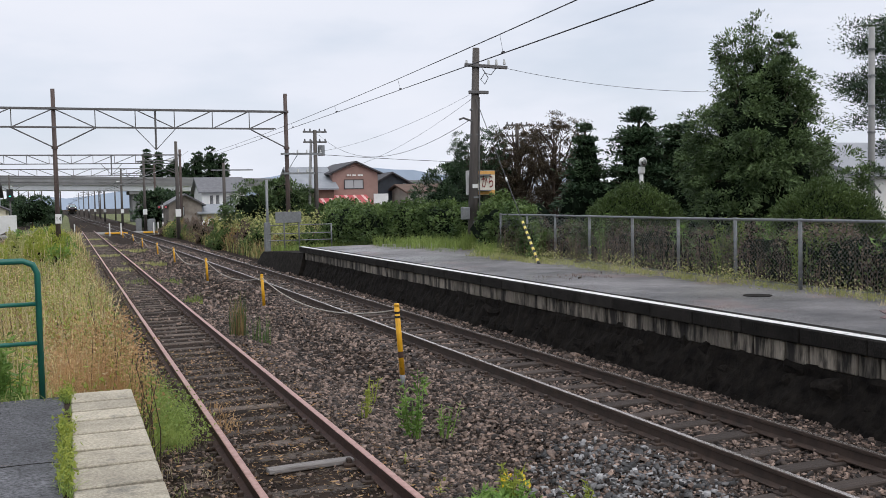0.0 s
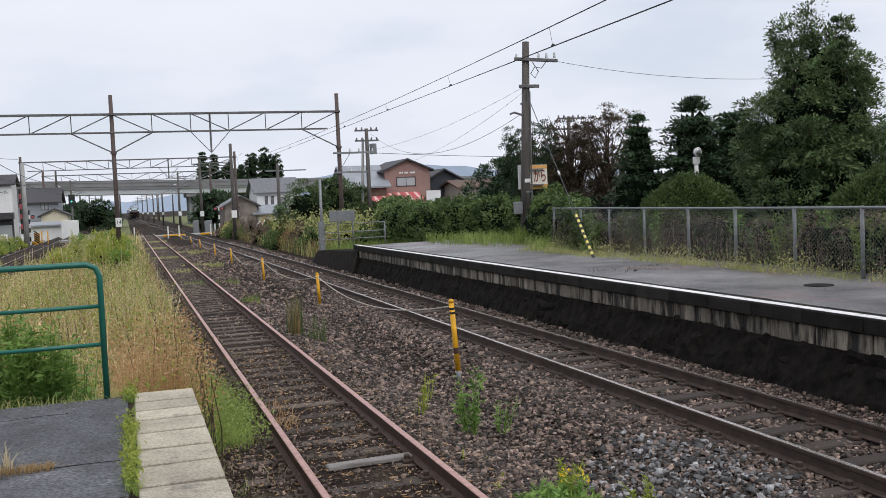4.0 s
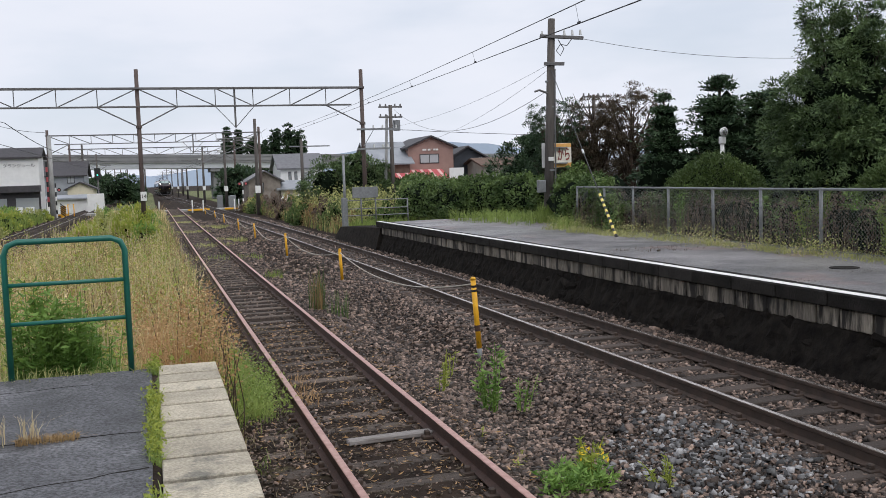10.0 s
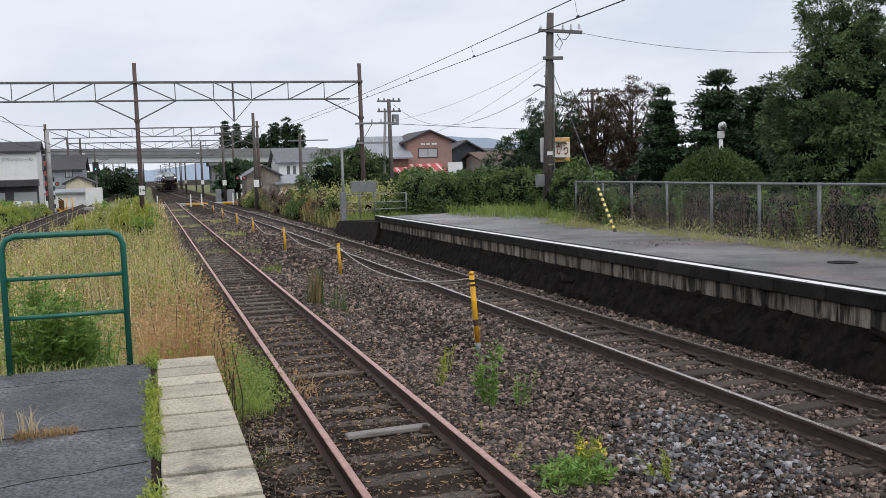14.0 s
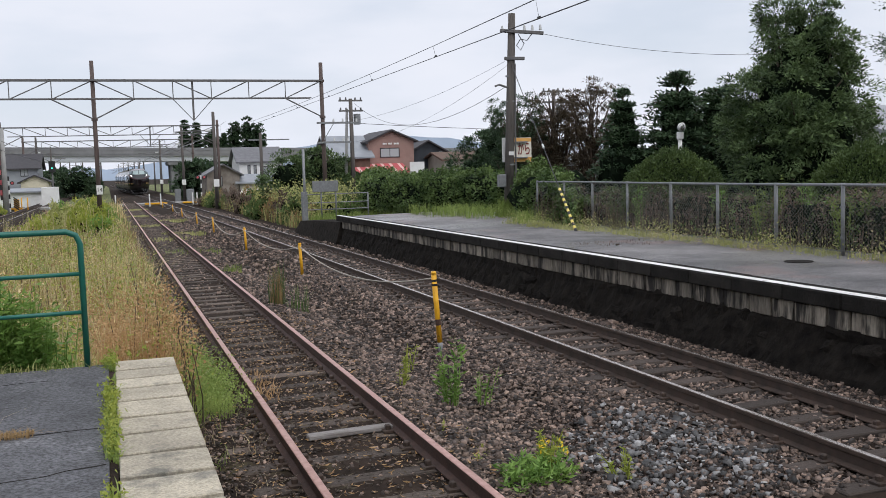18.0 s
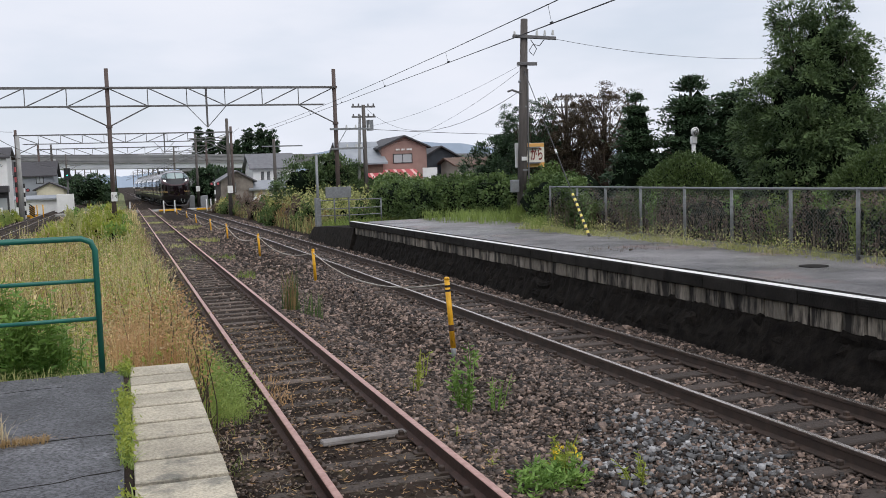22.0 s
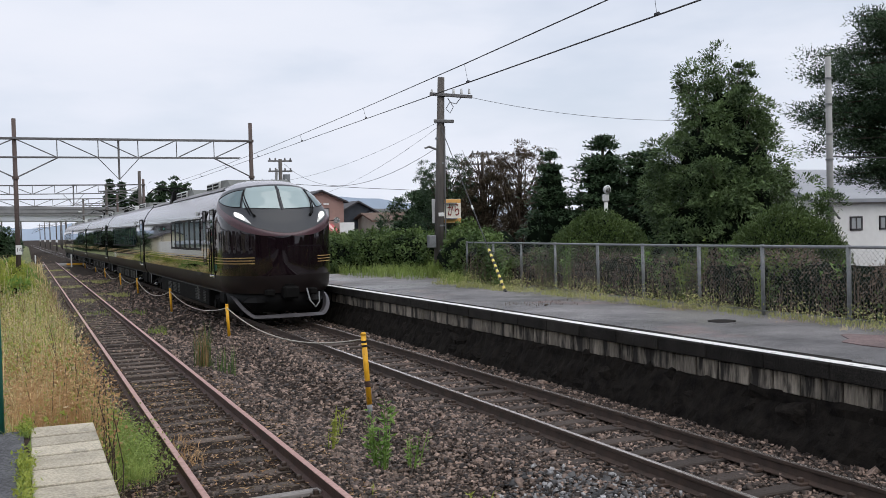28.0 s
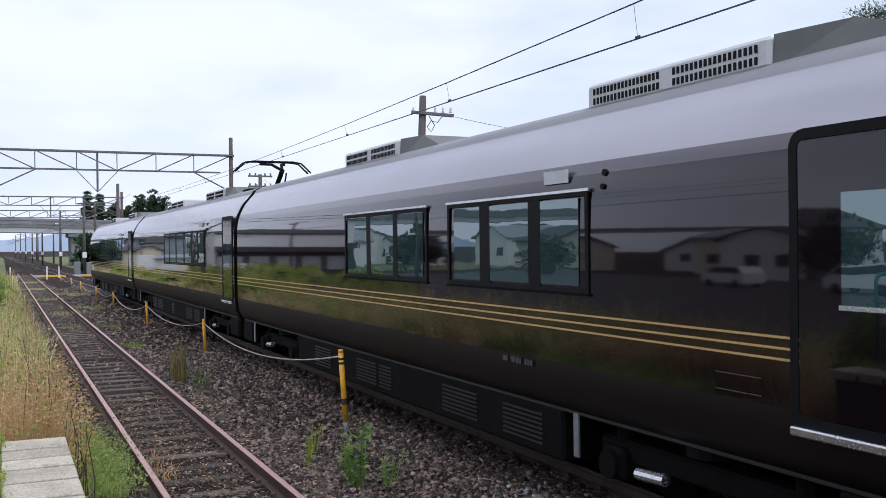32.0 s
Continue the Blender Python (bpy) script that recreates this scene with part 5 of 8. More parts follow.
# ---- plants ----
M["leaf_tree"] = leaf_mat("broad_leaf_green", (0.025, 0.05, 0.022), (0.18, 0.26, 0.10), trans=0.2)
M["leaf_dark"] = leaf_mat("dark_conifer_green", (0.018, 0.040, 0.022), (0.082, 0.135, 0.062), trans=0.15)
M["leaf_bush"] = leaf_mat("clipped_bush_green", (0.04, 0.072, 0.022), (0.115, 0.165, 0.045), trans=0.12)
M["leaf_vine"] = leaf_mat("vine_green", (0.04, 0.08, 0.026), (0.19, 0.27, 0.085))
M["leaf_brown"] = leaf_mat("dead_brown_needles", (0.05, 0.042, 0.028), (0.15, 0.11, 0.07), trans=0.2)
M["leaf_bright"] = leaf_mat("bright_weed_green", (0.11, 0.22, 0.045), (0.30, 0.45, 0.11), trans=0.35)
M["leaf_yellow"] = leaf_mat("yellow_green_weed", (0.24, 0.31, 0.05), (0.46, 0.48, 0.10), trans=0.35)
M["flower"] = leaf_mat("yellow_blossom", (0.75, 0.5, 0.02), (0.85, 0.62, 0.05))
M["grass_green"] = leaf_mat("grass_green", (0.15, 0.22, 0.05), (0.32, 0.40, 0.11), trans=0.45)
M["grass_bright"] = leaf_mat("fresh_grass_green", (0.20, 0.29, 0.07), (0.44, 0.54, 0.17), trans=0.45)
M["grass_gold"] = leaf_mat("dry_gold_grass", (0.62, 0.47, 0.20), (0.90, 0.77, 0.45), trans=0.35)
M["grass_brown"] = leaf_mat("withered_brown_grass", (0.26, 0.17, 0.08), (0.46, 0.32, 0.16), trans=0.35)
M["grass_red"] = leaf_mat("rust_brown_grass", (0.40, 0.23, 0.10), (0.66, 0.44, 0.23), trans=0.4)
M["grass_olive"] = leaf_mat("olive_grass", (0.28, 0.30, 0.10), (0.62, 0.62, 0.27), trans=0.45)
M["straw"] = leaf_mat("pale_straw", (0.55, 0.45, 0.28), (0.75, 0.65, 0.44), trans=0.4)
M["scrub"] = leaf_mat("dull_brown_scrub", (0.10, 0.075, 0.06), (0.26, 0.19, 0.15), trans=0.3)
# near black, so that gaps in the leaves look deep in shade
M["shade_leaf"] = mat("crown_shade", (0.008, 0.014, 0.007), (0.004, 0.007, 0.004), 1.0, 2.0, bump=0.0, spec=0.05)
M["thatch"] = mat("matted_dry_grass", (0.30, 0.25, 0.12), (0.12, 0.11, 0.045), 0.95, 1.8, bump=0.7, bscale=30, grain=0.5, spec=0.1, spot=(0.12, 0.15, 0.05), spot_scale=0.5, spot_lo=0.52)
M["twig"] = mat("dry_twig", (0.09, 0.06, 0.045), (0.05, 0.036, 0.028), 0.95, 6, bump=0.2)


def leaf_quads(c, size, aim=None, spread=0.9, narrow=0.45, droop=0.0, loose=0.55):
    """Four-cornered leaves at the points c, faces to the sky; aim: a direction for each that its tip leans towards."""
    n = len(c)
    d = rng.normal(0, 1, (n, 3))
    if aim is not None:
        d = d * spread + aim * 1.4
    d[:, 2] -= droop
    d /= np.linalg.norm(d, axis=1)[:, None] + 1e-9
    u = rng.normal(0, 1, (n, 3)) * loose + np.array((0.0, 0.0, 1.0))
    w = np.cross(d, u)
    w /= np.linalg.norm(w, axis=1)[:, None] + 1e-9
    s = size * rng.uniform(0.6, 1.35, (n, 1))
    nrm = np.cross(d, w) * s * 0.18
    q = np.stack([c - d * s * 0.5, c + w * s * narrow * 0.5 + nrm * 0.6, c + d * s * 0.5 - nrm * 0.4, c - w * s * narrow * 0.5 + nrm * 0.6], 1)
    return q.reshape(-1, 3)


def blob_points(n, centre, radii, shell=0.35):
    """Points in an ellipsoid, most of them near its skin."""
    d = rng.normal(0, 1, (n, 3))
    d /= np.linalg.norm(d, axis=1)[:, None]
    r = 1 - shell * rng.uniform(0, 1, n) ** 1.6
    return np.array(centre) + d * r[:, None] * np.array(radii), d


def core(mb, centre, radii, rough=0.25, n=10):
    """A near-black uneven body inside a crown; its colour stands in for the shade between leaves."""
    vs, fs = [], []
    for j in range(n + 1):
        ph = math.pi * j / n
        for i in range(2 * n):
            th = math.pi * i / n
            d = Vector((math.sin(ph) * math.cos(th), math.sin(ph) * math.sin(th), math.cos(ph)))
            k = 1 + rough * noise.noise(d * 2.3 + Vector(centre))
            vs.append((centre[0] + d.x * radii[0] * k, centre[1] + d.y * radii[1] * k, centre[2] + d.z * radii[2] * k))
    m = 2 * n
    fs = [(j * m + i, (j + 1) * m + i, (j + 1) * m + (i + 1) % m, j * m + (i + 1) % m) for j in range(n) for i in range(m)]
    mb.add(vs, fs)


def trunk_mesh(base, height, r, limbs):
    t = Mb()
    b = Vector(base)
    k = [b + Vector((noise.noise(b + Vector((0, 0, i))) * 0.12 * i / 4, noise.noise(b + Vector((5, 0, i))) * 0.12 * i / 4, height * i / 5)) for i in range(6)]
    t.tube(k, [r * (1.25 if i == 0 else 1 - 0.16 * i) for i in range(6)], 9)
    for tip in limbs:
        tip = Vector(tip)
        f = rng.uniform(0.25, 0.8)
        a = k[0].lerp(k[5], f)
        mid = a.lerp(tip, 0.5) + Vector((0, 0, -0.1))
        t.tube([a, mid, tip], [r * 0.4, r * 0.25, r * 0.06], 5)
    return t


def broad_tree(name, base, height, lobes, clumps, per, size, leaf, label, r=0.16, narrow=0.4, droop=0.3, clump_r=0.28, cores=True):
    """Trunk and limbs; a crown of leaf clumps over ellipsoid lobes ((x, y, z), (rx, ry, rz)) measured from the base."""
    t = thing(name, label=label, category="tree", at=Matrix.Translation(base))
    vol = np.array([l[1][0] * l[1][1] * l[1][2] for l in lobes]) ** 0.67
    pts, tips = [], []
    for (c, rad), share in zip(lobes, vol / vol.sum()):
        p, d = blob_points(max(3, int(clumps * share)), c, rad, 0.26)
        for q, e in zip(p, d):
            if q[2] < 0.15:
                continue
            k = int(per * rng.uniform(0.55, 1.45))
            rc = clump_r * 1.5 * rng.uniform(0.6, 1.4)
            a = rng.normal(0, 1, (k, 3)) + e * 1.1 + np.array((0, 0, 0.7))      # the outer, upper side of the clump
            a /= np.linalg.norm(a, axis=1)[:, None]
            cl = q + a * rc * np.array((1, 1, 0.8)) * rng.uniform(0.35, 1.08, (k, 1)) ** 0.7
            pts.append(leaf_quads(cl, size, a * 1.2 + e * 0.3, 0.8, narrow, droop, 0.45))
            tips.append(q)
    part("trunk", trunk_mesh((0, 0, -0.1), height * 0.75, r, [tips[i] for i in rng.choice(len(tips), min(34, len(tips)), replace=False)]), M["bark"], t, smooth=True)
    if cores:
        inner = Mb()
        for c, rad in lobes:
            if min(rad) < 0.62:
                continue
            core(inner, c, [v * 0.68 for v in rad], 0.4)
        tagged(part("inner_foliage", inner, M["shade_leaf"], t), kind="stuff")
    part("crown", quads("crown", np.concatenate(pts), 4, leaf), None, t)
    return t


def conifer(name, base, height, radius, leaf, label, tiers=26, per=16, size=0.16, power=0.9, lift=-0.15, low=0.08, gap=0.0, category="tree", fill=True):
    """A needle tree: tiers of drooping branches that carry sprays."""
    t = thing(name, label=label, category=category, at=Matrix.Translation(base))
    part("trunk", Mb().tube([(0, 0, -0.1), (0.03, 0.02, height * 0.5), (0, 0, height * 0.97)], [radius * 0.09 + 0.05, radius * 0.05 + 0.03, 0.02], 8), M["bark"], t, smooth=True)
    pts, br = [], Mb()
    for i in range(tiers):
        f = low + (1 - low) * (i + rng.uniform(-0.4, 0.4)) / tiers
        f = min(max(f, 0.02), 0.985)
        reach = radius * (1 - f) ** power * rng.uniform(0.85, 1.1) + 0.1
        for k in range(per):
            a = 2 * math.pi * (k + rng.uniform(-0.4, 0.4)) / per + i
            if rng.uniform() < gap:
                continue
            L = reach * rng.uniform(0.65, 1.12)
            d = np.array((math.cos(a), math.sin(a), lift + rng.normal(0, 0.1)))
            n = max(6, int(L * 46))
            s = rng.uniform(0.25, 1, n) ** 0.8
            c = np.array((0, 0, height * f)) + d * (L * s)[:, None] + rng.normal(0, 0.07 + 0.05 * L, (n, 3)) * np.array((1, 1, 0.5))
            c[:, 2] += -0.12 * L * s ** 2
            pts.append(leaf_quads(c, size, np.tile(d * 1.0, (n, 1)), 0.8, 0.38, 0.15))
            if k % 3 == 0:
                br.tube([(0, 0, height * f), tuple(np.array((0, 0, height * f)) + d * L * 0.9)], [0.03, 0.008], 4, caps=False)
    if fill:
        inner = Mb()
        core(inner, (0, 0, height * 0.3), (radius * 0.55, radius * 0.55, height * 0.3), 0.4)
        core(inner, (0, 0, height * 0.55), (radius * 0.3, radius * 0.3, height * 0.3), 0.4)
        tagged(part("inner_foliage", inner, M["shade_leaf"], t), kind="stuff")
    tagged(part("branch", br, M["bark"], t), kind="stuff")
    part("crown", quads("crown", np.concatenate(pts), 4, leaf), None, t)
    return t


def mound(name, base, radii, n, size, leaf, label, category="bush", lumps=14, rough=0.18, floor=True):
    """A bush: leaves thick over an uneven dome."""
    t = thing(name, label=label, category=category, at=Matrix.Translation(base))
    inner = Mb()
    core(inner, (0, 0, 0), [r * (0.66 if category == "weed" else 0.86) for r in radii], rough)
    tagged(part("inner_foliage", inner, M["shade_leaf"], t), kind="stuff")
    d = rng.normal(0, 1, (n, 3))
    d[:, 2] = np.abs(d[:, 2])
    d /= np.linalg.norm(d, axis=1)[:, None]
    k = np.array([1 + rough * noise.noise(Vector(e) * 2.3 + Vector((0, 0, 0))) + 0.07 * noise.noise(Vector(e) * 9 + Vector(base)) for e in d])
    p = d * (k * rng.uniform(0.86, 1.03, n))[:, None] * np.array(radii)
    part("foliage", quads("foliage", leaf_quads(p, size, d + np.array((0, 0, 0.3)), 0.9, 0.5, 0.0), 4, leaf), None, t)
    return t


def hedge(name, line, n, size, leaf, label, thick=0.6, wob=0.25, category="hedge"):
    """A run of climbing growth: line gives (x, y, z low, z high) stations."""
    st = np.array(line, float)
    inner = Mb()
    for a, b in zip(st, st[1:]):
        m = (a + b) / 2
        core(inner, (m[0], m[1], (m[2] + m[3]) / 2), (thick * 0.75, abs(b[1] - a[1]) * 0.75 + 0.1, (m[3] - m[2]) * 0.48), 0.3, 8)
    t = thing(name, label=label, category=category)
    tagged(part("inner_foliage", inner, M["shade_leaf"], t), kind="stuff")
    u = rng.uniform(0, len(st) - 1.001, n)
    i = u.astype(int)
    f = (u - i)[:, None]
    p = st[i] * (1 - f) + st[i + 1] * f
    w = np.array([noise.noise(Vector((a * 1.3, b * 1.3, 0))) for a, b in p[:, :2]])
    hi = p[:, 3] * 1.0 + w * wob
    v = rng.uniform(0, 1, n)
    side = rng.uniform(-1, 0.4, n)
    z = p[:, 2] + (hi - p[:, 2]) * v ** 0.85
    prof = np.sqrt(np.clip(1 - (np.clip((z - p[:, 2]) / (hi - p[:, 2] + 1e-6), 0, 1)) ** 4, 0.02, 1))
    lump = np.array([noise.noise(Vector((b * 1.7, c * 1.7, 3))) for b, c in zip(p[:, 1], z)])
    c = np.stack([p[:, 0] + side * thick * prof * (1 + 0.5 * lump), p[:, 1] + rng.normal(0, 0.1, n), z + rng.normal(0, 0.06, n)], 1)
    aim = np.stack([np.where(side < 0, -0.6, 0.4), np.full(n, -0.25), np.full(n, 0.35)], 1)
    part("foliage", quads("foliage", leaf_quads(c, size, aim, 1.0, 0.62, 0.2), 4, leaf), None, t)
    return t


def blades(name, x, y, z, h, w, leaf, label, lean=0.25, bend=0.35):
    """Grass: one bent blade at each point, two faces each."""
    n = len(x)
    a = rng.uniform(0, 6.283, n)
    h = h * rng.uniform(0.55, 1.25, n)
    l = lean * rng.normal(0, 1, n)
    dx, dy = np.cos(a), np.sin(a)
    px, py = -dy * w / 2, dx * w / 2
    b = np.stack([x, y, z - 0.02], 1)
    m = np.stack([x + dx * l * h * 0.35, y + dy * l * h * 0.35, z + h * 0.6], 1)
    t = np.stack([x + dx * (l + bend * np.abs(rng.normal(0, 0.5, n))) * h, y + dy * (l + 0.1) * h, z + h * (1 - 0.12 * np.abs(l))], 1)
    s = np.stack([px, py, np.zeros(n)], 1)
    q = np.stack([b - s, b + s, m + s * 0.8, m - s * 0.8, m - s * 0.8, m + s * 0.8, t + s * 0.15, t - s * 0.15], 1).reshape(-1, 3)
    return tagged(new(name, quads(name, q, 4, leaf)), label, "grass", kind="stuff")


def patch(n, x0, x1, y0, y1, keep=None):
    x, y = rng.uniform(x0, x1, n), rng.uniform(y0, y1, n)
    k = np.ones(n, bool) if keep is None else keep(x, y)
    return x[k], y[k]


def nz(x, y, s, o=0.0):
    return np.array([noise.noise(Vector((a * s + o, b * s, o))) for a, b in zip(x, y)])


def seed_heads(name, x, y, z, size, leaf, label, k=7, spread=0.05):
    c = np.repeat(np.stack([x, y, z], 1), k, 0) + rng.normal(0, 1, (len(x) * k, 3)) * np.array((spread, spread, spread * 2.2))
    return tagged(new(name, quads(name, leaf_quads(c, size, None, 1, 0.5), 4, leaf)), label, "grass", kind="stuff")


def leafy_weed(name, base, height, spread, stems, leaf, label, size=0.1, per=34):
    """Upright stems with narrow leaves all the way up."""
    t = thing(name, label=label, category="weed", at=Matrix.Translation(base))
    st, pts = Mb(), []
    for k in range(stems):
        a, r = rng.uniform(0, 6.283), spread * rng.uniform(0, 1) ** 0.6
        b = np.array((math.cos(a) * r * 0.5, math.sin(a) * r * 0.5, 0))
        tip = np.array((math.cos(a) * r, math.sin(a) * r, height * rng.uniform(0.55, 1.05)))
        st.tube([tuple(b), tuple((b + tip) / 2 + np.array((0, 0, 0.03))), tuple(tip)], [0.008, 0.006, 0.003], 4, caps=False)
        f = rng.uniform(0.12, 1.02, (per, 1))
        d = rng.normal(0, 1, (per, 3)) * np.array((1, 1, 0.25))
        d /= np.linalg.norm(d, axis=1)[:, None]
        c = b + (tip - b) * f + d * size * 0.5
        pts.append(leaf_quads(c, size, d * 1.2 + np.array((0, 0, 0.35)), 0.35, 0.27, 0.1))
    tagged(part("stalk", st, leaf, t), kind="stuff")
    part("leaves", quads("leaves", np.concatenate(pts), 4, leaf), None, t)
    return t


def left_field():
    gz = lambda x: np.full(len(x), -0.36)
    tagged(new("grass_bed", Mb().box((-4.95, 8.3, -0.5), (0.62, 92, -0.345)).mesh("grass_bed", M["thatch"])), "matted dry grass on the strip between the tracks", "ground", kind="structure")
    # clumps of one kind of grass each, tall and short, with gaps
    for y0, y1, count, per, w, spread in ((8.5, 15, 1500, 22, 0.007, 0.10), (15, 26, 1300, 20, 0.011, 0.13), (26, 46, 1100, 18, 0.02, 0.2), (46, 94, 1000, 16, 0.042, 0.35)):
        cx, cy = patch(count, -4.9, 0.95, y0, y1)
        kind = nz(cx, cy, 0.4, 0.0) + rng.normal(0, 0.16, len(cx)) - 0.03 * (cy > 26)
        tall = np.where(cy < 26, 0.62, 0.5) * np.exp(0.32 * rng.normal(0, 1, len(cx))) * (1 + 0.5 * nz(cx, cy, 0.7, 9)) * np.where(cy < 16, np.clip((0.75 - cx) / 0.45, 0.16, 1), np.clip((1.2 - cx) / 0.7, 0.4, 1)) * np.where(cy > 24, np.clip((cx + 4.7) / 1.3, 0.22, 1), 1)
        for leaf, lab, lo, hi in (("grass_gold", "dry golden grass beside the side track", 0.0, 0.26), ("grass_brown", "withered brown grass in the strip", 0.26, 9), ("grass_olive", "yellow-green weeds in the dry grass", -0.10, 0.0), ("straw", "pale dry grass beside the side track", -0.17, -0.10), ("grass_green", "green grass in the strip between the tracks", -9, -0.17)):
            k = (kind > lo) & (kind <= hi)
            x = np.repeat(cx[k], per) + rng.normal(0, spread, k.sum() * per)
            y = np.repeat(cy[k], per) + rng.normal(0, spread, k.sum() * per)
            h = np.repeat(tall[k], per)
            q = (x < 1.0) & (y > 8.45)
            blades("grass", x[q], y[q], gz(x[q]), h[q], w, M[leaf], lab, lean=0.42, bend=0.7)
    x, y = patch(3400, -0.2, 0.5, 8.8, 11.6, lambda x, y: nz(x, y, 1.2, 3) > -0.15)
    blades("grass", x, y, gz(x), np.full(len(x), 1.05), 0.008, M["grass_red"], "rust-brown seeding grass by the platform end", lean=0.14)
    x, y = patch(520, -0.35, 0.75, 9.0, 14.0)
    seed_heads("seed_heads", x, y, -0.36 + rng.uniform(0.7, 1.3, len(x)), 0.04, M["grass_red"], "rust-brown seed heads on dry stalks", 9, 0.045)
    x, y = patch(5200, -4.7, -0.3, 11, 44, lambda x, y: (nz(x, y, 0.5, 31) > -0.02) & ((y < 24) | (x > -3.6)))
    blades("grass", x, y, gz(x), 0.8 + 0.25 * nz(x, y, 0.9, 5), 0.012, M["grass_brown"], "dull brown dead stalks in the strip", lean=0.2)
    # tall thin weeds that stand over the grass
    st, heads = Mb(), []
    for k in range(420):
        a, b = rng.uniform(-4.7, 0.45), 8.8 + 42 * rng.uniform(0, 1) ** 1.7
        h = rng.uniform(0.75, 1.45)
        t = (a + rng.normal(0, 0.1), b + rng.normal(0, 0.1), -0.36 + h)
        st.tube([(a, b, -0.36), t], [0.004 + b * 0.00012, 0.003 + b * 0.0001], 3, caps=False)
        n = 26
        f = rng.uniform(0.35, 1, (n, 1))
        heads.append(np.array((a, b, -0.36)) * (1 - f) + np.array(t) * f + rng.normal(0, 0.035 + b * 0.0006, (n, 3)))
    thing("weed_stalks", st, M["straw"], "thin tall weed stalks over the grass", "weed", kind="stuff")
    tagged(new("weed_leaves", quads("weed_leaves", leaf_quads(np.concatenate(heads), 0.06, None, 1, 0.4), 4, M["leaf_yellow"])), "small yellow-green leaves on tall stalks", "weed", kind="stuff")
    x, y = patch(380, -4.6, 0.6, 9, 40)
    seed_heads("seed_heads", x, y, -0.36 + rng.uniform(0.5, 0.95, len(x)), 0.05, M["straw"], "pale seed heads above the grass", 7, 0.06)
    for leaf, n, size, lo, hi in (("leaf_yellow", 900, 0.065, 0.15, 0.9), ("grass_brown", 1300, 0.055, 0.25, 1.0), ("grass_gold", 900, 0.05, 0.3, 1.0), ("grass_bright", 450, 0.08, 0.05, 0.6)):
        x, y = patch(n, -4.6, 0.75, 8.7, 34, lambda x, y: nz(x, y, 0.55, len(leaf)) > -0.12)
        seed_heads("weed_leaves", x, y, -0.36 + rng.uniform(lo, hi, len(x)), size, M[leaf], "leafy yellow-green weeds among the grass", 14, 0.10)
    for k in range(20):
        a, b = rng.uniform(-2.9, 0.0), rng.uniform(34, 92)
        w = rng.uniform(0.5, 1.0)
        mound("goldenrod", (a, b, -0.36), (w, w, rng.uniform(0.8, 1.45)), 420, 0.16, M["leaf_yellow" if k % 3 else "leaf_bright"], "clump of yellow-green goldenrod in the strip", "weed")
    for k in range(12):
        w = rng.uniform(0.45, 0.8)
        mound("goldenrod", (rng.uniform(-2.6, 0.2), rng.uniform(40, 52), -0.36), (w, w, rng.uniform(0.9, 1.5)), 1300, 0.13, M["leaf_yellow" if k % 3 else "grass_olive"], "tall clump of goldenrod round the portal mast", "weed", rough=0.6)
    for k in range(9):
        leafy_weed("field_weed", (rng.uniform(-0.55, 0.75), rng.uniform(8.6, 10.4), -0.36), rng.uniform(0.5, 1.0), 0.16, 5, M["leaf_yellow" if k % 2 else "leaf_bright"], "thin yellow-green weed in the dry grass", 0.06, 24)
    # dark dry stalks near the platform end
    st = Mb()
    for k in range(230):
        a, b = (rng.uniform(0.28, 0.8), rng.uniform(8.9, 11.5)) if k < 24 else (rng.uniform(-3.4, 0.7), 9.0 + 27 * rng.uniform() ** 1.4)
        h = rng.uniform(0.5, 1.4)
        st.tube([(a, b, -0.36), (a + rng.normal(0, 0.03), b, -0.36 + h * 0.6), (a + rng.normal(0, 0.06), b + rng.normal(0, 0.06), -0.36 + h)], [0.007, 0.005, 0.003], 4, caps=False)
    thing("dry_stalks", st, M["twig"], "dark dry weed stalks", "weed", kind="stuff")
    x, y = patch(90, 0.3, 0.85, 9.0, 11.5)
    seed_heads("weed_leaves", x, y, -0.36 + rng.uniform(0.3, 1.1, len(x)), 0.035, M["leaf_yellow"], "yellow-green leaves on dry stalks", 7, 0.07)


left_field()


for dx, dh in ((-0.98, 1.42), (-0.8, 1.3), (-0.68, 1.1)):
    leafy_weed("green_weed", (dx, 8.75, 0.1), dh, 0.3, 42, M["leaf_bright"], "leafy bright green weed growing behind the railing", 0.085, 80)
leafy_weed("green_weed", (-0.5, 8.7, 0.3), 0.8, 0.3, 12, M["leaf_bright"], "low green weeds at the platform end", 0.09)
leafy_weed("green_weed", (3.52, 9.9, -0.32), 0.78, 0.2, 9, M["leaf_bright"], "green weed growing in the ballast", 0.1, 30)
leafy_weed("green_weed", (3.82, 9.85, -0.32), 0.4, 0.28, 6, M["leaf_bright"], "green weed growing in the ballast", 0.07, 14)
leafy_weed("green_weed", (3.12, 10.6, -0.32), 0.55, 0.12, 4, M["leaf_yellow"], "thin yellowing weed in the ballast", 0.07, 18)
leafy_weed("green_weed", (3.6, 11.9, -0.32), 0.35, 0.25, 6, M["leaf_yellow"], "thin yellowing weed in the ballast", 0.07, 14)
for dx, dy, k in ((3.1, 6.9, 26), (3.32, 7.08, 26), (2.95, 6.75, 18)):
    leafy_weed("creeping_weed", (dx, dy, -0.30), 0.26, 0.27, k, M["leaf_bright"], "low bright green weed with broad leaves", 0.085, 26)
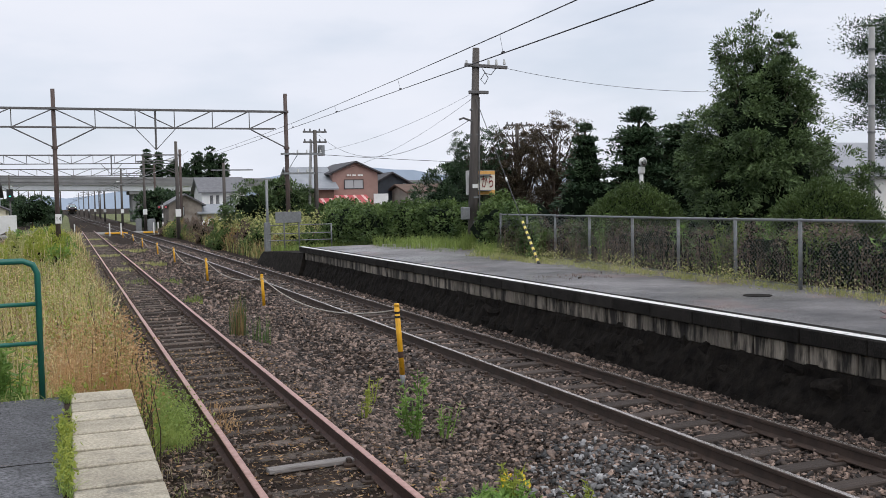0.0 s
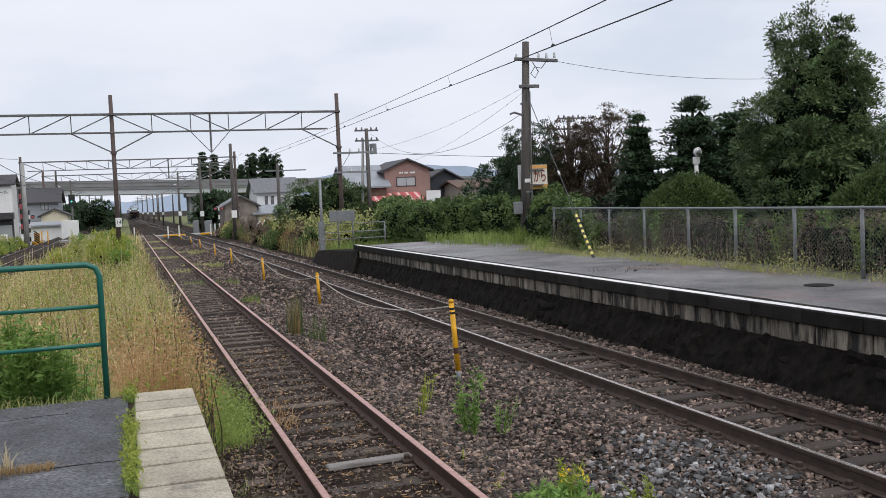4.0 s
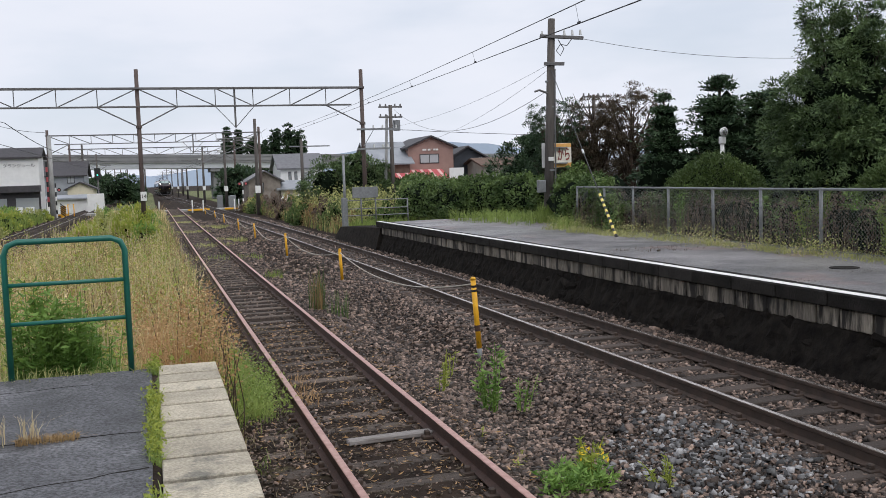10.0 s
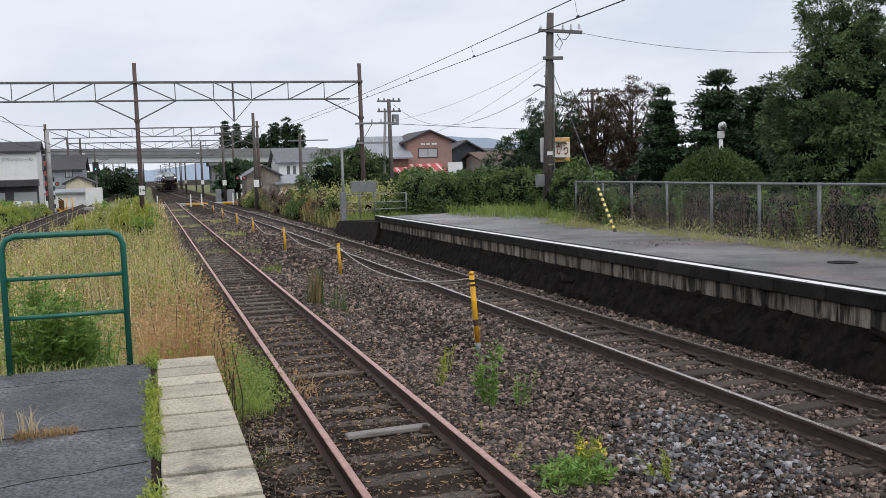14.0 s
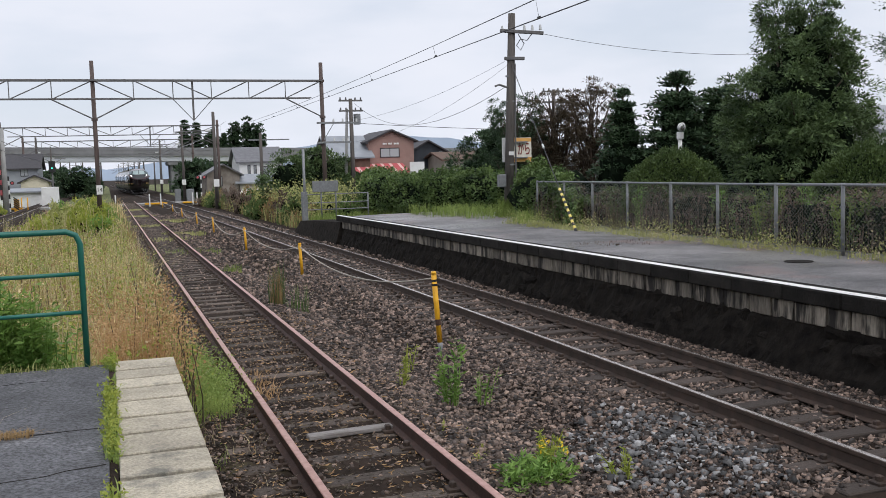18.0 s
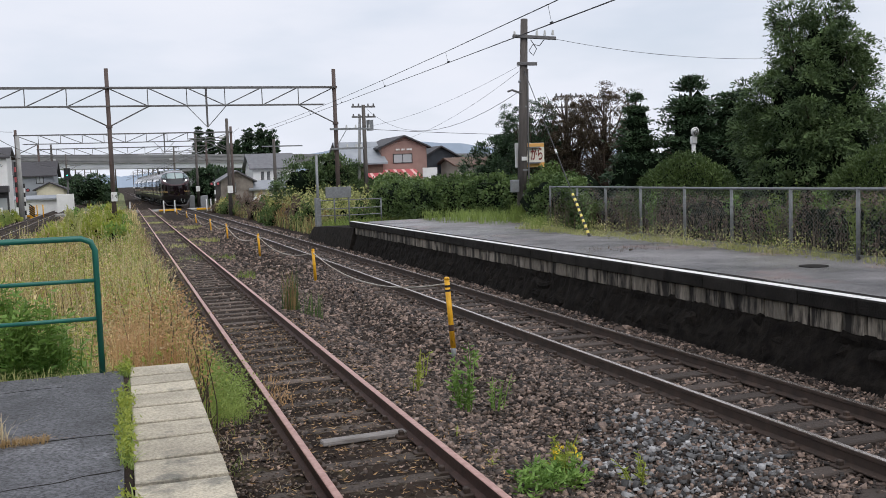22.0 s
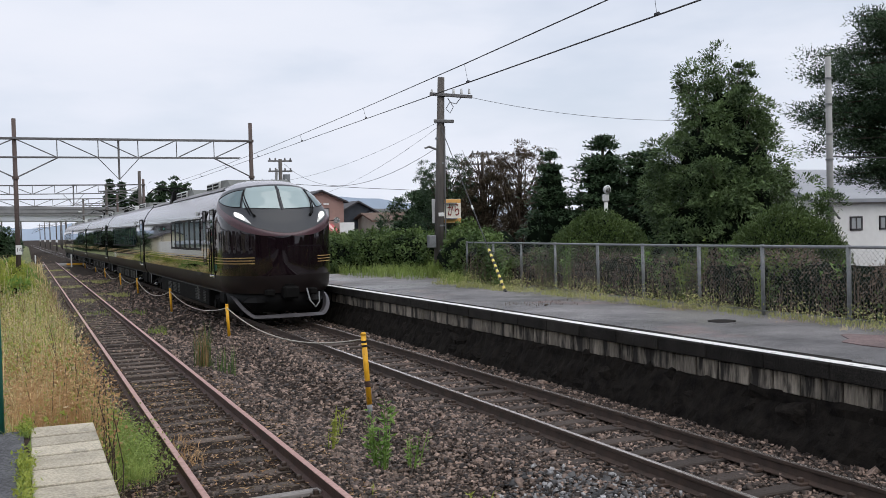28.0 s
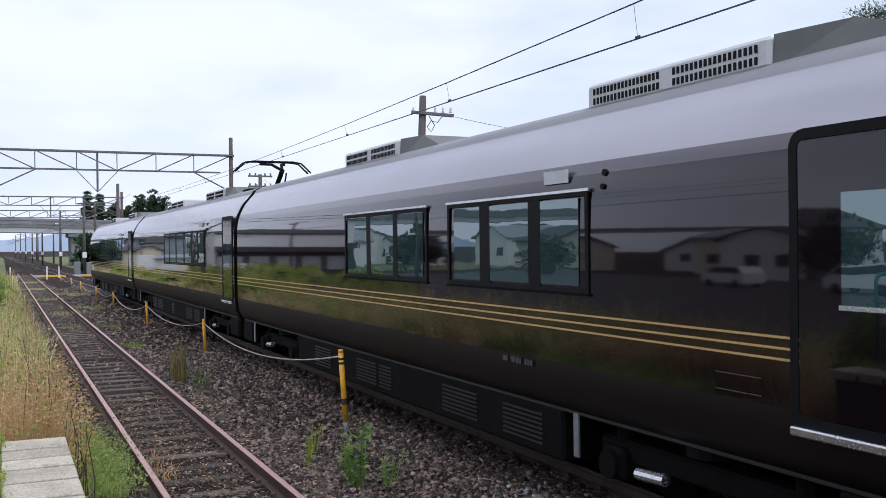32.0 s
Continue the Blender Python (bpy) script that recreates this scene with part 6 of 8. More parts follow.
leafy_weed("creeping_weed", (3.42, 7.12, -0.30), 0.3, 0.16, 8, M["leaf_yellow"], "yellowing leaves on a low weed", 0.08, 16)
x, y = 3.36 + rng.normal(0, 0.08, 5), 7.1 + rng.normal(0, 0.08, 5)
seed_heads("yellow_flowers", x, y, np.full(5, 0.0), 0.035, M["flower"], "a few yellow leaves on a weed", 4, 0.02)
for bx, by in ((3.0, 7.6), (3.75, 7.9), (4.05, 7.0), (2.95, 25.0), (3.0, 8.6)):
    leafy_weed("green_weed", (bx, by, -0.32), 0.22, 0.22, 7, M["leaf_yellow"], "small weed in the stones", 0.06, 12)


def tuft(base, h, r, n, leaf, label, w=0.01, lean=0.2):
    a, q = rng.uniform(0, 6.283, n), r * rng.uniform(0, 1, n) ** 0.5
    return blades("grass_tuft", base[0] + np.cos(a) * q, base[1] + np.sin(a) * q, np.full(n, base[2]), np.full(n, h), w, leaf, label, lean)


tuft((2.97, 18.3, -0.3), 0.85, 0.16, 60, M["leaf_vine"], "upright dark reed tuft between the tracks", 0.012, 0.1)
tuft((2.97, 18.3, -0.3), 0.8, 0.14, 60, M["grass_brown"], "upright dark reed tuft between the tracks", 0.014, 0.08)
tuft((3.25, 17.6, -0.3), 0.5, 0.2, 50, M["leaf_vine"], "dry grass tuft between the tracks", 0.012)
tuft((2.95, 25.2, -0.3), 0.3, 0.25, 140, M["grass_green"], "green grass tuft between the tracks", 0.014)
for cx, cy, n in ((2.6, 33, 200), (2.2, 40, 260), (3.1, 44, 240), (2.0, 52, 400), (3.4, 58, 240), (1.9, 66, 500), (2.0, 80, 600)):
    tuft((cx, cy, -0.26), 0.17, 1.0, n, M["grass_green" if cy < 36 else "grass_olive"], "grass growing in the old track", 0.03)
x, y = patch(4500, 0.5, 1.32, 9.9, 14.5, lambda x, y: (nz(x, y, 1.1, 2) > -0.2) & (x < 1.0 + 0.3 * np.clip((12 - y) / 3, 0, 1)))
blades("grass", x, y, np.full(len(x), -0.35), np.full(len(x), 0.34) * np.clip((1.6 - x) / 0.7, 0.4, 1), 0.010, M["grass_bright"], "soft green grass below the platform edge", lean=0.4, bend=0.6)
x, y = patch(11000, 0.46, 1.42, 10.1, 14.6, lambda x, y: (nz(x, y, 1.4, 12) > -0.25) & (x < 0.8 + 0.6 * np.clip((14.6 - y) / 2, 0, 1)))
blades("grass", x, y, np.full(len(x), -0.36), 0.34 * np.clip((1.55 - x) / 0.6, 0.4, 1), 0.009, M["grass_bright"], "tufty bright green grass beside the platform edge", lean=0.35, bend=0.6)
x, y = patch(1000, 0.5, 1.4, 10.2, 14.6, lambda x, y: (nz(x, y, 1.4, 12) > -0.2) & (x < 0.8 + 0.6 * np.clip((14.6 - y) / 2, 0, 1)))
seed_heads("weed_leaves", x, y, -0.36 + rng.uniform(0.1, 0.38, len(x)) * np.clip((1.6 - x) / 0.6, 0.5, 1), 0.045, M["grass_bright"], "soft leafy green growth beside the platform edge", 12, 0.05)
x, y = patch(700, 0.48, 1.2, 5.0, 9.5, lambda x, y: nz(x, y, 1.1, 5) > 0.12)
blades("grass", x, y, np.full(len(x), -0.35), np.full(len(x), 0.25), 0.008, M["grass_bright"], "soft green grass below the platform edge", lean=0.45, bend=0.8)
x, y = patch(1200, 0.55, 1.45, 4.5, 9, lambda x, y: nz(x, y, 1.3, 6) > 0.05)
blades("grass", x, y, np.full(len(x), -0.33), np.full(len(x), 0.2), 0.008, M["straw"], "dry straw beside the track", lean=0.9)
x, y = patch(170, 1.42, 1.7, 10.4, 12.0)
blades("grass", x, y, np.full(len(x), -0.2), np.full(len(x), 0.14), 0.008, M["grass_red"], "dead straw on the sleepers", lean=1.4)
# dead stalks and leaf litter over the old track
x, y = patch(5200, 0.85, 3.1, 5.6, 17)
c = np.stack([x, y, ground_many(x, y) + rng.uniform(0.015, 0.05, len(x))], 1)
flat = rng.normal(0, 1, (len(x), 3)) * np.array((1, 1, 0.06))
for lab, leaf, k0, k1 in (("brown leaf litter on the old track", "leaf_brown", 0, 3300), ("straw litter on the old track", "grass_red", 3300, 5200)):
    tagged(new("leaf_litter", quads("leaf_litter", leaf_quads(c[k0:k1], 0.065, flat[k0:k1] * 2, 0.15, 0.22), 4, M[leaf])), lab, "leaf litter", kind="stuff")
# weeds in the seam of the near platform
x, y = patch(300, -0.095, -0.03, 4.3, 8.3, lambda x, y: nz(x, y, 2.3, 1) > 0.02)
seed_heads("seam_weeds", x, y, NP - 0.02 + rng.uniform(0, 0.04, len(x)), 0.03, M["leaf_yellow"], "yellow-green weeds in the joint of the platform", 12, 0.022)
x, y = patch(1100, -0.10, -0.03, 4.3, 8.3, lambda x, y: nz(x, y, 2.3, 1) > -0.08)
blades("grass", x, y, np.full(len(x), NP - 0.03), np.full(len(x), 0.075), 0.008, M["grass_bright"], "short grass in the joint of the platform", lean=0.7)
x, y = patch(420, -2.2, -0.05, 8.02, 8.4)
blades("grass", x, y, np.full(len(x), NP - 0.06), np.full(len(x), 0.11), 0.007, M["grass_olive"], "dry grass along the platform end", lean=1.1)
x, y = patch(300, -0.85, -0.5, 5.98, 6.1)
blades("grass", x, y, np.full(len(x), NP), np.full(len(x), 0.042), 0.006, M["grass_brown"], "dead brown grass in a crack of the asphalt", lean=1.2)
tuft((-1.0, 6.05, NP), 0.16, 0.1, 60, M["straw"], "pale dry tuft in the asphalt", 0.005, 0.5)
tuft((-0.78, 6.1, NP), 0.15, 0.06, 40, M["straw"], "pale dry tuft in the asphalt", 0.005, 0.5)

# ---- far side: bank, fence growth, trees ----
x, y = patch(9000, 9.3, 10.75, 4, 24, lambda x, y: (x > 10.32 - 0.25 * np.clip((y - 14) / 8, 0, 1) + 0.5 * nz(x, y, 0.9, 3)) & (nz(x, y, 2.2, 7) > -0.25))
blades("grass", x, y, np.full(len(x), FP + 0.02), np.full(len(x), 0.10), 0.010, M["grass_olive"], "yellowing grass along the fence", lean=0.8)
x, y = patch(1300, 10.1, 10.75, 4, 24, lambda x, y: nz(x, y, 1.6, 4) > -0.1)
seed_heads("weed_leaves", x, y, FP + rng.uniform(0.02, 0.14, len(x)), 0.04, M["grass_olive"], "yellow-green weeds along the fence", 10, 0.06)
x, y = patch(260, 10.0, 10.5, 4, 20, lambda x, y: nz(x, y, 1.1, 14) > 0.0)
seed_heads("weed_leaves", x, y, FP + rng.uniform(0.02, 0.08, len(x)), 0.04, M["straw"], "dry straw-coloured weeds along the fence", 9, 0.06)
x, y = patch(6000, 9.0, 13.0, 23, 32.3, lambda x, y: (x > 10.6 + 0.9 * nz(x, y, 0.7, 3) - 0.8 * (y > 28)) & (nz(x, y, 0.8, 11) > -0.05))
blades("grass", x, y, np.full(len(x), FP + 0.02), np.full(len(x), 0.33), 0.014, M["grass_green"], "long green grass behind the platform", lean=0.5, bend=0.8)
x, y = patch(1500, 10.2, 12.6, 24.5, 33.0, lambda x, y: nz(x, y, 1.1, 21) > 0.08)
blades("grass", x, y, np.full(len(x), FP + 0.02), np.full(len(x), 0.36), 0.012, M["grass_bright"], "bright fresh grass behind the platform", lean=0.5, bend=0.8)
tuft((11.9, 27.6, FP), 0.5, 0.4, 420, M["grass_green"], "tall green grass round the pole", 0.018)
x, y = patch(3000, 8.2, 12, 32.5, 43, lambda x, y: nz(x, y, 0.7, 2) > -0.15)
blades("grass", x, y, np.full(len(x), 0.2), np.full(len(x), 0.4), 0.022, M["grass_green"], "rough grass at the end of the platform", lean=0.35)
x, y = patch(260, 8.3, 9.9, 15.4, 16.5, lambda x, y: nz(x, y, 1.5, 8) > -0.1)
blades("grass", x, y, np.full(len(x), FP + 0.01), np.full(len(x), 0.06), 0.008, M["scrub"], "dry grass across the broken platform surface", lean=1.1)
x, y = patch(700, 9.3, 10.6, 6.6, 9.6, lambda x, y: nz(x, y, 1.5, 8) > 0.1)
blades("grass", x, y, np.full(len(x), FP + 0.02), np.full(len(x), 0.07), 0.008, M["straw"], "dry grass in the broken platform surface", lean=1.0)

hedge("vine_hedge", [(12.3, 24.0, 0.8, 2.05), (12.75, 26.5, 0.8, 2.25), (13.2, 28.5, 0.8, 2.15), (13.1, 31, 0.8, 2.15), (12.7, 34, 0.7, 2.2), (12.4, 37, 0.6, 2.15), (12.3, 41, 0.5, 2.1), (12.2, 46, 0.3, 2.0)], 46000, 0.115, M["leaf_vine"], "thick hedge of climbing vines behind the platform", 0.8, 0.6)
hedge("vine_hedge", [(11.35, 21.2, 0.8, 1.15), (11.6, 22.8, 0.8, 1.7), (11.85, 24.6, 0.8, 2.0), (12.1, 26.8, 0.8, 2.1)], 12000, 0.10, M["leaf_vine"], "vines climbing over the end of the wire fence", 0.5, 0.6)
hedge("scrub", [(11.6, 3.5, 0.7, 1.75), (11.6, 9, 0.7, 1.6), (11.7, 14, 0.7, 1.65), (11.9, 19, 0.7, 1.6), (12.2, 24, 0.7, 1.6)], 42000, 0.052, M["scrub"], "dull brown scrub behind the fence", 0.6, 0.5, "shrubs")
hedge("scrub_vines", [(11.5, 3.5, 0.7, 1.6), (11.5, 9, 0.7, 1.3), (11.6, 14, 0.7, 1.55), (11.8, 19, 0.7, 1.3), (12.1, 24, 0.7, 1.7)], 14000, 0.065, M["leaf_vine"], "green vines through the scrub behind the fence", 0.55, 0.9, "shrubs")
for k in range(15):
    yy = 4 + k * 1.35 + rng.uniform(-0.4, 0.4)
    leafy_weed("fence_weed", (11.25 + rng.uniform(0, 0.35), yy, FP), rng.uniform(0.6, 1.35), 0.4, 10, M["leaf_bright" if k % 2 else "leaf_vine"], "green weed growing behind the wire fence", 0.12, 20)
for yy, hh in ((6.9, 1.25), (7.5, 1.05), (8.2, 1.3), (9.3, 0.9), (12.2, 1.0), (14.2, 1.2)):
    leafy_weed("goldenrod", (11.1 + rng.uniform(0, 0.25), yy, FP), hh, 0.4, 16, M["grass_green"], "tall yellow-green goldenrod behind the wire fence", 0.085, 34)
x, y = patch(2600, 10.95, 11.6, 4, 24)
blades("grass", x, y, np.full(len(x), FP), 0.75 + 0.3 * nz(x, y, 0.8, 4), 0.007, M["scrub"], "brown dead stalks behind the fence", lean=0.25)

def tufts(n, z0, z1, r_at, size):
    """Small lobes over the skin of a crown; r_at gives the crown's radius at a height."""
    out = []
    for k in range(n):
        z, a = rng.uniform(z0, z1), rng.uniform(0, 6.283)
        r = r_at(z) * rng.uniform(0.72, 1.0)
        q = size * rng.uniform(0.7, 1.3)
        out.append(((r * math.cos(a), r * math.sin(a), z), (q, q, q * 1.25)))
    return out


crown_r = lambda z: float(np.interp(z, [0.5, 2.0, 3.8, 5.0, 5.8, 6.3], [1.6, 2.0, 1.75, 1.05, 0.45, 0.12]))
broad_tree("broadleaf_tree", (16.4, 19.5, 0.2), 6.4, [((0, 0, 2.0), (1.8, 1.8, 1.8)), ((0, 0, 3.5), (1.5, 1.5, 1.6)), ((0.0, -0.1, 4.6), (0.85, 0.85, 1.15)), ((-0.1, 0.0, 6.0), (0.22, 0.22, 0.5)), ((2.2, -1.0, 2.2), (0.6, 0.6, 0.5))] + tufts(34, 1.0, 5.7, crown_r, 0.36), 760, 90, 0.105, M["leaf_tree"], "large dark green broadleaf tree behind the fence", narrow=0.34, droop=0.55, clump_r=0.22)
mound("round_bush", (12.55, 19.3, 1.2), (1.28, 1.2, 1.42), 17000, 0.062, M["leaf_bush"], "clipped round green bush behind the fence", rough=0.12)
mound("round_bush", (14.2, 14.95, 1.2), (1.28, 1.15, 1.36), 19000, 0.055, M["leaf_bush"], "clipped round green bush behind the fence", rough=0.12)


for ex, ey, eh, er, tiers, pw in ((16.6, 25.3, 5.1, 1.95, 24, 0.72), (17.7, 25.0, 4.6, 1.6, 22, 0.75), (18.7, 25.6, 4.7, 1.5, 22, 0.75), (15.1, 26.0, 4.6, 1.4, 24, 0.9)):
    conifer("evergreen_tree", (ex, ey, 0.15), eh, er, M["leaf_dark"], "dark green evergreen tree with tiers of ragged sprays", tiers, 15, 0.15, pw, 0.22, 0.04)
for bx, by, bh, br_ in ((16.7, 31.0, 5.2, 1.15), (15.7, 32.0, 5.1, 1.05), (14.7, 33.0, 4.95, 1.05)):
    brown = bx > 15.0
    lobes = [((0, 0, bh * 0.76), (br_, br_, bh * 0.2)), ((0.3, 0, bh * 0.55), (br_ * 1.05, br_ * 1.05, bh * 0.22)), ((-0.5, 0.1, bh * 0.42), (br_ * 0.7, br_ * 0.7, bh * 0.18))]
    broad_tree("brown_tree", (bx, by, 0.15), bh, lobes + tufts(18, bh * 0.45, bh * 0.93, lambda z: br_ * 1.0, br_ * 0.25), 300 if brown else 360, 76, 0.095, M["leaf_brown" if brown else "leaf_dark"], "half-dead brown tree with bare twigs" if brown else "dark green tree with bare twigs at its top", narrow=0.28, droop=0.8, clump_r=0.15, cores=False)
    tw = Mb()
    for k in range(90):
        a, q = rng.uniform(0, 6.28), br_ * rng.uniform(0.2, 1.0)
        z = bh * rng.uniform(0.3, 0.92)
        p0 = Vector((bx + math.cos(a) * q * 0.25, by + math.sin(a) * q * 0.25, z - 0.3))
        p1 = Vector((bx + math.cos(a) * q * 0.8, by + math.sin(a) * q * 0.8, z + rng.uniform(-0.1, 0.2)))
        tw.tube([p0, p1, p1 + Vector((math.cos(a) * 0.2, math.sin(a) * 0.2, rng.uniform(0.1, 0.5)))], [0.022, 0.012, 0.004], 4, caps=False)
    thing("bare_twigs", tw, M["twig"], "bare dead twigs in the crown of a tree", "twigs", kind="stuff")
    for k in range(3):
        a = 2.1 * k + bx
        thing("dead_stem", Mb().tube([(bx + 0.1 * math.cos(a), by + 0.1 * math.sin(a), 0.1), (bx + 0.45 * math.cos(a), by + 0.45 * math.sin(a), bh * 0.45), (bx + 0.7 * math.cos(a), by + 0.7 * math.sin(a), bh * 0.8)], [0.07, 0.05, 0.02], 6), M["twig"], "bare dark stem of a half-dead tree", "tree stem")
broad_tree("evergreen_tree", (15.2, 37.0, 0.0), 4.2, [((0, 0, 2.2), (1.6, 1.6, 1.6)), ((-0.9, 0.2, 1.6), (1.2, 1.2, 1.2)), ((0.8, -0.2, 3.1), (1.0, 1.0, 1.0))], 280, 60, 0.14, M["leaf_dark"], "dark evergreen tree behind the hedge", clump_r=0.28)
def spreading_pine(base, levels):
    """A pine with level branches that carry flat pads of needles: levels are (height, reach)."""
    t = thing("pine_tree", label="large dark pine with spreading level branches", category="tree", at=Matrix.Translation(base))
    top = levels[-1][0]
    part("trunk", Mb().tube([(0, 0, -0.2), (0.1, 0.05, top * 0.5), (0, 0, top + 0.2)], [0.32, 0.22, 0.05], 10), M["bark"], t, smooth=True)
    br, pts = Mb(), []
    for z, reach in levels:
        n = 15
        for k in range(n):
            a = 6.283 * (k + rng.uniform(-0.4, 0.4)) / n + z
            L = reach * rng.uniform(0.72, 1.04)
            d = np.array((math.cos(a), math.sin(a), rng.normal(0.03, 0.09)))
            side = np.array((-d[1], d[0], 0))
            o = np.array((0, 0, z + rng.normal(0, 0.42)))
            br.tube([tuple(o), tuple(o + d * L * 0.55 + np.array((0, 0, 0.08))), tuple(o + d * L * 0.96)], [0.06, 0.035, 0.01], 5, caps=False)
            for j in range(int(4 + L * 2.0)):      # pads along the branch
                s = rng.uniform(0.28, 1.0)
                c = o + d * L * s + side * rng.normal(0, 0.16 + 0.1 * L * (1 - abs(s - 0.6)))
                m = 120
                q = rng.normal(0, 1, (m, 3)).clip(-1.7, 1.7) * np.array((0.27, 0.27, 0.16))
                pts.append(leaf_quads(c + q, 0.115, q * 2 + np.array((0, 0, 0.25)) + d * 0.3, 0.7, 0.3, 0.0))
    tagged(part("branch", br, M["bark"], t), kind="stuff")
    part("crown", quads("crown", np.concatenate(pts), 4, M["leaf_dark"]), None, t)


spreading_pine((25.6, 20.6, 0.2), [(3.3, 2.6), (3.8, 2.9), (4.3, 3.3), (4.8, 3.8), (5.3, 4.2), (5.8, 4.2), (6.4, 4.0), (7.0, 3.6), (7.6, 3.0), (8.2, 2.2)])
broad_tree("roadside_tree", (11.7, 59.0, -0.3), 4.4, [((-1.0, 0, 2.2), (1.5, 1.4, 1.6)), ((0.9, 0, 2.5), (1.7, 1.4, 1.7)), ((2.4, 0.3, 1.6), (1.0, 1.0, 1.3))], 260, 64, 0.18, M["leaf_tree"], "bushy dark green tree beside the line", clump_r=0.36)


thing("grass_bank", Mb().box((13.21, -60, -0.5), (70, 44, 0.2)), M["soil"], "raised earth bank behind the platform", "ground", kind="structure")
# unseen woods behind the viewer, added to darken what the train's nose mirrors
for k in range(15):
    mound("belt_tree", (rng.uniform(15, 20), 1 - k * 3.2, -0.2), (rng.uniform(2.2, 3.0), rng.uniform(2.2, 3.2), rng.uniform(8.0, 12.0)), 600, 0.55, M["leaf_tree" if k % 3 else "leaf_dark"], "unseen tree added along the line to darken the nose's reflection", "tree")
for k in range(10):
    mound("belt_tree", (rng.uniform(-24, -19), -2 - k * 4.6, -0.2), (rng.uniform(2.2, 3.0), rng.uniform(2.6, 3.4), rng.uniform(6.0, 9.0)), 600, 0.55, M["leaf_dark" if k % 3 else "leaf_tree"], "unseen tree added beside the station to darken the nose's reflection", "tree")
for k in range(16):
    mound("wood_tree", (-44 + k * 5.6, -56 - 6 * (k % 2) + rng.uniform(-2, 2), -0.2), (rng.uniform(3.6, 4.8), rng.uniform(3.4, 4.4), rng.uniform(12, 17)), 700, 0.8, M["leaf_dark"], "unseen tall tree added across the line to darken the nose's reflection", "tree")
# ---- wires and line-side gear ----
def cable(name, a, b, drop, r, label, n=16, mat_=None):
    return thing(name, Mb().tube(sag(a, b, drop, n), r, 5), mat_ or M["wire"], label, "cable")


def overhead_line():
    """Messenger and contact wire over the main track with droppers; they bend at the supports."""
    o = thing("overhead_line", label="messenger and contact wire over the main track", category="overhead wire")
    sup = [-60, -15, 50, 80, 110, 145, 190, 235, 280, 330, 400]
    for y0, y1 in zip(sup, sup[1:]):
        n = 14
        hi = [(t2(y0 + (y1 - y0) * i / n) - 0.05, y0 + (y1 - y0) * i / n, (4.78 + 0.35 * (2 * i / n - 1) ** 2) if y0 >= 50 else 4.60 + 0.00043 * (y0 + (y1 - y0) * i / n - 33) ** 2) for i in range(n + 1)]
        lo = [(t2(p[1]), p[1], 4.5) for p in hi]
        part("messenger_wire", Mb().tube(hi, [0.0085 if q[1] < 16 else 0.006 if q[1] < 55 else 0.012 for q in hi], 5), M["wire"], o)
        part("contact_wire", Mb().tube(lo, [0.0095 if q[1] < 16 else 0.0065 if q[1] < 55 else 0.013 for q in lo], 5), M["wire"], o)
        for i in range(1, n, 1 if y0 < 50 else 3):
            part("dropper", Mb().tube([lo[i], hi[i]], 0.003, 4).tube([(lo[i][0], lo[i][1] - 0.03, lo[i][2] + 0.015), (lo[i][0], lo[i][1] + 0.03, lo[i][2] + 0.015)], 0.02, 5), M["wire"], o)


overhead_line()


def bracket_mast(x, y, top, to_x, label, plate=False):
    m = thing("catenary_mast", label=label, category="mast", group="masts along the line")
    part("pole", Mb().tube([(x, y, -0.4), (x, y, top)], [0.17, 0.12], 8), M["pole_conc"], m, smooth=True)
    if to_x is not None:
        part("bracket_arm", Mb().tube([(x, y, 6.1), (to_x, y, 6.0)], 0.05, 6), M["steel_grey"], m)
        part("bracket_strut", Mb().tube([(x, y, 5.0), (x + (to_x - x) * 0.75, y, 6.0)], 0.04, 6), M["steel_grey"], m)
        part("steady_arm", Mb().tube([(x + (to_x - x) * 0.3, y, 5.4), (to_x, y, 4.6)], 0.03, 5), M["galv"], m)
        part("bracket_insulator", Mb().tube([(x + (to_x - x) * 0.08, y, 6.08), (x + (to_x - x) * 0.22, y, 6.06)], 0.1, 8), M["grille"], m)
    if plate:
        part("number_plate", Mb().box((x - 0.22, y - 0.22, 1.5), (x + 0.22, y - 0.2, 2.1), bev=0.02), M["white"], m)
    return m


for yy, tt in ((80, 7.6), (110, 7.9), (145, 7.9), (190, 8), (235, 8), (280, 8), (330, 8.2), (400, 8.4)):
    bracket_mast(t2(yy) + 2.9, yy, tt, t2(yy) - 0.2, "concrete mast with a bracket arm beside the main track", True)
for yy, tt in ((134, 8.1), (168, 8.0), (200, 8.0), (250, 8.2), (300, 8.2), (360, 8.4)):
    bracket_mast(T3 - 1.9, yy, tt, T3 + 0.3, "concrete mast with a bracket arm beside the far track", True)
for xx, yy, tt in ((-1.0, 190, 7.0), (-4.4, 200, 7.5), (8.2, 160, 6.6), (9.5, 210, 7), (7.8, 250, 7), (12.2, 80, 5.85), (9.0, 300, 8), (10.5, 350, 8)):
    bracket_mast(xx, yy, tt, None, "plain pole beside the line")
arm = thing("pole_crossarm", Mb().box((11.2, 79.95, 5.2), (14.6, 80.05, 5.3)), M["galv"], "steel cross-arm on a line-side pole", "cross-arm")

plate = thing("mast_number", Mb().box((-0.53, 49.80, 1.62), (-0.24, 49.82, 2.08), bev=0.02), M["white"], "white plate with a black number on the mast", "sign")


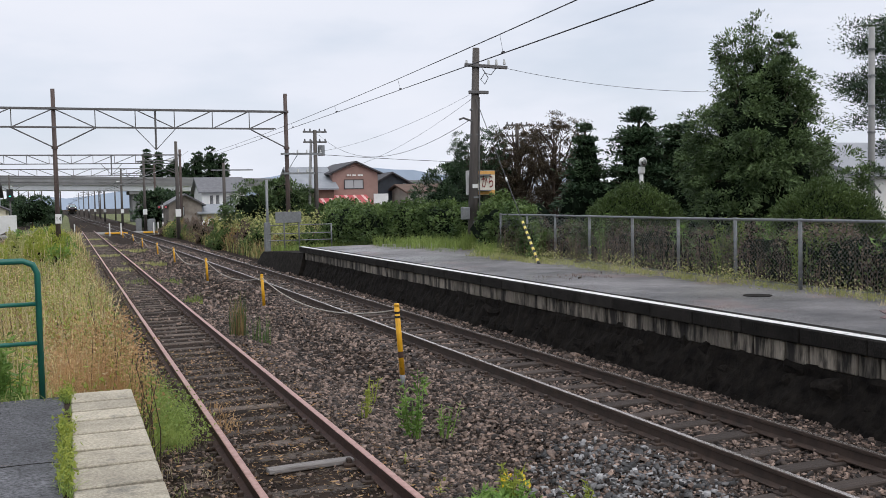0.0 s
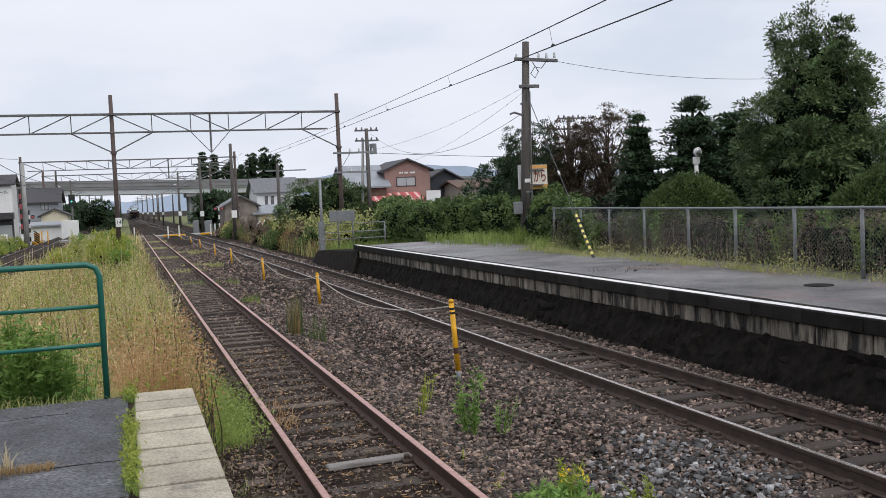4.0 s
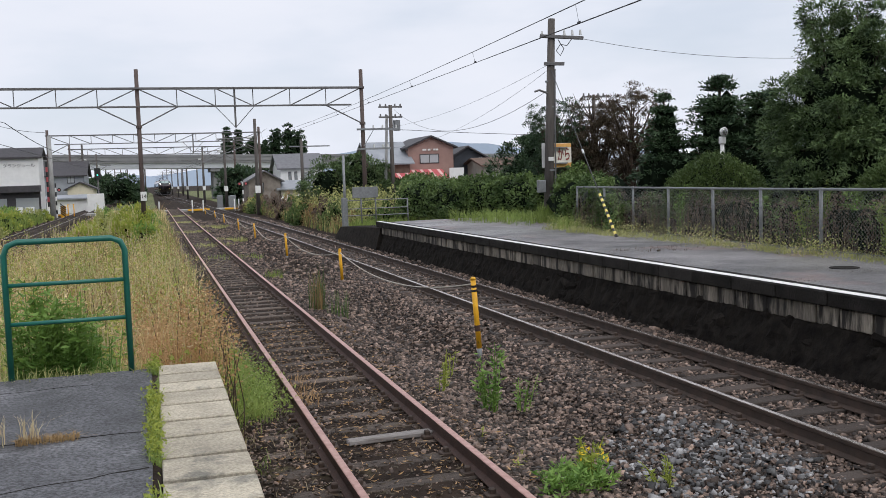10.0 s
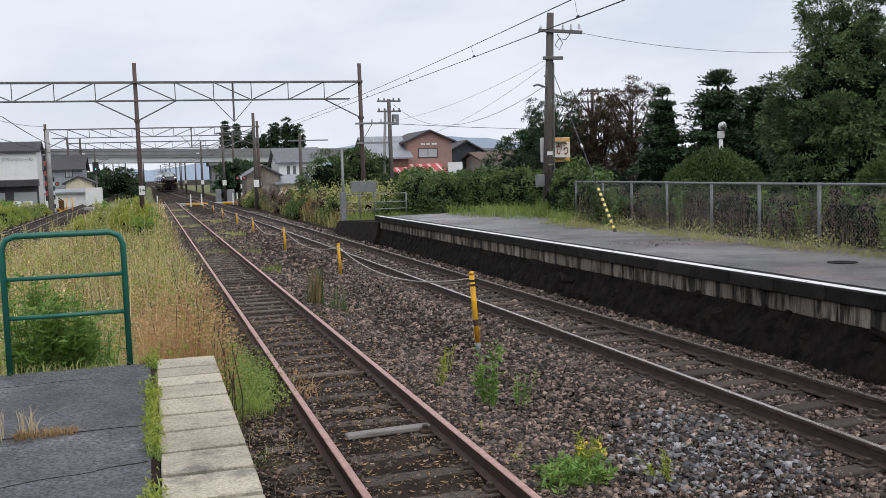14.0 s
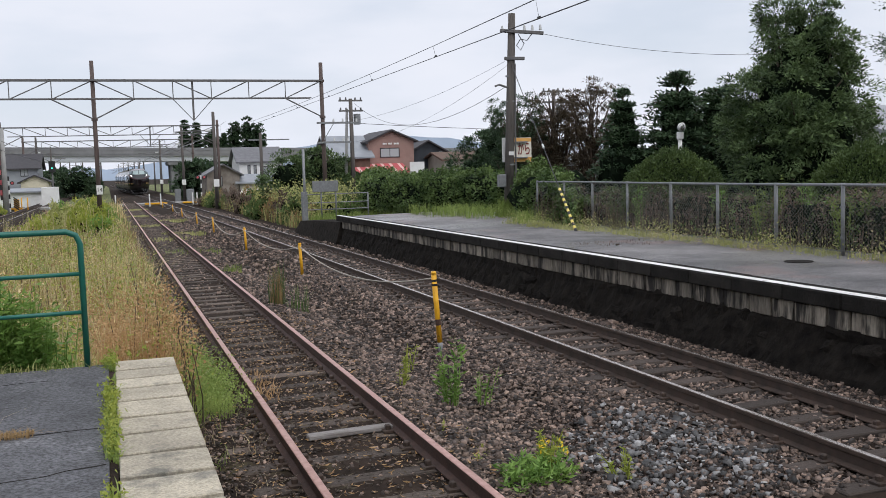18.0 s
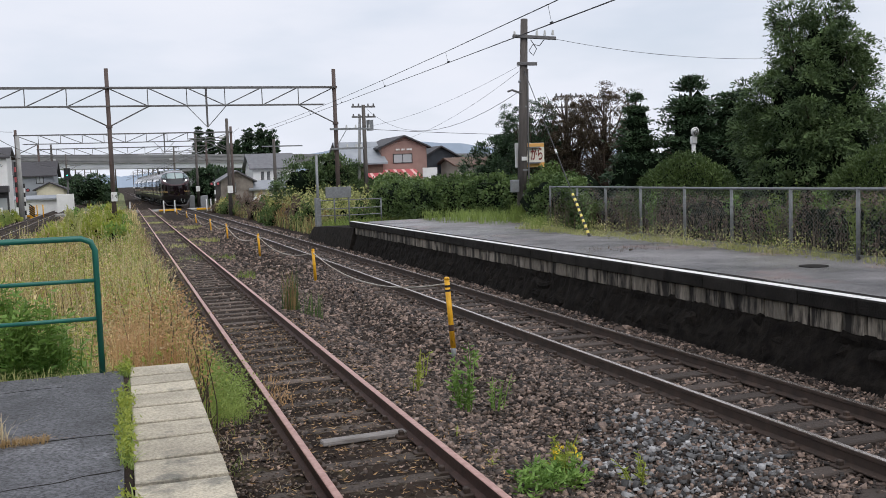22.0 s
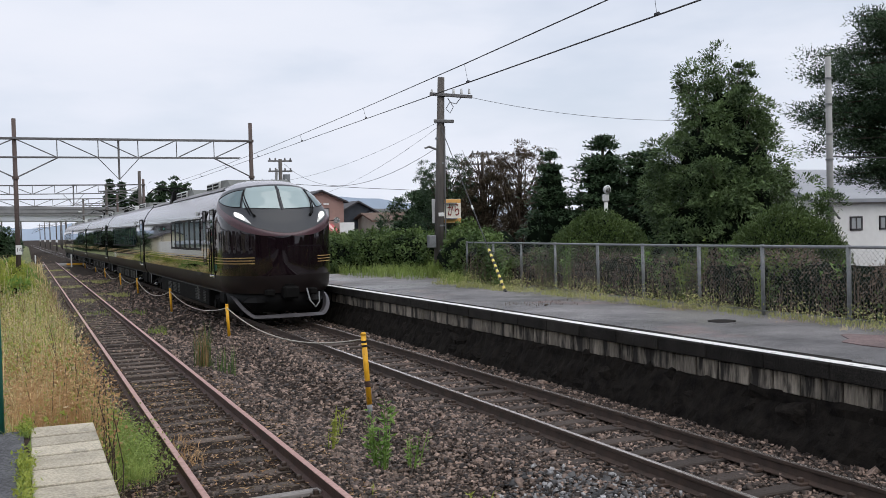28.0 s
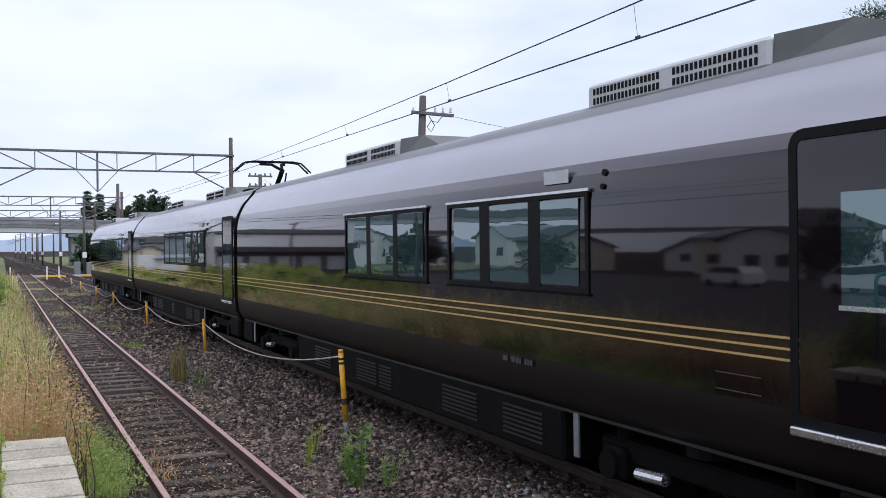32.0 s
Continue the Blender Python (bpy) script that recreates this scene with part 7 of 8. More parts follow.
def text_mesh(body, size, material, name, bold=0.0):
    """A flat mesh of letters from the built-in font, standing up and facing -y."""
    cu = bpy.data.curves.new(name, "FONT")
    cu.body, cu.size, cu.align_x, cu.align_y, cu.extrude, cu.offset = body, size, "CENTER", "CENTER", 0.004, bold
    tmp = new(name + "_tmp", cu)
    me = bpy.data.meshes.new_from_object(tmp.evaluated_get(bpy.context.evaluated_depsgraph_get()))
    bpy.data.objects.remove(tmp)
    me.materials.clear()
    me.materials.append(material)
    return me


def letters(parent, body, size, material, at, name="lettering", bold=0.0):
    ob = new(name, text_mesh(body, size, material, name, bold))
    ob.parent = parent
    ob.matrix_basis = at @ pose(0, 0, 0, 90, 0, 0)
    return ob


letters(plate, "14", 0.27, M["black"], pose(-0.385, 49.795, 1.85))

# arms and plate on the right-hand portal mast
ga = thing("insulator_arms", label="galvanised cross-arms with insulators on the portal mast", category="cross-arm")
for z, x1 in ((4.98, 12.9), (3.95, 12.4)):
    part("arm", Mb().box((10.6, 49.8, z - 0.05), (x1, 49.9, z + 0.05)), M["galv"], ga)
    for q in (11.5, 12.0, x1 - 0.15):
        part("insulator", Mb().tube([(q, 49.85, z + 0.05), (q, 49.85, z + 0.22)], [0.06, 0.035], 8), M["grille"], ga)
part("arm_stay", Mb().tube([(10.95, 49.85, 4.1), (11.5, 49.85, 4.95)], 0.02, 5), M["galv"], ga)


# ---- timber-brown pole on the platform with its sign ----
def platform_pole():
    p = thing("platform_pole", label="dark weathered pole with cross-arms behind the platform", category="utility pole")
    part("pole", Mb().tube([(12.1, 28.1, 0.7), (12.2, 28.05, 3.5), (12.33, 28.0, 7.17)], [0.16, 0.145, 0.11], 12), M["pole_conc"], p, smooth=True)
    a = part("upper_arm", Mb().box((-0.42, -0.06, -0.05), (0.95, 0.06, 0.05), bev=0.01, m=pose(12.32, 27.88, 6.6, 0, 5, -20)), M["steel_grey"], p)
    part("lower_arm", Mb().box((-0.28, -0.06, -0.05), (0.36, 0.06, 0.05), bev=0.01, m=pose(12.3, 27.9, 5.76, 0, 2, -20)), M["steel_grey"], p)
    for dx in (-0.35, 0.35, 0.6, 0.85):
        part("insulator", Mb().tube([(12.32 + dx * 0.94, 27.88 - dx * 0.34, 6.62), (12.32 + dx * 0.94, 27.88 - dx * 0.34, 6.78)], [0.05, 0.03], 8), M["grille"], a)
    part("cable_loop", Mb().tube([(12.45, 27.8, 6.5), (12.6, 27.7, 6.2), (12.5, 27.75, 6.0), (12.38, 27.8, 6.15), (12.5, 27.75, 6.35), (12.7, 27.7, 6.3), (12.85, 27.65, 6.5)], 0.014, 5), M["wire"], p)
    part("side_lamp", Mb().tube([(12.15, 28.0, 4.85), (11.85, 28.0, 4.95), (11.7, 28.0, 4.9)], 0.035, 6), M["steel_grey"], p)
    part("junction_box", Mb().box((11.72, 27.92, 1.72), (11.98, 28.1, 2.12), bev=0.02), M["galv"], p)
    part("conduit", Mb().tube([(12.3, 27.95, 0.8), (12.33, 27.93, 3.2), (12.36, 27.9, 5.6)], 0.025, 6), M["steel_grey"], p)
    for z in (1.6, 2.4, 4.4, 5.2):
        part("band", Mb().tube([(12.14 + z * 0.025, 28.07, z), (12.14 + z * 0.025, 28.07, z + 0.05)], 0.165, 12), M["galv"], p)
    part("tag_plate", Mb().box((12.06, 27.86, 2.72), (12.24, 27.88, 2.84)), M["white"], p)
    s = thing("billboard", label="cream sign with orange bands and dark red letters, on the pole", category="sign")
    m = pose(12.55, 28.30, 2.89, 0, 0, -4)
    part("white_side", Mb().box((-0.52, -0.02, -0.38), (-0.27, 0.02, 0.40), bev=0.008, m=m), M["white"], s)
    part("board", Mb().box((-0.255, -0.03, -0.39), (0.47, 0.02, 0.39), bev=0.008, m=m), M["sign_white"], s)
    part("top_band", Mb().box((-0.25, -0.036, 0.26), (0.465, -0.031, 0.38), m=m), M["sign_orange"], s)
    part("bottom_band", Mb().box((-0.25, -0.036, -0.38), (0.465, -0.031, -0.24), m=m), M["sign_orange"], s)
    part("stroke", Mb().box((-0.10, -0.036, -0.12), (-0.05, -0.031, 0.2), m=m), M["sign_red"], s)
    letters(s, "から", 0.36, M["sign_red"], m @ pose(0.21, -0.04, 0.01) @ Matrix.Diagonal((0.62, 1, 1.3, 1)), bold=0.004)
    for z in (-0.25, 0.25):
        part("bracket", Mb().box((-0.32, -0.14, z - 0.02), (0.3, 0.0, z + 0.02), m=m), M["galv"], s)

M["sign_white"] = mat("warm_white_sign", (0.80, 0.77, 0.68), (0.74, 0.71, 0.62), 0.5, 4, bump=0.0)
M["sign_yellow"] = mat("pale_yellow_guard", (0.80, 0.66, 0.16), (0.7, 0.56, 0.12), 0.5, 10, bump=0.1)
M["sign_orange"] = mat("orange_sign_band", (0.75, 0.42, 0.12), (0.68, 0.36, 0.10), 0.5, 4, bump=0.0)
M["sign_red"] = mat("dark_red_letters", (0.25, 0.04, 0.03), (0.2, 0.03, 0.025), 0.5, 4, bump=0.0)
platform_pole()

g = thing("guy_wire", label="stay wire with a yellow and black striped guard", category="cable")
ga_, gb_ = Vector((12.27, 28.0, 5.6)), Vector((10.12, 19.6, FP))
part("wire", Mb().tube([ga_, gb_], 0.012, 5), M["wire"], g)
part("guy_insulator", Mb().tube([gb_.lerp(ga_, 0.42), gb_.lerp(ga_, 0.44)], 0.03, 8), M["grille"], g)
for i in range(16):
    part("guard_band", Mb().tube([gb_.lerp(ga_, 0.0 + 0.2 * i / 16), gb_.lerp(ga_, 0.2 * (i + 1) / 16)], 0.036, 8), M["sign_yellow"] if i % 2 else M["black"], g)

cable("service_cable", (13.2, 27.6, 6.5), (22, 24.5, 5.7), 0.35, 0.007, "thin cable sagging from the pole towards the trees")
cable("service_cable", (12.2, 28.0, 5.75), (11.0, 49.9, 4.98), 0.5, 0.005, "thin cable from the pole to the portal mast")
cable("service_cable", (12.2, 28.0, 5.6), (12.4, 49.9, 3.98), 0.6, 0.005, "thin cable from the pole to the portal mast")
cable("service_cable", (14.8, 58.2, 6.6), (12.2, 28.1, 4.95), 1.3, 0.009, "thick cable between two poles")
cable("service_cable", (14.5, 58.2, 5.4), (60, 58, 5.4), 0.8, 0.016, "thin cable between poles over the hedge")
cable("service_cable", (20.0, 19.5, 4.0), (40, 13, 4.2), 0.3, 0.02, "black cable from the concrete pole")
cable("feeder_cable", (-12.0, 50, 7.9), (-9.6, 100, 7.9), 0.7, 0.02, "feeder wire along the far track")
cable("feeder_cable", (-12.4, 50, 8.1), (-14, -20, 8.1), 0.7, 0.02, "feeder wire along the far track")
cable("feeder_cable", (T3, -20, 4.6), (T3, 50, 4.5), 0.0, 0.013, "contact wire over the far track")
cable("feeder_cable", (T3, 50, 4.5), (T3, 134, 4.5), 0.0, 0.02, "contact wire over the far track")
cable("feeder_cable", (T3, -20, 5.6), (T3, 50, 5.6), 0.5, 0.013, "messenger wire over the far track")
cable("feeder_cable", (T3, 50, 5.6), (T3, 100, 5.6), 0.5, 0.02, "messenger wire over the far track")


def utility_pole(x, y, top, label, lean=0.0, mat_="pole_conc", r=0.15, gear=True):
    p = thing("utility_pole", label=label, category="utility pole", group="utility poles")
    part("pole", Mb().tube([(x, y, -0.4), (x + lean, y, top)], [r, r * 0.75], 10), M[mat_], p, smooth=True)
    if gear:
        for z in (top - 0.12, top - 0.75):
            a = part("crossarm", Mb().box((x - 0.75, y - 0.05, z - 0.05), (x + 0.75, y + 0.05, z + 0.05)), M["steel_grey"], p)
            for q in (-0.65, -0.3, 0.3, 0.65):
                part("insulator", Mb().tube([(x + q, y, z), (x + q, y, z + 0.2)], [0.07, 0.04], 6), M["steel_grey"], a)
        part("transformer", Mb().tube([(x + 0.38, y, top - 1.6), (x + 0.38, y, top - 0.95)], 0.22, 10), M["galv"], p)
    return p


utility_pole(14.55, 58.2, 6.9, "dark utility pole with cross-arms and a transformer")
utility_pole(14.05, 58.6, 6.3, "leaning strut pole beside the utility pole", 0.35, "pole_pale", 0.11, False)
utility_pole(20.08, 19.5, 6.7, "pale grey concrete utility pole behind the fence", 0, "pole_pale", 0.105, False)
for q in (3.9, 4.6, 5.4, 6.1):
    thing("pole_band", Mb().tube([(20.08, 19.5, q), (20.08, 19.5, q + 0.04)], 0.115, 10), M["galv"], "steel band on the concrete pole", "pole band")
thing("pole_bracket", Mb().tube([(19.65, 19.2, 2.75), (20.3, 19.4, 2.3)], 0.03, 5).tube([(19.5, 19.2, 2.75), (20.5, 19.3, 2.75)], 0.03, 5), M["galv"], "steel bracket on the concrete pole", "bracket")
utility_pole(25.5, 52, 6.9, "distant pole among the trees", 0, "pole_conc", 0.14)
utility_pole(-14.6, 84, 8.6, "tall pole by the white building", 0, "pole_conc", 0.16)
utility_pole(-8.33, 90, 7.0, "thick pale concrete pole by the crossing", 0, "pole_pale", 0.22, False)

lm = thing("round_mirror_lamp", label="white post with a round glass lamp among the bushes", category="lamp")
part("post", Mb().tube([(15.0, 22.75, 0.1), (15.0, 22.75, 3.0)], 0.055, 8), M["white"], lm, smooth=True)
part("neck", Mb().box((14.92, 22.68, 2.96), (15.08, 22.82, 3.17), bev=0.02), M["white"], lm)
part("rim", Mb().tube([(15.02, 22.66, 3.30), (15.0, 22.74, 3.30)], [0.125, 0.11], 18), M["white"], lm, smooth=True)
part("mirror", Mb().tube([(15.024, 22.64, 3.30), (15.02, 22.655, 3.30)], [0.06, 0.105], 18), M["chrome"], lm, smooth=True)


# ---- yellow posts with a sagging rope ----
def yellow_posts():
    spots = [(4.33, 12.77, 0.86, 1.15), (4.46, 23.6, 0.58, 0.9), (4.30, 32.6, 0.55, 0.85), (4.42, 44.2, 0.45, 0.75), (4.36, 52, 0.42, 0.7), (4.38, 63, 0.36, 0.6), (4.5, 74, 0.3, 0.55), (4.3, 84, 0.3, 0.5)]
    tops = []
    for k, (x, y, z, h) in enumerate(spots):
        lx, ly = (0.055 if k < 1 else 0.03) * rng.uniform(0.6, 1.3), 0.0
        p = thing("yellow_post", label="chipped yellow steel post standing in the ballast", category="post", group="posts along the track")
        b, t = Vector((x + lx, y, -0.38)), Vector((x - lx * 0.3, y, z))
        part("post", Mb().tube([b.lerp(t, 0.2), t], 0.038, 10), M["yellow"], p, smooth=True)
        part("foot", Mb().tube([b, b.lerp(t, 0.215)], 0.036, 10), M["galv"], p, "bare grey metal foot", smooth=True)
        part("cap", Mb().tube([t, t + Vector((0, 0, 0.035))], [0.046, 0.03], 10), M["yellow"], p, smooth=True)
        if k < 1:
            for f in (0.86, 0.91):
                part("black_band", Mb().tube([b.lerp(t, f), b.lerp(t, f + 0.025)], 0.041, 10), M["black"], p)
            part("rust_patch", Mb().tube([b.lerp(t, 0.40), b.lerp(t, 0.47)], 0.0395, 10), M["rust"], p)
        tops.append(t - Vector((0, 0, 0.06)))
    for a, b in zip(tops, tops[1:]):
        L = (b - a).length
        thing("rope", Mb().tube(sag(a, b, 0.032 * L, 18), 0.012 if a.y < 30 else 0.015, 6), M["rope"], "pale rope sagging between yellow posts", "rope", "ropes along the track", smooth=True)


yellow_posts()

# ---- gate and signboard at the platform end ----
gt = thing("platform_end_gate", label="galvanised pipe gate with a grey notice board", category="gate")
part("tall_post", Mb().tube([(8.08, 41.2, 0.2), (8.1, 41.2, 3.4)], 0.06, 8), M["galv"], gt, smooth=True)
part("post_sleeve", Mb().box((7.94, 41.1, 0.2), (8.2, 41.3, 1.55), bev=0.03), M["galv"], gt)
for q in (8.75, 9.4, 10.85):
    part("post", Mb().tube([(q, 40.9, 0.2), (q, 40.9, 2.0 if q < 9.5 else 1.45)], 0.035, 8), M["galv"], gt, smooth=True)
for z in (0.75, 1.05, 1.42):
    part("bar", Mb().tube([(8.1, 41.1, z), (10.85, 40.8, z)], 0.022, 6), M["galv"], gt)
part("notice_board", Mb().box((8.36, 40.8, 1.52), (9.5, 40.84, 2.0), bev=0.01), M["galv"], gt)


# ---- level crossing ----
M["brick_pink"] = mat("brown_pink_render", (0.34, 0.22, 0.19), (0.27, 0.17, 0.145), 0.9, 1.2, bump=0.2, bscale=30)
M["tile_dark"] = mat("dark_roof_tile", (0.055, 0.05, 0.055), (0.03, 0.028, 0.032), 0.6, 3, bump=0.3, bscale=12)
M["roof_grey"] = mat("grey_metal_roof", (0.30, 0.32, 0.35), (0.22, 0.235, 0.26), 0.5, 1.0, bump=0.1)
M["roof_pale"] = mat("pale_metal_roof", (0.30, 0.31, 0.335), (0.22, 0.23, 0.25), 0.5, 1.0, bump=0.1)
M["red_awning"] = mat("red_awning", (0.50, 0.10, 0.11), (0.42, 0.08, 0.09), 0.7, 2, bump=0.1)
M["pink_pale"] = mat("pale_pink_awning", (0.75, 0.52, 0.50), (0.66, 0.45, 0.43), 0.7, 2, bump=0.1)
M["tile_mid"] = mat("grey_glazed_roof_tile", (0.17, 0.17, 0.18), (0.09, 0.09, 0.10), 0.4, 3, bump=0.4, bscale=10)
M["wood_grey"] = mat("weathered_timber_and_plaster", (0.30, 0.265, 0.235), (0.14, 0.115, 0.10), 0.9, 1.2, bump=0.3)
M["clad_dark"] = mat("dark_blue_cladding", (0.035, 0.042, 0.055), (0.02, 0.025, 0.033), 0.7, 1.5, bump=0.2)
M["wood_brown"] = mat("brown_timber_wall", (0.16, 0.10, 0.075), (0.09, 0.06, 0.045), 0.85, 2, bump=0.3)
M["beige"] = mat("beige_wall", (0.48, 0.44, 0.38), (0.38, 0.345, 0.30), 0.85, 1.5, bump=0.15)
M["bridge"] = mat("grey_bridge_concrete", (0.25, 0.25, 0.255), (0.18, 0.18, 0.185), 0.9, 0.5, bump=0.15, spot=(0.2, 0.2, 0.205), spot_scale=0.4, spot_lo=0.58)
M["bridge_white"] = mat("white_bridge_girder", (0.66, 0.68, 0.72), (0.56, 0.58, 0.62), 0.7, 0.4, bump=0.05)
M["verge"] = mat("rough_green_verge", (0.20, 0.22, 0.10), (0.10, 0.11, 0.06), 0.95, 0.25, bump=0.5, bscale=6, grain=0.4, spec=0.1)
# the blue haze of distance is mixed into this colour
M["haze_hill"] = mat("hill_with_haze", (0.30, 0.36, 0.45), (0.26, 0.32, 0.40), 1.0, 0.01, bump=0.0)


def crossing():
    c = thing("level_crossing", label="paved level crossing with yellow edge boards", category="level crossing", kind="structure")
    part("paving", Mb().box((-9.2, 93.2, -0.3), (T3 - 0.62, 97.5, -0.02)).box((T3 + 0.62, 93.2, -0.3), (T1 - 0.62, 97.5, -0.02)).box((T1 + 0.62, 93.2, -0.3), (t2(95) - 0.62, 97.5, -0.02)).box((t2(95) + 0.62, 93.2, -0.3), (14, 97.5, -0.02)), M["concrete"], c)
    for x0, x1 in ((-9.0, -7.3), (3.2, 5.2), (6.6, 9.4)):
        part("edge_board", Mb().box((x0, 93.0, -0.1), (x1, 93.2, 0.06)), M["yellow"], c)
    for bx, by in ((8.9, 92.6), (-7.75, 92.8)):
        k = thing("crossing_barrier", label="yellow and black crossing gate machine beside the track", category="crossing gate", group="crossing gates")
        part("machine", Mb().box((bx - 0.22, by - 0.2, -0.3), (bx + 0.22, by + 0.2, 0.85), bev=0.05), M["yellow"], k)
        for i in range(5):
            part("stripe", Mb().box((-0.3, -0.03, -0.05), (0.3, 0.0, 0.05), m=pose(bx, by - 0.21, 0.05 + i * 0.2, 0, 40, 0)), M["black"], k)
        part("guard_hoop", Mb().tube([(bx + 0.4, by, -0.3), (bx + 0.4, by, 0.95), (bx + 0.9, by, 0.95), (bx + 0.9, by, -0.3)], 0.05, 8), M["yellow"], k, smooth=True)
        if bx < 0:
            for i in range(9):
                part("arm_band", Mb().tube([(bx - 1.2, by, 0.8 + i * 0.45), (bx - 1.2, by, 1.25 + i * 0.45)], 0.09, 8), M["red_awning"] if i % 2 else M["black"], k)
        s = thing("crossing_signal", label="black and white crossing signal post with lamps", category="crossing signal", group="crossing signals")
        sx = bx - 0.55
        for i in range(8):
            part("post_band", Mb().tube([(sx, by, -0.3 + i * 0.4), (sx, by, 0.1 + i * 0.4)], 0.07, 8), M["black"] if i % 2 else M["white"], s)
        for q in (-0.3, 0.3):
            part("lamp_hood", Mb().tube([(sx + q, by + 0.05, 2.3), (sx + q, by - 0.15, 2.3)], 0.17, 12), M["black"], s)
            part("lamp_lens", Mb().tube([(sx + q, by - 0.15, 2.3), (sx + q, by - 0.17, 2.3)], 0.11, 12), M["red_awning"], s)
    for bx in (3.6, 4.6, 7.5, 7.9, -5.0, 0.6):
        thing("marker_post", Mb().tube([(bx, 92.5, -0.3), (bx, 92.5, 0.9)], 0.06, 8), M["white"], "white marker post at the crossing", "post", "marker posts")
    for bx, by in ((7.9, 101), (8.3, 104), (7.2, 108)):
        thing("relay_case", Mb().box((bx - 0.3, by - 0.25, -0.35), (bx + 0.3, by + 0.25, 1.1), bev=0.03), M["galv"], "grey steel equipment case beside the track", "equipment case")
    sg = thing("track_signal", label="colour light signal showing green beside the far track", category="signal")
    part("post", Mb().tube([(-5.5, 110, -0.4), (-5.5, 110, 4.4)], 0.09, 8), M["steel_grey"], sg)
    part("head", Mb().tube([(-5.5, 110, 3.3), (-5.5, 110, 4.5)], 0.33, 14), M["black"], sg)
    part("green_lamp", Mb().tube([(-5.5, 109.66, 3.75), (-5.5, 109.6, 3.75)], 0.07, 12), glow("green_signal_light", (0.1, 1.0, 0.75), 0.8), sg)
    thing("white_cabinet", Mb().box((-6.6, 108, -0.4), (-4.9, 109, 1.75), bev=0.03), M["white"], "white equipment cabinet by the far track", "cabinet")


crossing()


# ---- buildings ----
def house(name, x0, x1, y0, y1, wall_h, roof_h, wall, roof, label, gable_x=True, base=-0.36, wins=(), eave=0.4, upper=None):
    """Walls, a gabled roof with eaves, and windows on the south face (y0): (x, z, w, h)."""
    h = thing(name, label=label, category="house", group="houses beside the line")
    z0, z1 = base, base + wall_h
    w = Mb()
    if gable_x:   # the gable looks along -y
        xm = (x0 + x1) / 2
        w.add([(x0, y0, z0), (x1, y0, z0), (x1, y0, z1), (xm, y0, z1 + roof_h), (x0, y0, z1), (x0, y1, z0), (x1, y1, z0), (x1, y1, z1), (xm, y1, z1 + roof_h), (x0, y1, z1)],
              [(0, 1, 2, 3, 4), (9, 8, 7, 6, 5), (0, 5, 6, 1), (1, 6, 7, 2), (4, 9, 5, 0)])
        slopes = [((x0 - eave, z1 - roof_h * eave / (xm - x0)), (xm, z1 + roof_h)), ((xm, z1 + roof_h), (x1 + eave, z1 - roof_h * eave / (xm - x0)))]
        part("wall", w, wall, h)
        for (xa, za), (xb, zb) in slopes:
            part("roof", Mb().add([(xa, y0 - eave, za), (xb, y0 - eave, zb), (xb, y1 + eave, zb), (xa, y1 + eave, za), (xa, y0 - eave, za + 0.16), (xb, y0 - eave, zb + 0.16), (xb, y1 + eave, zb + 0.16), (xa, y1 + eave, za + 0.16)], CUBE), roof, h)
    else:
        ym = (y0 + y1) / 2
        w.add([(x0, y0, z0), (x1, y0, z0), (x1, y1, z0), (x0, y1, z0), (x0, y0, z1), (x1, y0, z1), (x1, y1, z1), (x0, y1, z1), (x0, ym, z1 + roof_h), (x1, ym, z1 + roof_h)],
              [(0, 1, 5, 4), (1, 2, 6, 9, 5), (2, 3, 7, 6), (3, 0, 4, 8, 7), (0, 3, 2, 1)])
        part("wall", w, wall, h)
        for ya, yb, s in ((y0 - eave, ym, 1), (ym, y1 + eave, -1)):
            za, zb = (z1 - roof_h * eave / (ym - y0), z1 + roof_h) if s > 0 else (z1 + roof_h, z1 - roof_h * eave / (ym - y0))
            part("roof", Mb().add([(x0 - eave, ya, za), (x1 + eave, ya, za), (x1 + eave, yb, zb), (x0 - eave, yb, zb), (x0 - eave, ya, za + 0.16), (x1 + eave, ya, za + 0.16), (x1 + eave, yb, zb + 0.16), (x0 - eave, yb, zb + 0.16)], CUBE), roof, h)
    for wx, wz, ww, wh in wins:
        f = part("window", Mb().box((wx - ww / 2, y0 - 0.05, wz - wh / 2), (wx + ww / 2, y0 + 0.02, wz - wh / 2 + 0.08)).box((wx - ww / 2, y0 - 0.05, wz + wh / 2 - 0.08), (wx + ww / 2, y0 + 0.02, wz + wh / 2)).box((wx - ww / 2, y0 - 0.05, wz - wh / 2), (wx - ww / 2 + 0.08, y0 + 0.02, wz + wh / 2)).box((wx + ww / 2 - 0.08, y0 - 0.05, wz - wh / 2), (wx + ww / 2, y0 + 0.02, wz + wh / 2)).box((wx - 0.03, y0 - 0.05, wz - wh / 2), (wx + 0.03, y0 + 0.02, wz + wh / 2)), M["tile_dark"], h)
        part("pane", Mb().box((wx - ww / 2 + 0.08, y0 - 0.03, wz - wh / 2 + 0.08), (wx + ww / 2 - 0.08, y0 - 0.015, wz + wh / 2 - 0.08)), M["pane_sky"], f)
    return h


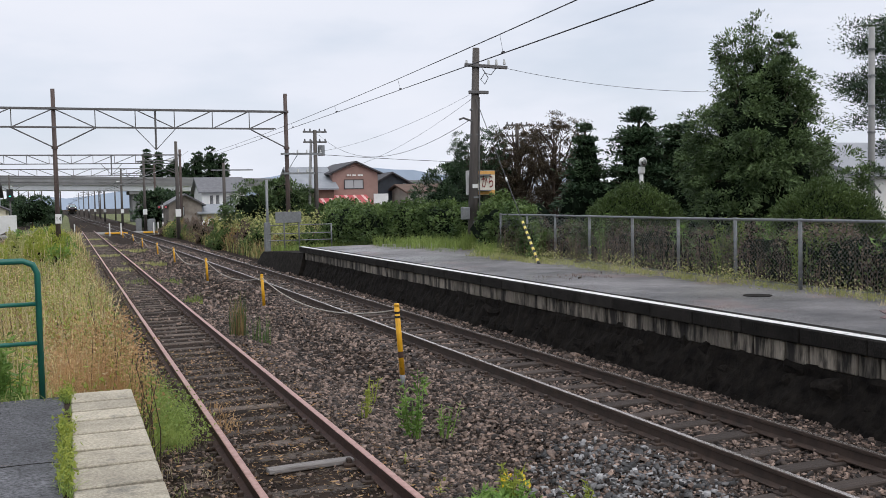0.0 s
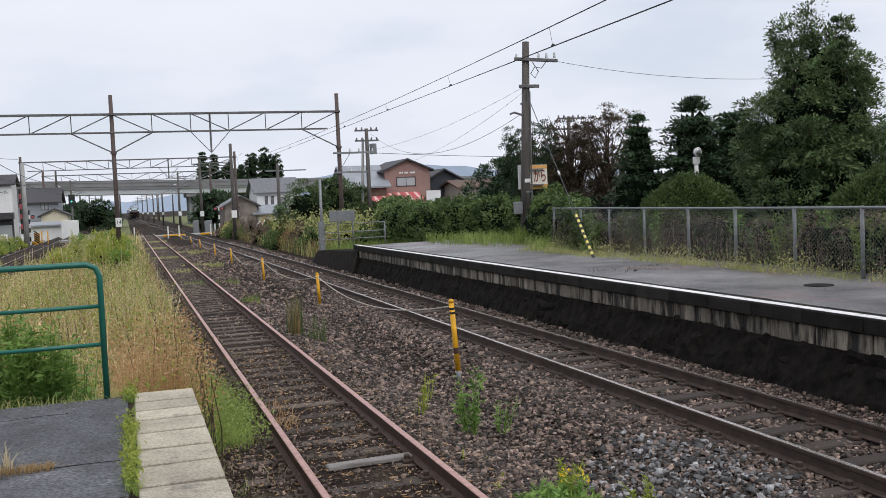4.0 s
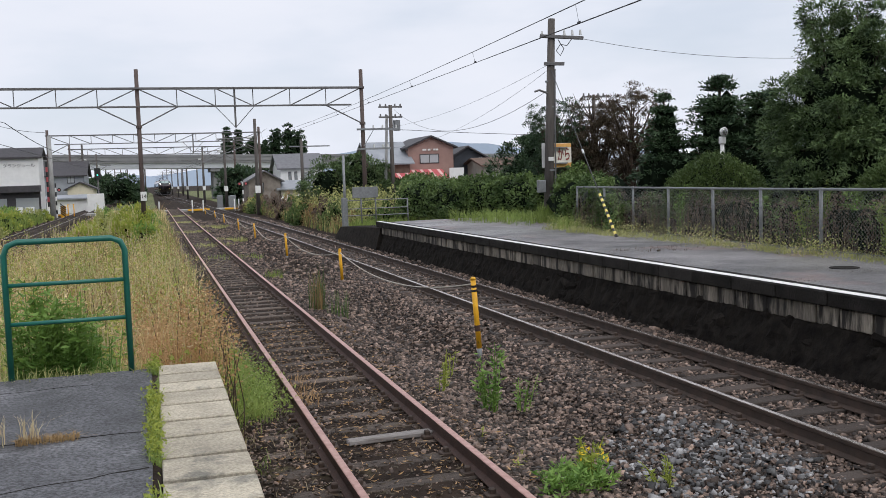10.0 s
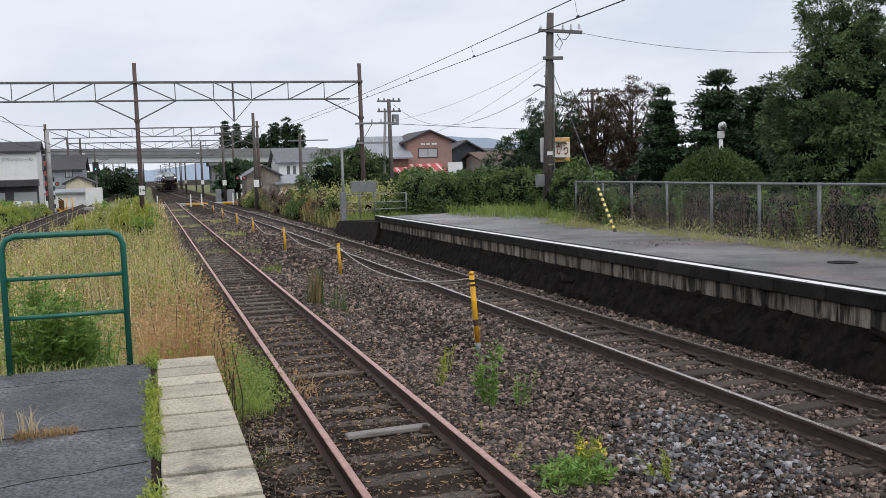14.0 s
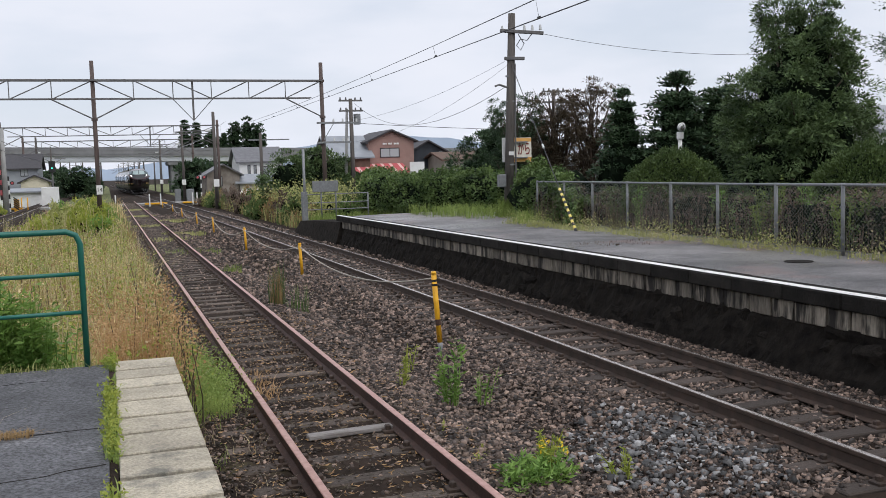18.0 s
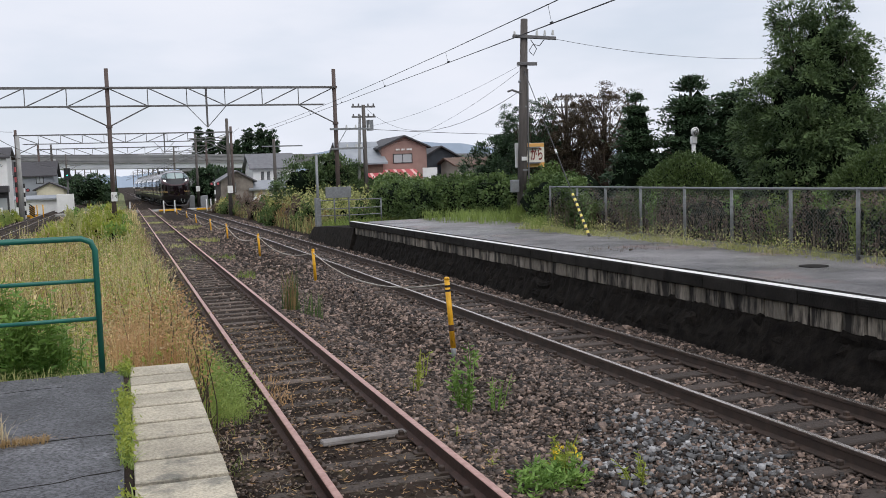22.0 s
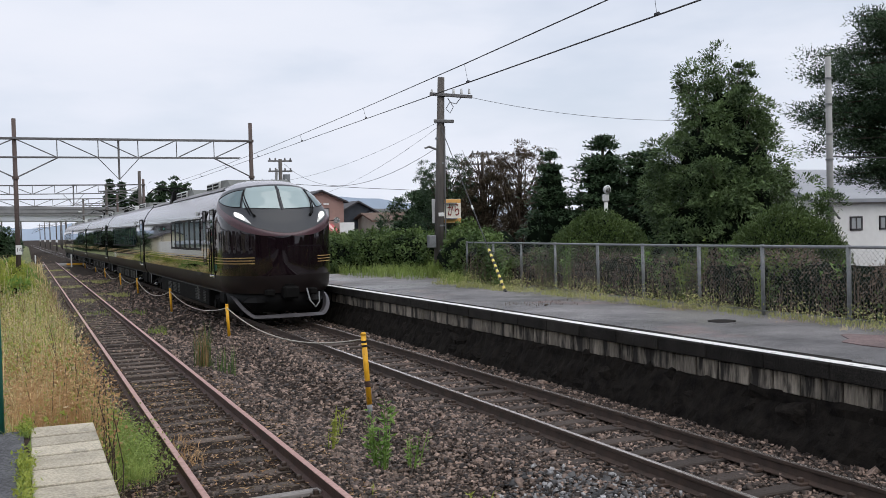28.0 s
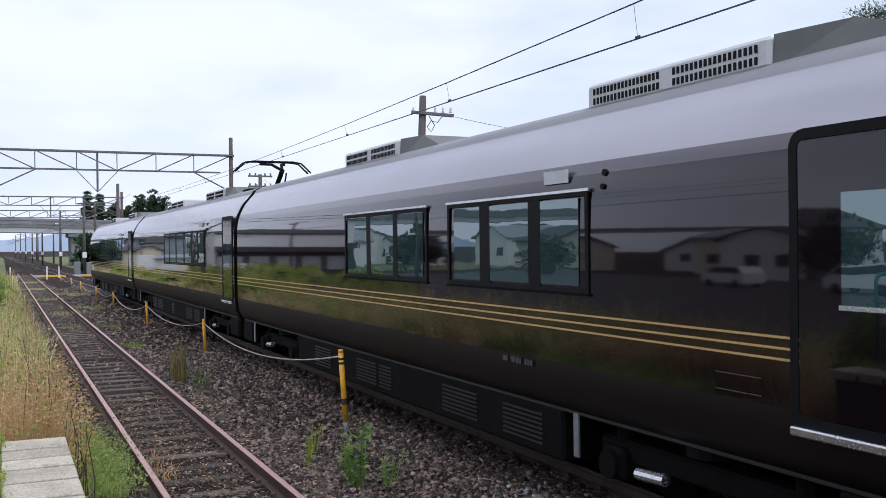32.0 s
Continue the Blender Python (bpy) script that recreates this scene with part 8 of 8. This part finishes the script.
M["pane_sky"] = glass_mat("pale_window_glass", (0.35, 0.37, 0.38), 0.08)
hs = house("brown_house", 24.4, 29.05, 91.0, 99.0, 5.65, 1.0, M["brick_pink"], M["tile_dark"], "brown-pink two-storey house with a dark gabled roof", wins=((26.55, 4.15, 2.0, 0.95),))
part("bargeboard", Mb().box((24.0, 90.5, 5.05), (24.2, 90.7, 5.3)), M["tile_dark"], hs)
mk = thing("wall_lettering", label="row of small white characters on the brown wall", category="sign")
for k, w in enumerate((0.3, 0.14, 0.3, 0.08, 0.3, 0.3)):
    part("bar", Mb().box((25.85 + k * 0.28, 90.9, 4.95), (25.85 + k * 0.28 + w * 0.8, 90.96, 5.12)), M["white"], mk)
aw = thing("striped_awning", label="red and pale pink striped awning roof", category="awning")
for i in range(18):
    xa = 22.6 + i * 0.29
    part("stripe", Mb().add([(xa, 88.6, 2.15), (xa + 0.29, 88.6, 2.15), (xa + 0.29, 91, 3.0), (xa, 91, 3.0), (xa, 88.6, 2.25), (xa + 0.29, 88.6, 2.25), (xa + 0.29, 91, 3.1), (xa, 91, 3.1)], CUBE), M["pink_pale"] if i % 3 == 1 else M["red_awning"], aw)
part("white_end", Mb().box((27.85, 88.5, 1.8), (29.3, 88.7, 3.15)), M["white"], aw)
house("grey_roof_house", 20.6, 24.3, 90.2, 98, 4.2, 2.0, M["wood_brown"], M["roof_grey"], "house with a grey metal roof", gable_x=False)
house("dark_house", 29.2, 33.2, 93, 100, 4.5, 1.1, M["clad_dark"], M["tile_dark"], "dark clad house with small white windows", wins=((32.6, 4.05, 0.5, 0.5), (32.4, 2.6, 0.7, 0.9)))
house("beige_shed", 31.2, 36.4, 88, 94, 3.6, 0.7, M["beige"], M["wood_brown"], "low beige building with a brown roof", gable_x=False, wins=((32.3, 2.0, 0.9, 0.9),))
house("white_house", 14.5, 19.4, 112, 119, 4.3, 1.6, M["white"], M["tile_mid"], "white house with dark tiled roofs", gable_x=False, wins=((15.6, 2.9, 0.35, 1.2), (16.3, 2.9, 0.35, 1.2), (17.8, 2.9, 1.2, 0.9)))
house("timber_house", 10.2, 13.7, 106, 112, 2.9, 1.0, M["wood_grey"], M["tile_mid"], "small pale house by the crossing", wins=((11.4, 1.8, 0.9, 1.1),))
house("lean_to", 13.6, 18.6, 106, 111, 1.9, 0.8, M["beige"], M["roof_grey"], "low lean-to with a grey roof", gable_x=False)
house("grey_house", -13.6, -8.0, 128, 137, 4.4, 1.7, M["roof_grey"], M["tile_dark"], "grey two-storey house beyond the crossing", gable_x=False, wins=((-9.6, 3.6, 0.9, 1.1),))
house("yellow_house", -9.6, -6.6, 122, 128, 2.7, 0.7, M["cream"], M["tile_dark"], "small cream house with a dark roof")
house("garage", -11.0, -6.4, 112, 117, 1.6, 0.3, M["white"], M["roof_grey"], "low white garage with a pale roof", gable_x=False)
house("white_workshop", 29.9, 42.0, 30, 38, 2.85, 1.4, M["white"], M["roof_pale"], "low white building with a pale grey roof behind the trees", gable_x=False, base=0.2, eave=0.3, wins=((32.3, 2.06, 0.7, 0.6), (34.0, 2.06, 0.7, 0.6)))
house("yellow_house_behind", 22.9, 27.2, 45, 50, 2.2, 0.9, M["cream"], M["roof_grey"], "small yellowish house behind the trees", gable_x=False, base=0.0, eave=0.3, wins=((24.1, 1.45, 0.9, 0.9),))
wb = house("white_shop", -22.0, -9.1, 88, 92, 5.5, 0.75, M["white"], M["tile_dark"], "white shop building with a dark flat roof band", gable_x=False, eave=0.3)
part("lower_wall", Mb().box((-22.0, 87.6, -0.36), (-9.08, 87.98, 2.3)), M["tile_dark"], wb, "dark ground floor")
part("canopy", Mb().box((-22.2, 86.8, 2.2), (-9.0, 88.0, 2.75)), M["tile_dark"], wb)
for k in range(5):
    part("shop_window", Mb().box((-21 + k * 2.5, 87.5, 0.2), (-19.2 + k * 2.5, 87.62, 1.7)), M["pane_sky"], wb)
letters(wb, "グランジュール", 0.36, M["tile_dark"], pose(-10.65, 87.96, 4.45))
for k in range(3):
    thing("white_tank", Mb().tube([(-11.6 + k * 0.9, 86.2, -0.36), (-11.6 + k * 0.9, 86.2, 0.95)], 0.36, 12), M["white"], "white drum outside the shop", "drum", "drums by the shop")

# the village street behind the near platform, seen mirrored in the train
VILLAGE = []
for k in range(13):
    VILLAGE.append((-46 - 7 * (k % 3) - 1.3 * (k % 5), -30 + k * 13.5, 8 + k % 3, 9 - k % 2, 2.7 + 0.5 * (k % 4), ("white", "beige", "white", "cream")[k % 4], ("tile_dark", "roof_grey", "tile_dark")[k % 3]))
for k in range(9):
    VILLAGE.append((-24 - 9 * (k % 3), 108 + k * 15, 8, 8, 2.9 + 0.6 * (k % 3), ("beige", "white", "white")[k % 3], ("tile_dark", "roof_grey")[k % 2]))
for k, (hx, hy, w, d, hh, wl, rf) in enumerate(VILLAGE):
    hv = house("village_house", hx - w / 2, hx + w / 2, hy, hy + d, hh, 1.5, M[wl], M[rf], "village house across the tracks", gable_x=bool(k % 2), wins=((hx, 1.6, 1.6, 1.0),))
    for q in (1.4, 4.6):
        part("side_window", Mb().box((hx + w / 2, hy + q, 0.9), (hx + w / 2 + 0.05, hy + q + 1.6, 1.95)), M["glass"], hv)
for hx, hy, w, h in ((-41, 2, 2.4, 3.4), (-39, 22, 2.0, 3.0), (-44, 49, 3.0, 4.4), (-37, 76, 2.2, 3.4), (-31, 92, 3.0, 4.4), (-20, 118, 2.4, 3.6), (-22, 150, 3.6, 5.0)):
    broad_tree("garden_tree", (hx, hy, -0.36), h, [((0, 0, h * 0.55), (w, w, h * 0.45)), ((w * 0.4, 0.2, h * 0.4), (w * 0.7, w * 0.7, h * 0.35))], 60, 24, 0.4, M["leaf_dark"], "dark garden tree between the village houses", clump_r=0.45)

# unseen station house behind the viewer, added so the nose mirrors something dark
st_ = house("station_house", -13.5, -6.2, -34, 0.5, 3.5, 1.6, M["wood_brown"], M["tile_dark"], "unseen low timber station house, added to darken the nose's reflection", gable_x=True, eave=0.9)
for q in range(8):
    part("window", Mb().box((-6.19, -31 + q * 4.0, 1.0), (-6.13, -28.6 + q * 4.0, 2.3)), M["glass"], st_)


# ---- road bridge, far trees and hills ----
def bridge():
    b = thing("road_bridge", label="grey concrete road bridge over the railway", category="bridge", kind="structure")
    rings = [Matrix.Translation((x, 178 + 0.02 * x, -0.022 * x)) @ pose(0, 0, 0, 0, 0, 90) for x in (-160, -60, 0, 60, 160)]
    part("deck", Mb().sweep([(-4.5, 6.35), (4.5, 6.35), (4.5, 7.0), (-4.5, 7.0)], rings), M["bridge"], b)
    part("girder", Mb().sweep([(-4.0, 5.45), (4.0, 5.45), (4.2, 6.35), (-4.2, 6.35)], rings), M["bridge_white"], b)
    for q in (-4.6, 4.4):
        part("parapet", Mb().sweep([(q, 6.75), (q + 0.2, 6.75), (q + 0.2, 7.85), (q, 7.85)], rings), M["bridge"], b)
    part("rail", Mb().sweep([(-4.7, 7.45), (-4.6, 7.45), (-4.6, 7.5), (-4.7, 7.5)], rings), M["galv"], b)
    for x in (-70, -42, -15, 11.5, 36, 64):
        part("pier", Mb().box((x - 0.9, 175.5, -0.4), (x + 0.9, 181, 5.5 - 0.022 * x), bev=0.2), M["bridge"], b)
        part("pier_cap", Mb().box((x - 1.3, 174.4, 4.8 - 0.022 * x), (x + 1.3, 182, 5.5 - 0.022 * x), bev=0.1), M["bridge"], b)


bridge()

for x, y, hgt, rad in ((15.0, 195, 14.6, 2.6), (17.2, 195, 14.1, 2.2)):
    conifer("tall_cedar", (x, y, -0.3), hgt, rad, M["leaf_dark"], "tall dark cedar beyond the bridge", 18, 11, 0.8, 0.7, -0.05)
for x, y, hgt, rx in ((20.0, 195, 12.1, 1.4), (22.2, 195, 11.0, 1.0), (24.7, 195, 13.7, 1.3), (27.3, 195, 14.4, 1.3), (29.3, 195, 12.7, 1.4)):
    broad_tree("dense_tree", (x, y, -0.3), hgt, [((0, 0, hgt * 0.5), (rx, rx, hgt * 0.4)), ((0, 0, hgt * 0.78), (rx * 0.85, rx * 0.85, hgt * 0.22))], 110, 30, 0.55, M["leaf_dark"], "dense dark tree with rounded top", clump_r=0.4)
for x, y, w, h in ((9.5, 118, 2.2, 4.6), (11.5, 122, 2.2, 4.4), (-4.6, 150, 2.6, 4.6), (-7.4, 155, 2.6, 4.4), (-2.8, 160, 1.8, 3.0)):
    broad_tree("dark_tree", (x, y, -0.36), h, [((0, 0, h * 0.5), (w, w, h * 0.48)), ((w * 0.4, 0, h * 0.62), (w * 0.6, w * 0.6, h * 0.36))], 80, 24, 0.5, M["leaf_dark"], "dark bushy tree beside the line", clump_r=0.45)
for k in range(44):
    left = k % 2
    x = (rng.uniform(-75, -16) if left else rng.uniform(14, 80)) * (1 + k / 60)
    y = rng.uniform(190, 430)
    w = rng.uniform(3, 6)
    mound("distant_tree", (x, y, -0.36), (w, w, rng.uniform(4, 7.5)), 340, 1.0, M["leaf_dark"], "distant dark tree beyond the bridge", "tree")

thing("far_verge", Mb().box((-4.9, 98.2, -0.5), (3.0, 420, -0.325)).box((-60, 98.2, -0.5), (-8.6, 420, -0.33)).box((9.4, 98.2, -0.5), (60, 420, -0.33)), M["verge"], "rough green verge beside the distant tracks", "ground", kind="structure")
# growth between the line and the houses
for k in range(34):
    y = 44 + k * 1.45
    x = t2(y) + 3.1 + rng.uniform(0, 2.6)
    mound("goldenrod", (x, y, -0.36), (rng.uniform(0.6, 1.1), rng.uniform(0.6, 1.1), rng.uniform(0.9, 1.7)), 1300, 0.14, M[("leaf_vine", "grass_olive", "scrub", "leaf_vine", "grass_brown")[k % 5]], "clump of yellowing weeds beside the main track", "weed", rough=0.5)
x, y = patch(9000, 8.6, 13.0, 43, 92)
for k0, k1, leaf in ((0, 3500, "grass_olive"), (3500, 6000, "leaf_vine"), (6000, 9000, "grass_brown")):
    blades("grass", x[k0:k1], y[k0:k1], np.full(k1 - k0, -0.36), np.full(k1 - k0, 0.85), 0.026, M[leaf], "tall rough grass beside the main track", lean=0.45, bend=0.7)
x, y = patch(420, 9.0, 13.0, 44, 60)
seed_heads("pampas_heads", x, y, rng.uniform(0.8, 1.6, len(x)), 0.16, M["grass_olive"], "pale feathery pampas heads", 7, 0.12)
for k in range(20):
    mound("goldenrod", (-9.2 - rng.uniform(0, 2), 50 + k * 2.1, -0.36), (1.2, 1.2, rng.uniform(0.8, 1.6)), 420, 0.22, M[("leaf_yellow", "leaf_bright", "grass_olive")[k % 3]], "clump of green and yellow weeds beyond the far track", "weed")
# yard added out of direct view; its dark ground tones down the train's reflections
thing("station_yard", Mb().box((-44, -45, -0.5), (-9.6, 58, -0.332)).box((-44, 58, -0.5), (-11.2, 86, -0.332)), M["asphalt_yard"], "dark asphalt yard added beyond the far track to darken the train's reflections", "yard", kind="structure")
x, y = patch(2600, -11.2, -8.6, 46, 92)
blades("grass", x, y, np.full(len(x), -0.36), np.full(len(x), 0.9), 0.045, M["grass_green"], "green weeds beyond the far track", lean=0.3)
hedge("vine_hedge", [(14.5, 46, 0, 2.2), (15.5, 54, 0, 2.3), (17, 62, 0, 2.4), (19, 70, 0, 2.2)], 14000, 0.18, M["leaf_vine"], "overgrown bushes in front of the houses", 1.6, 0.6)


def car_far(x, y, yaw, label="white van parked behind the weeds"):
    c = thing("parked_van", label=label, category="car", at=pose(x, y, -0.36, 0, 0, yaw))
    prof = [(-2.1, 0.35), (2.1, 0.35), (2.15, 0.8), (1.75, 1.0), (1.1, 1.5), (-1.6, 1.55), (-2.05, 1.05)]
    b = Mb()
    b.add([(px, s * 0.82, pz) for s in (-1, 1) for px, pz in prof], [tuple(range(7)), tuple(range(13, 6, -1))] + [(i, i + 7, (i + 1) % 7 + 7, (i + 1) % 7) for i in range(7)])
    part("body", b, M["white"], c)
    for s in (-1, 1):
        part("side_glass", Mb().add([(px, s * 0.83, pz) for px, pz in ((-1.85, 1.05), (1.55, 1.05), (1.05, 1.45), (-1.5, 1.48))], [(0, 1, 2, 3)]).add([(px, s * 0.825, pz) for px, pz in ((-1.85, 1.05), (1.55, 1.05), (1.05, 1.45), (-1.5, 1.48))], [(3, 2, 1, 0)]), M["glass"], c)
        for q in (-1.3, 1.35):
            part("wheel", Mb().tube([(q, s * 0.68, 0.3), (q, s * 0.85, 0.3)], 0.3, 14), M["rubber"], c)


car_far(12.6, 82, 8)
for vx, vy, va in ((-31, 4, 88), (-30, 8, 92), (-33, 21, 90), (-30, 34, 86), (-32, 46, 95)):
    car_far(vx, vy, va, "white van parked in the yard across the tracks")

hill = Mb()
pts = [(-1800 + i * 60, 2600, 30 + 34 * noise.noise(Vector((i * 0.21, 0, 0))) + 20 * noise.noise(Vector((i * 0.63, 4, 0))) + (70 if i > 30 else 0) * max(0, 1 - abs(i - 44) / 16)) for i in range(80)]
vs = [(x, y, -5) for x, y, z in pts] + [(x, y + 60, max(6, z)) for x, y, z in pts]
hill.add(vs, [(i, i + 1, 80 + i + 1, 80 + i) for i in range(79)])
thing("hills", hill, M["haze_hill"], "hills on the horizon with pale blue haze painted into their colour", "hills", kind="structure")

# ---- movement ----
def motions():
    for car, off, L in cars:
        rows = []
        for t, nose_y in RUN:
            a, b = nose_y + off + 1.5, nose_y + off + L - 1.5
            xa, xb = t2(a), t2(b)
            turn = math.degrees(math.atan2(-(xb - xa), b - a))
            x = xa - (xb - xa) / (b - a) * 1.5
            rows.append((t, pose(x, nose_y + off, 0, 0, 0, turn)))
        walk(car, rows)


motions()
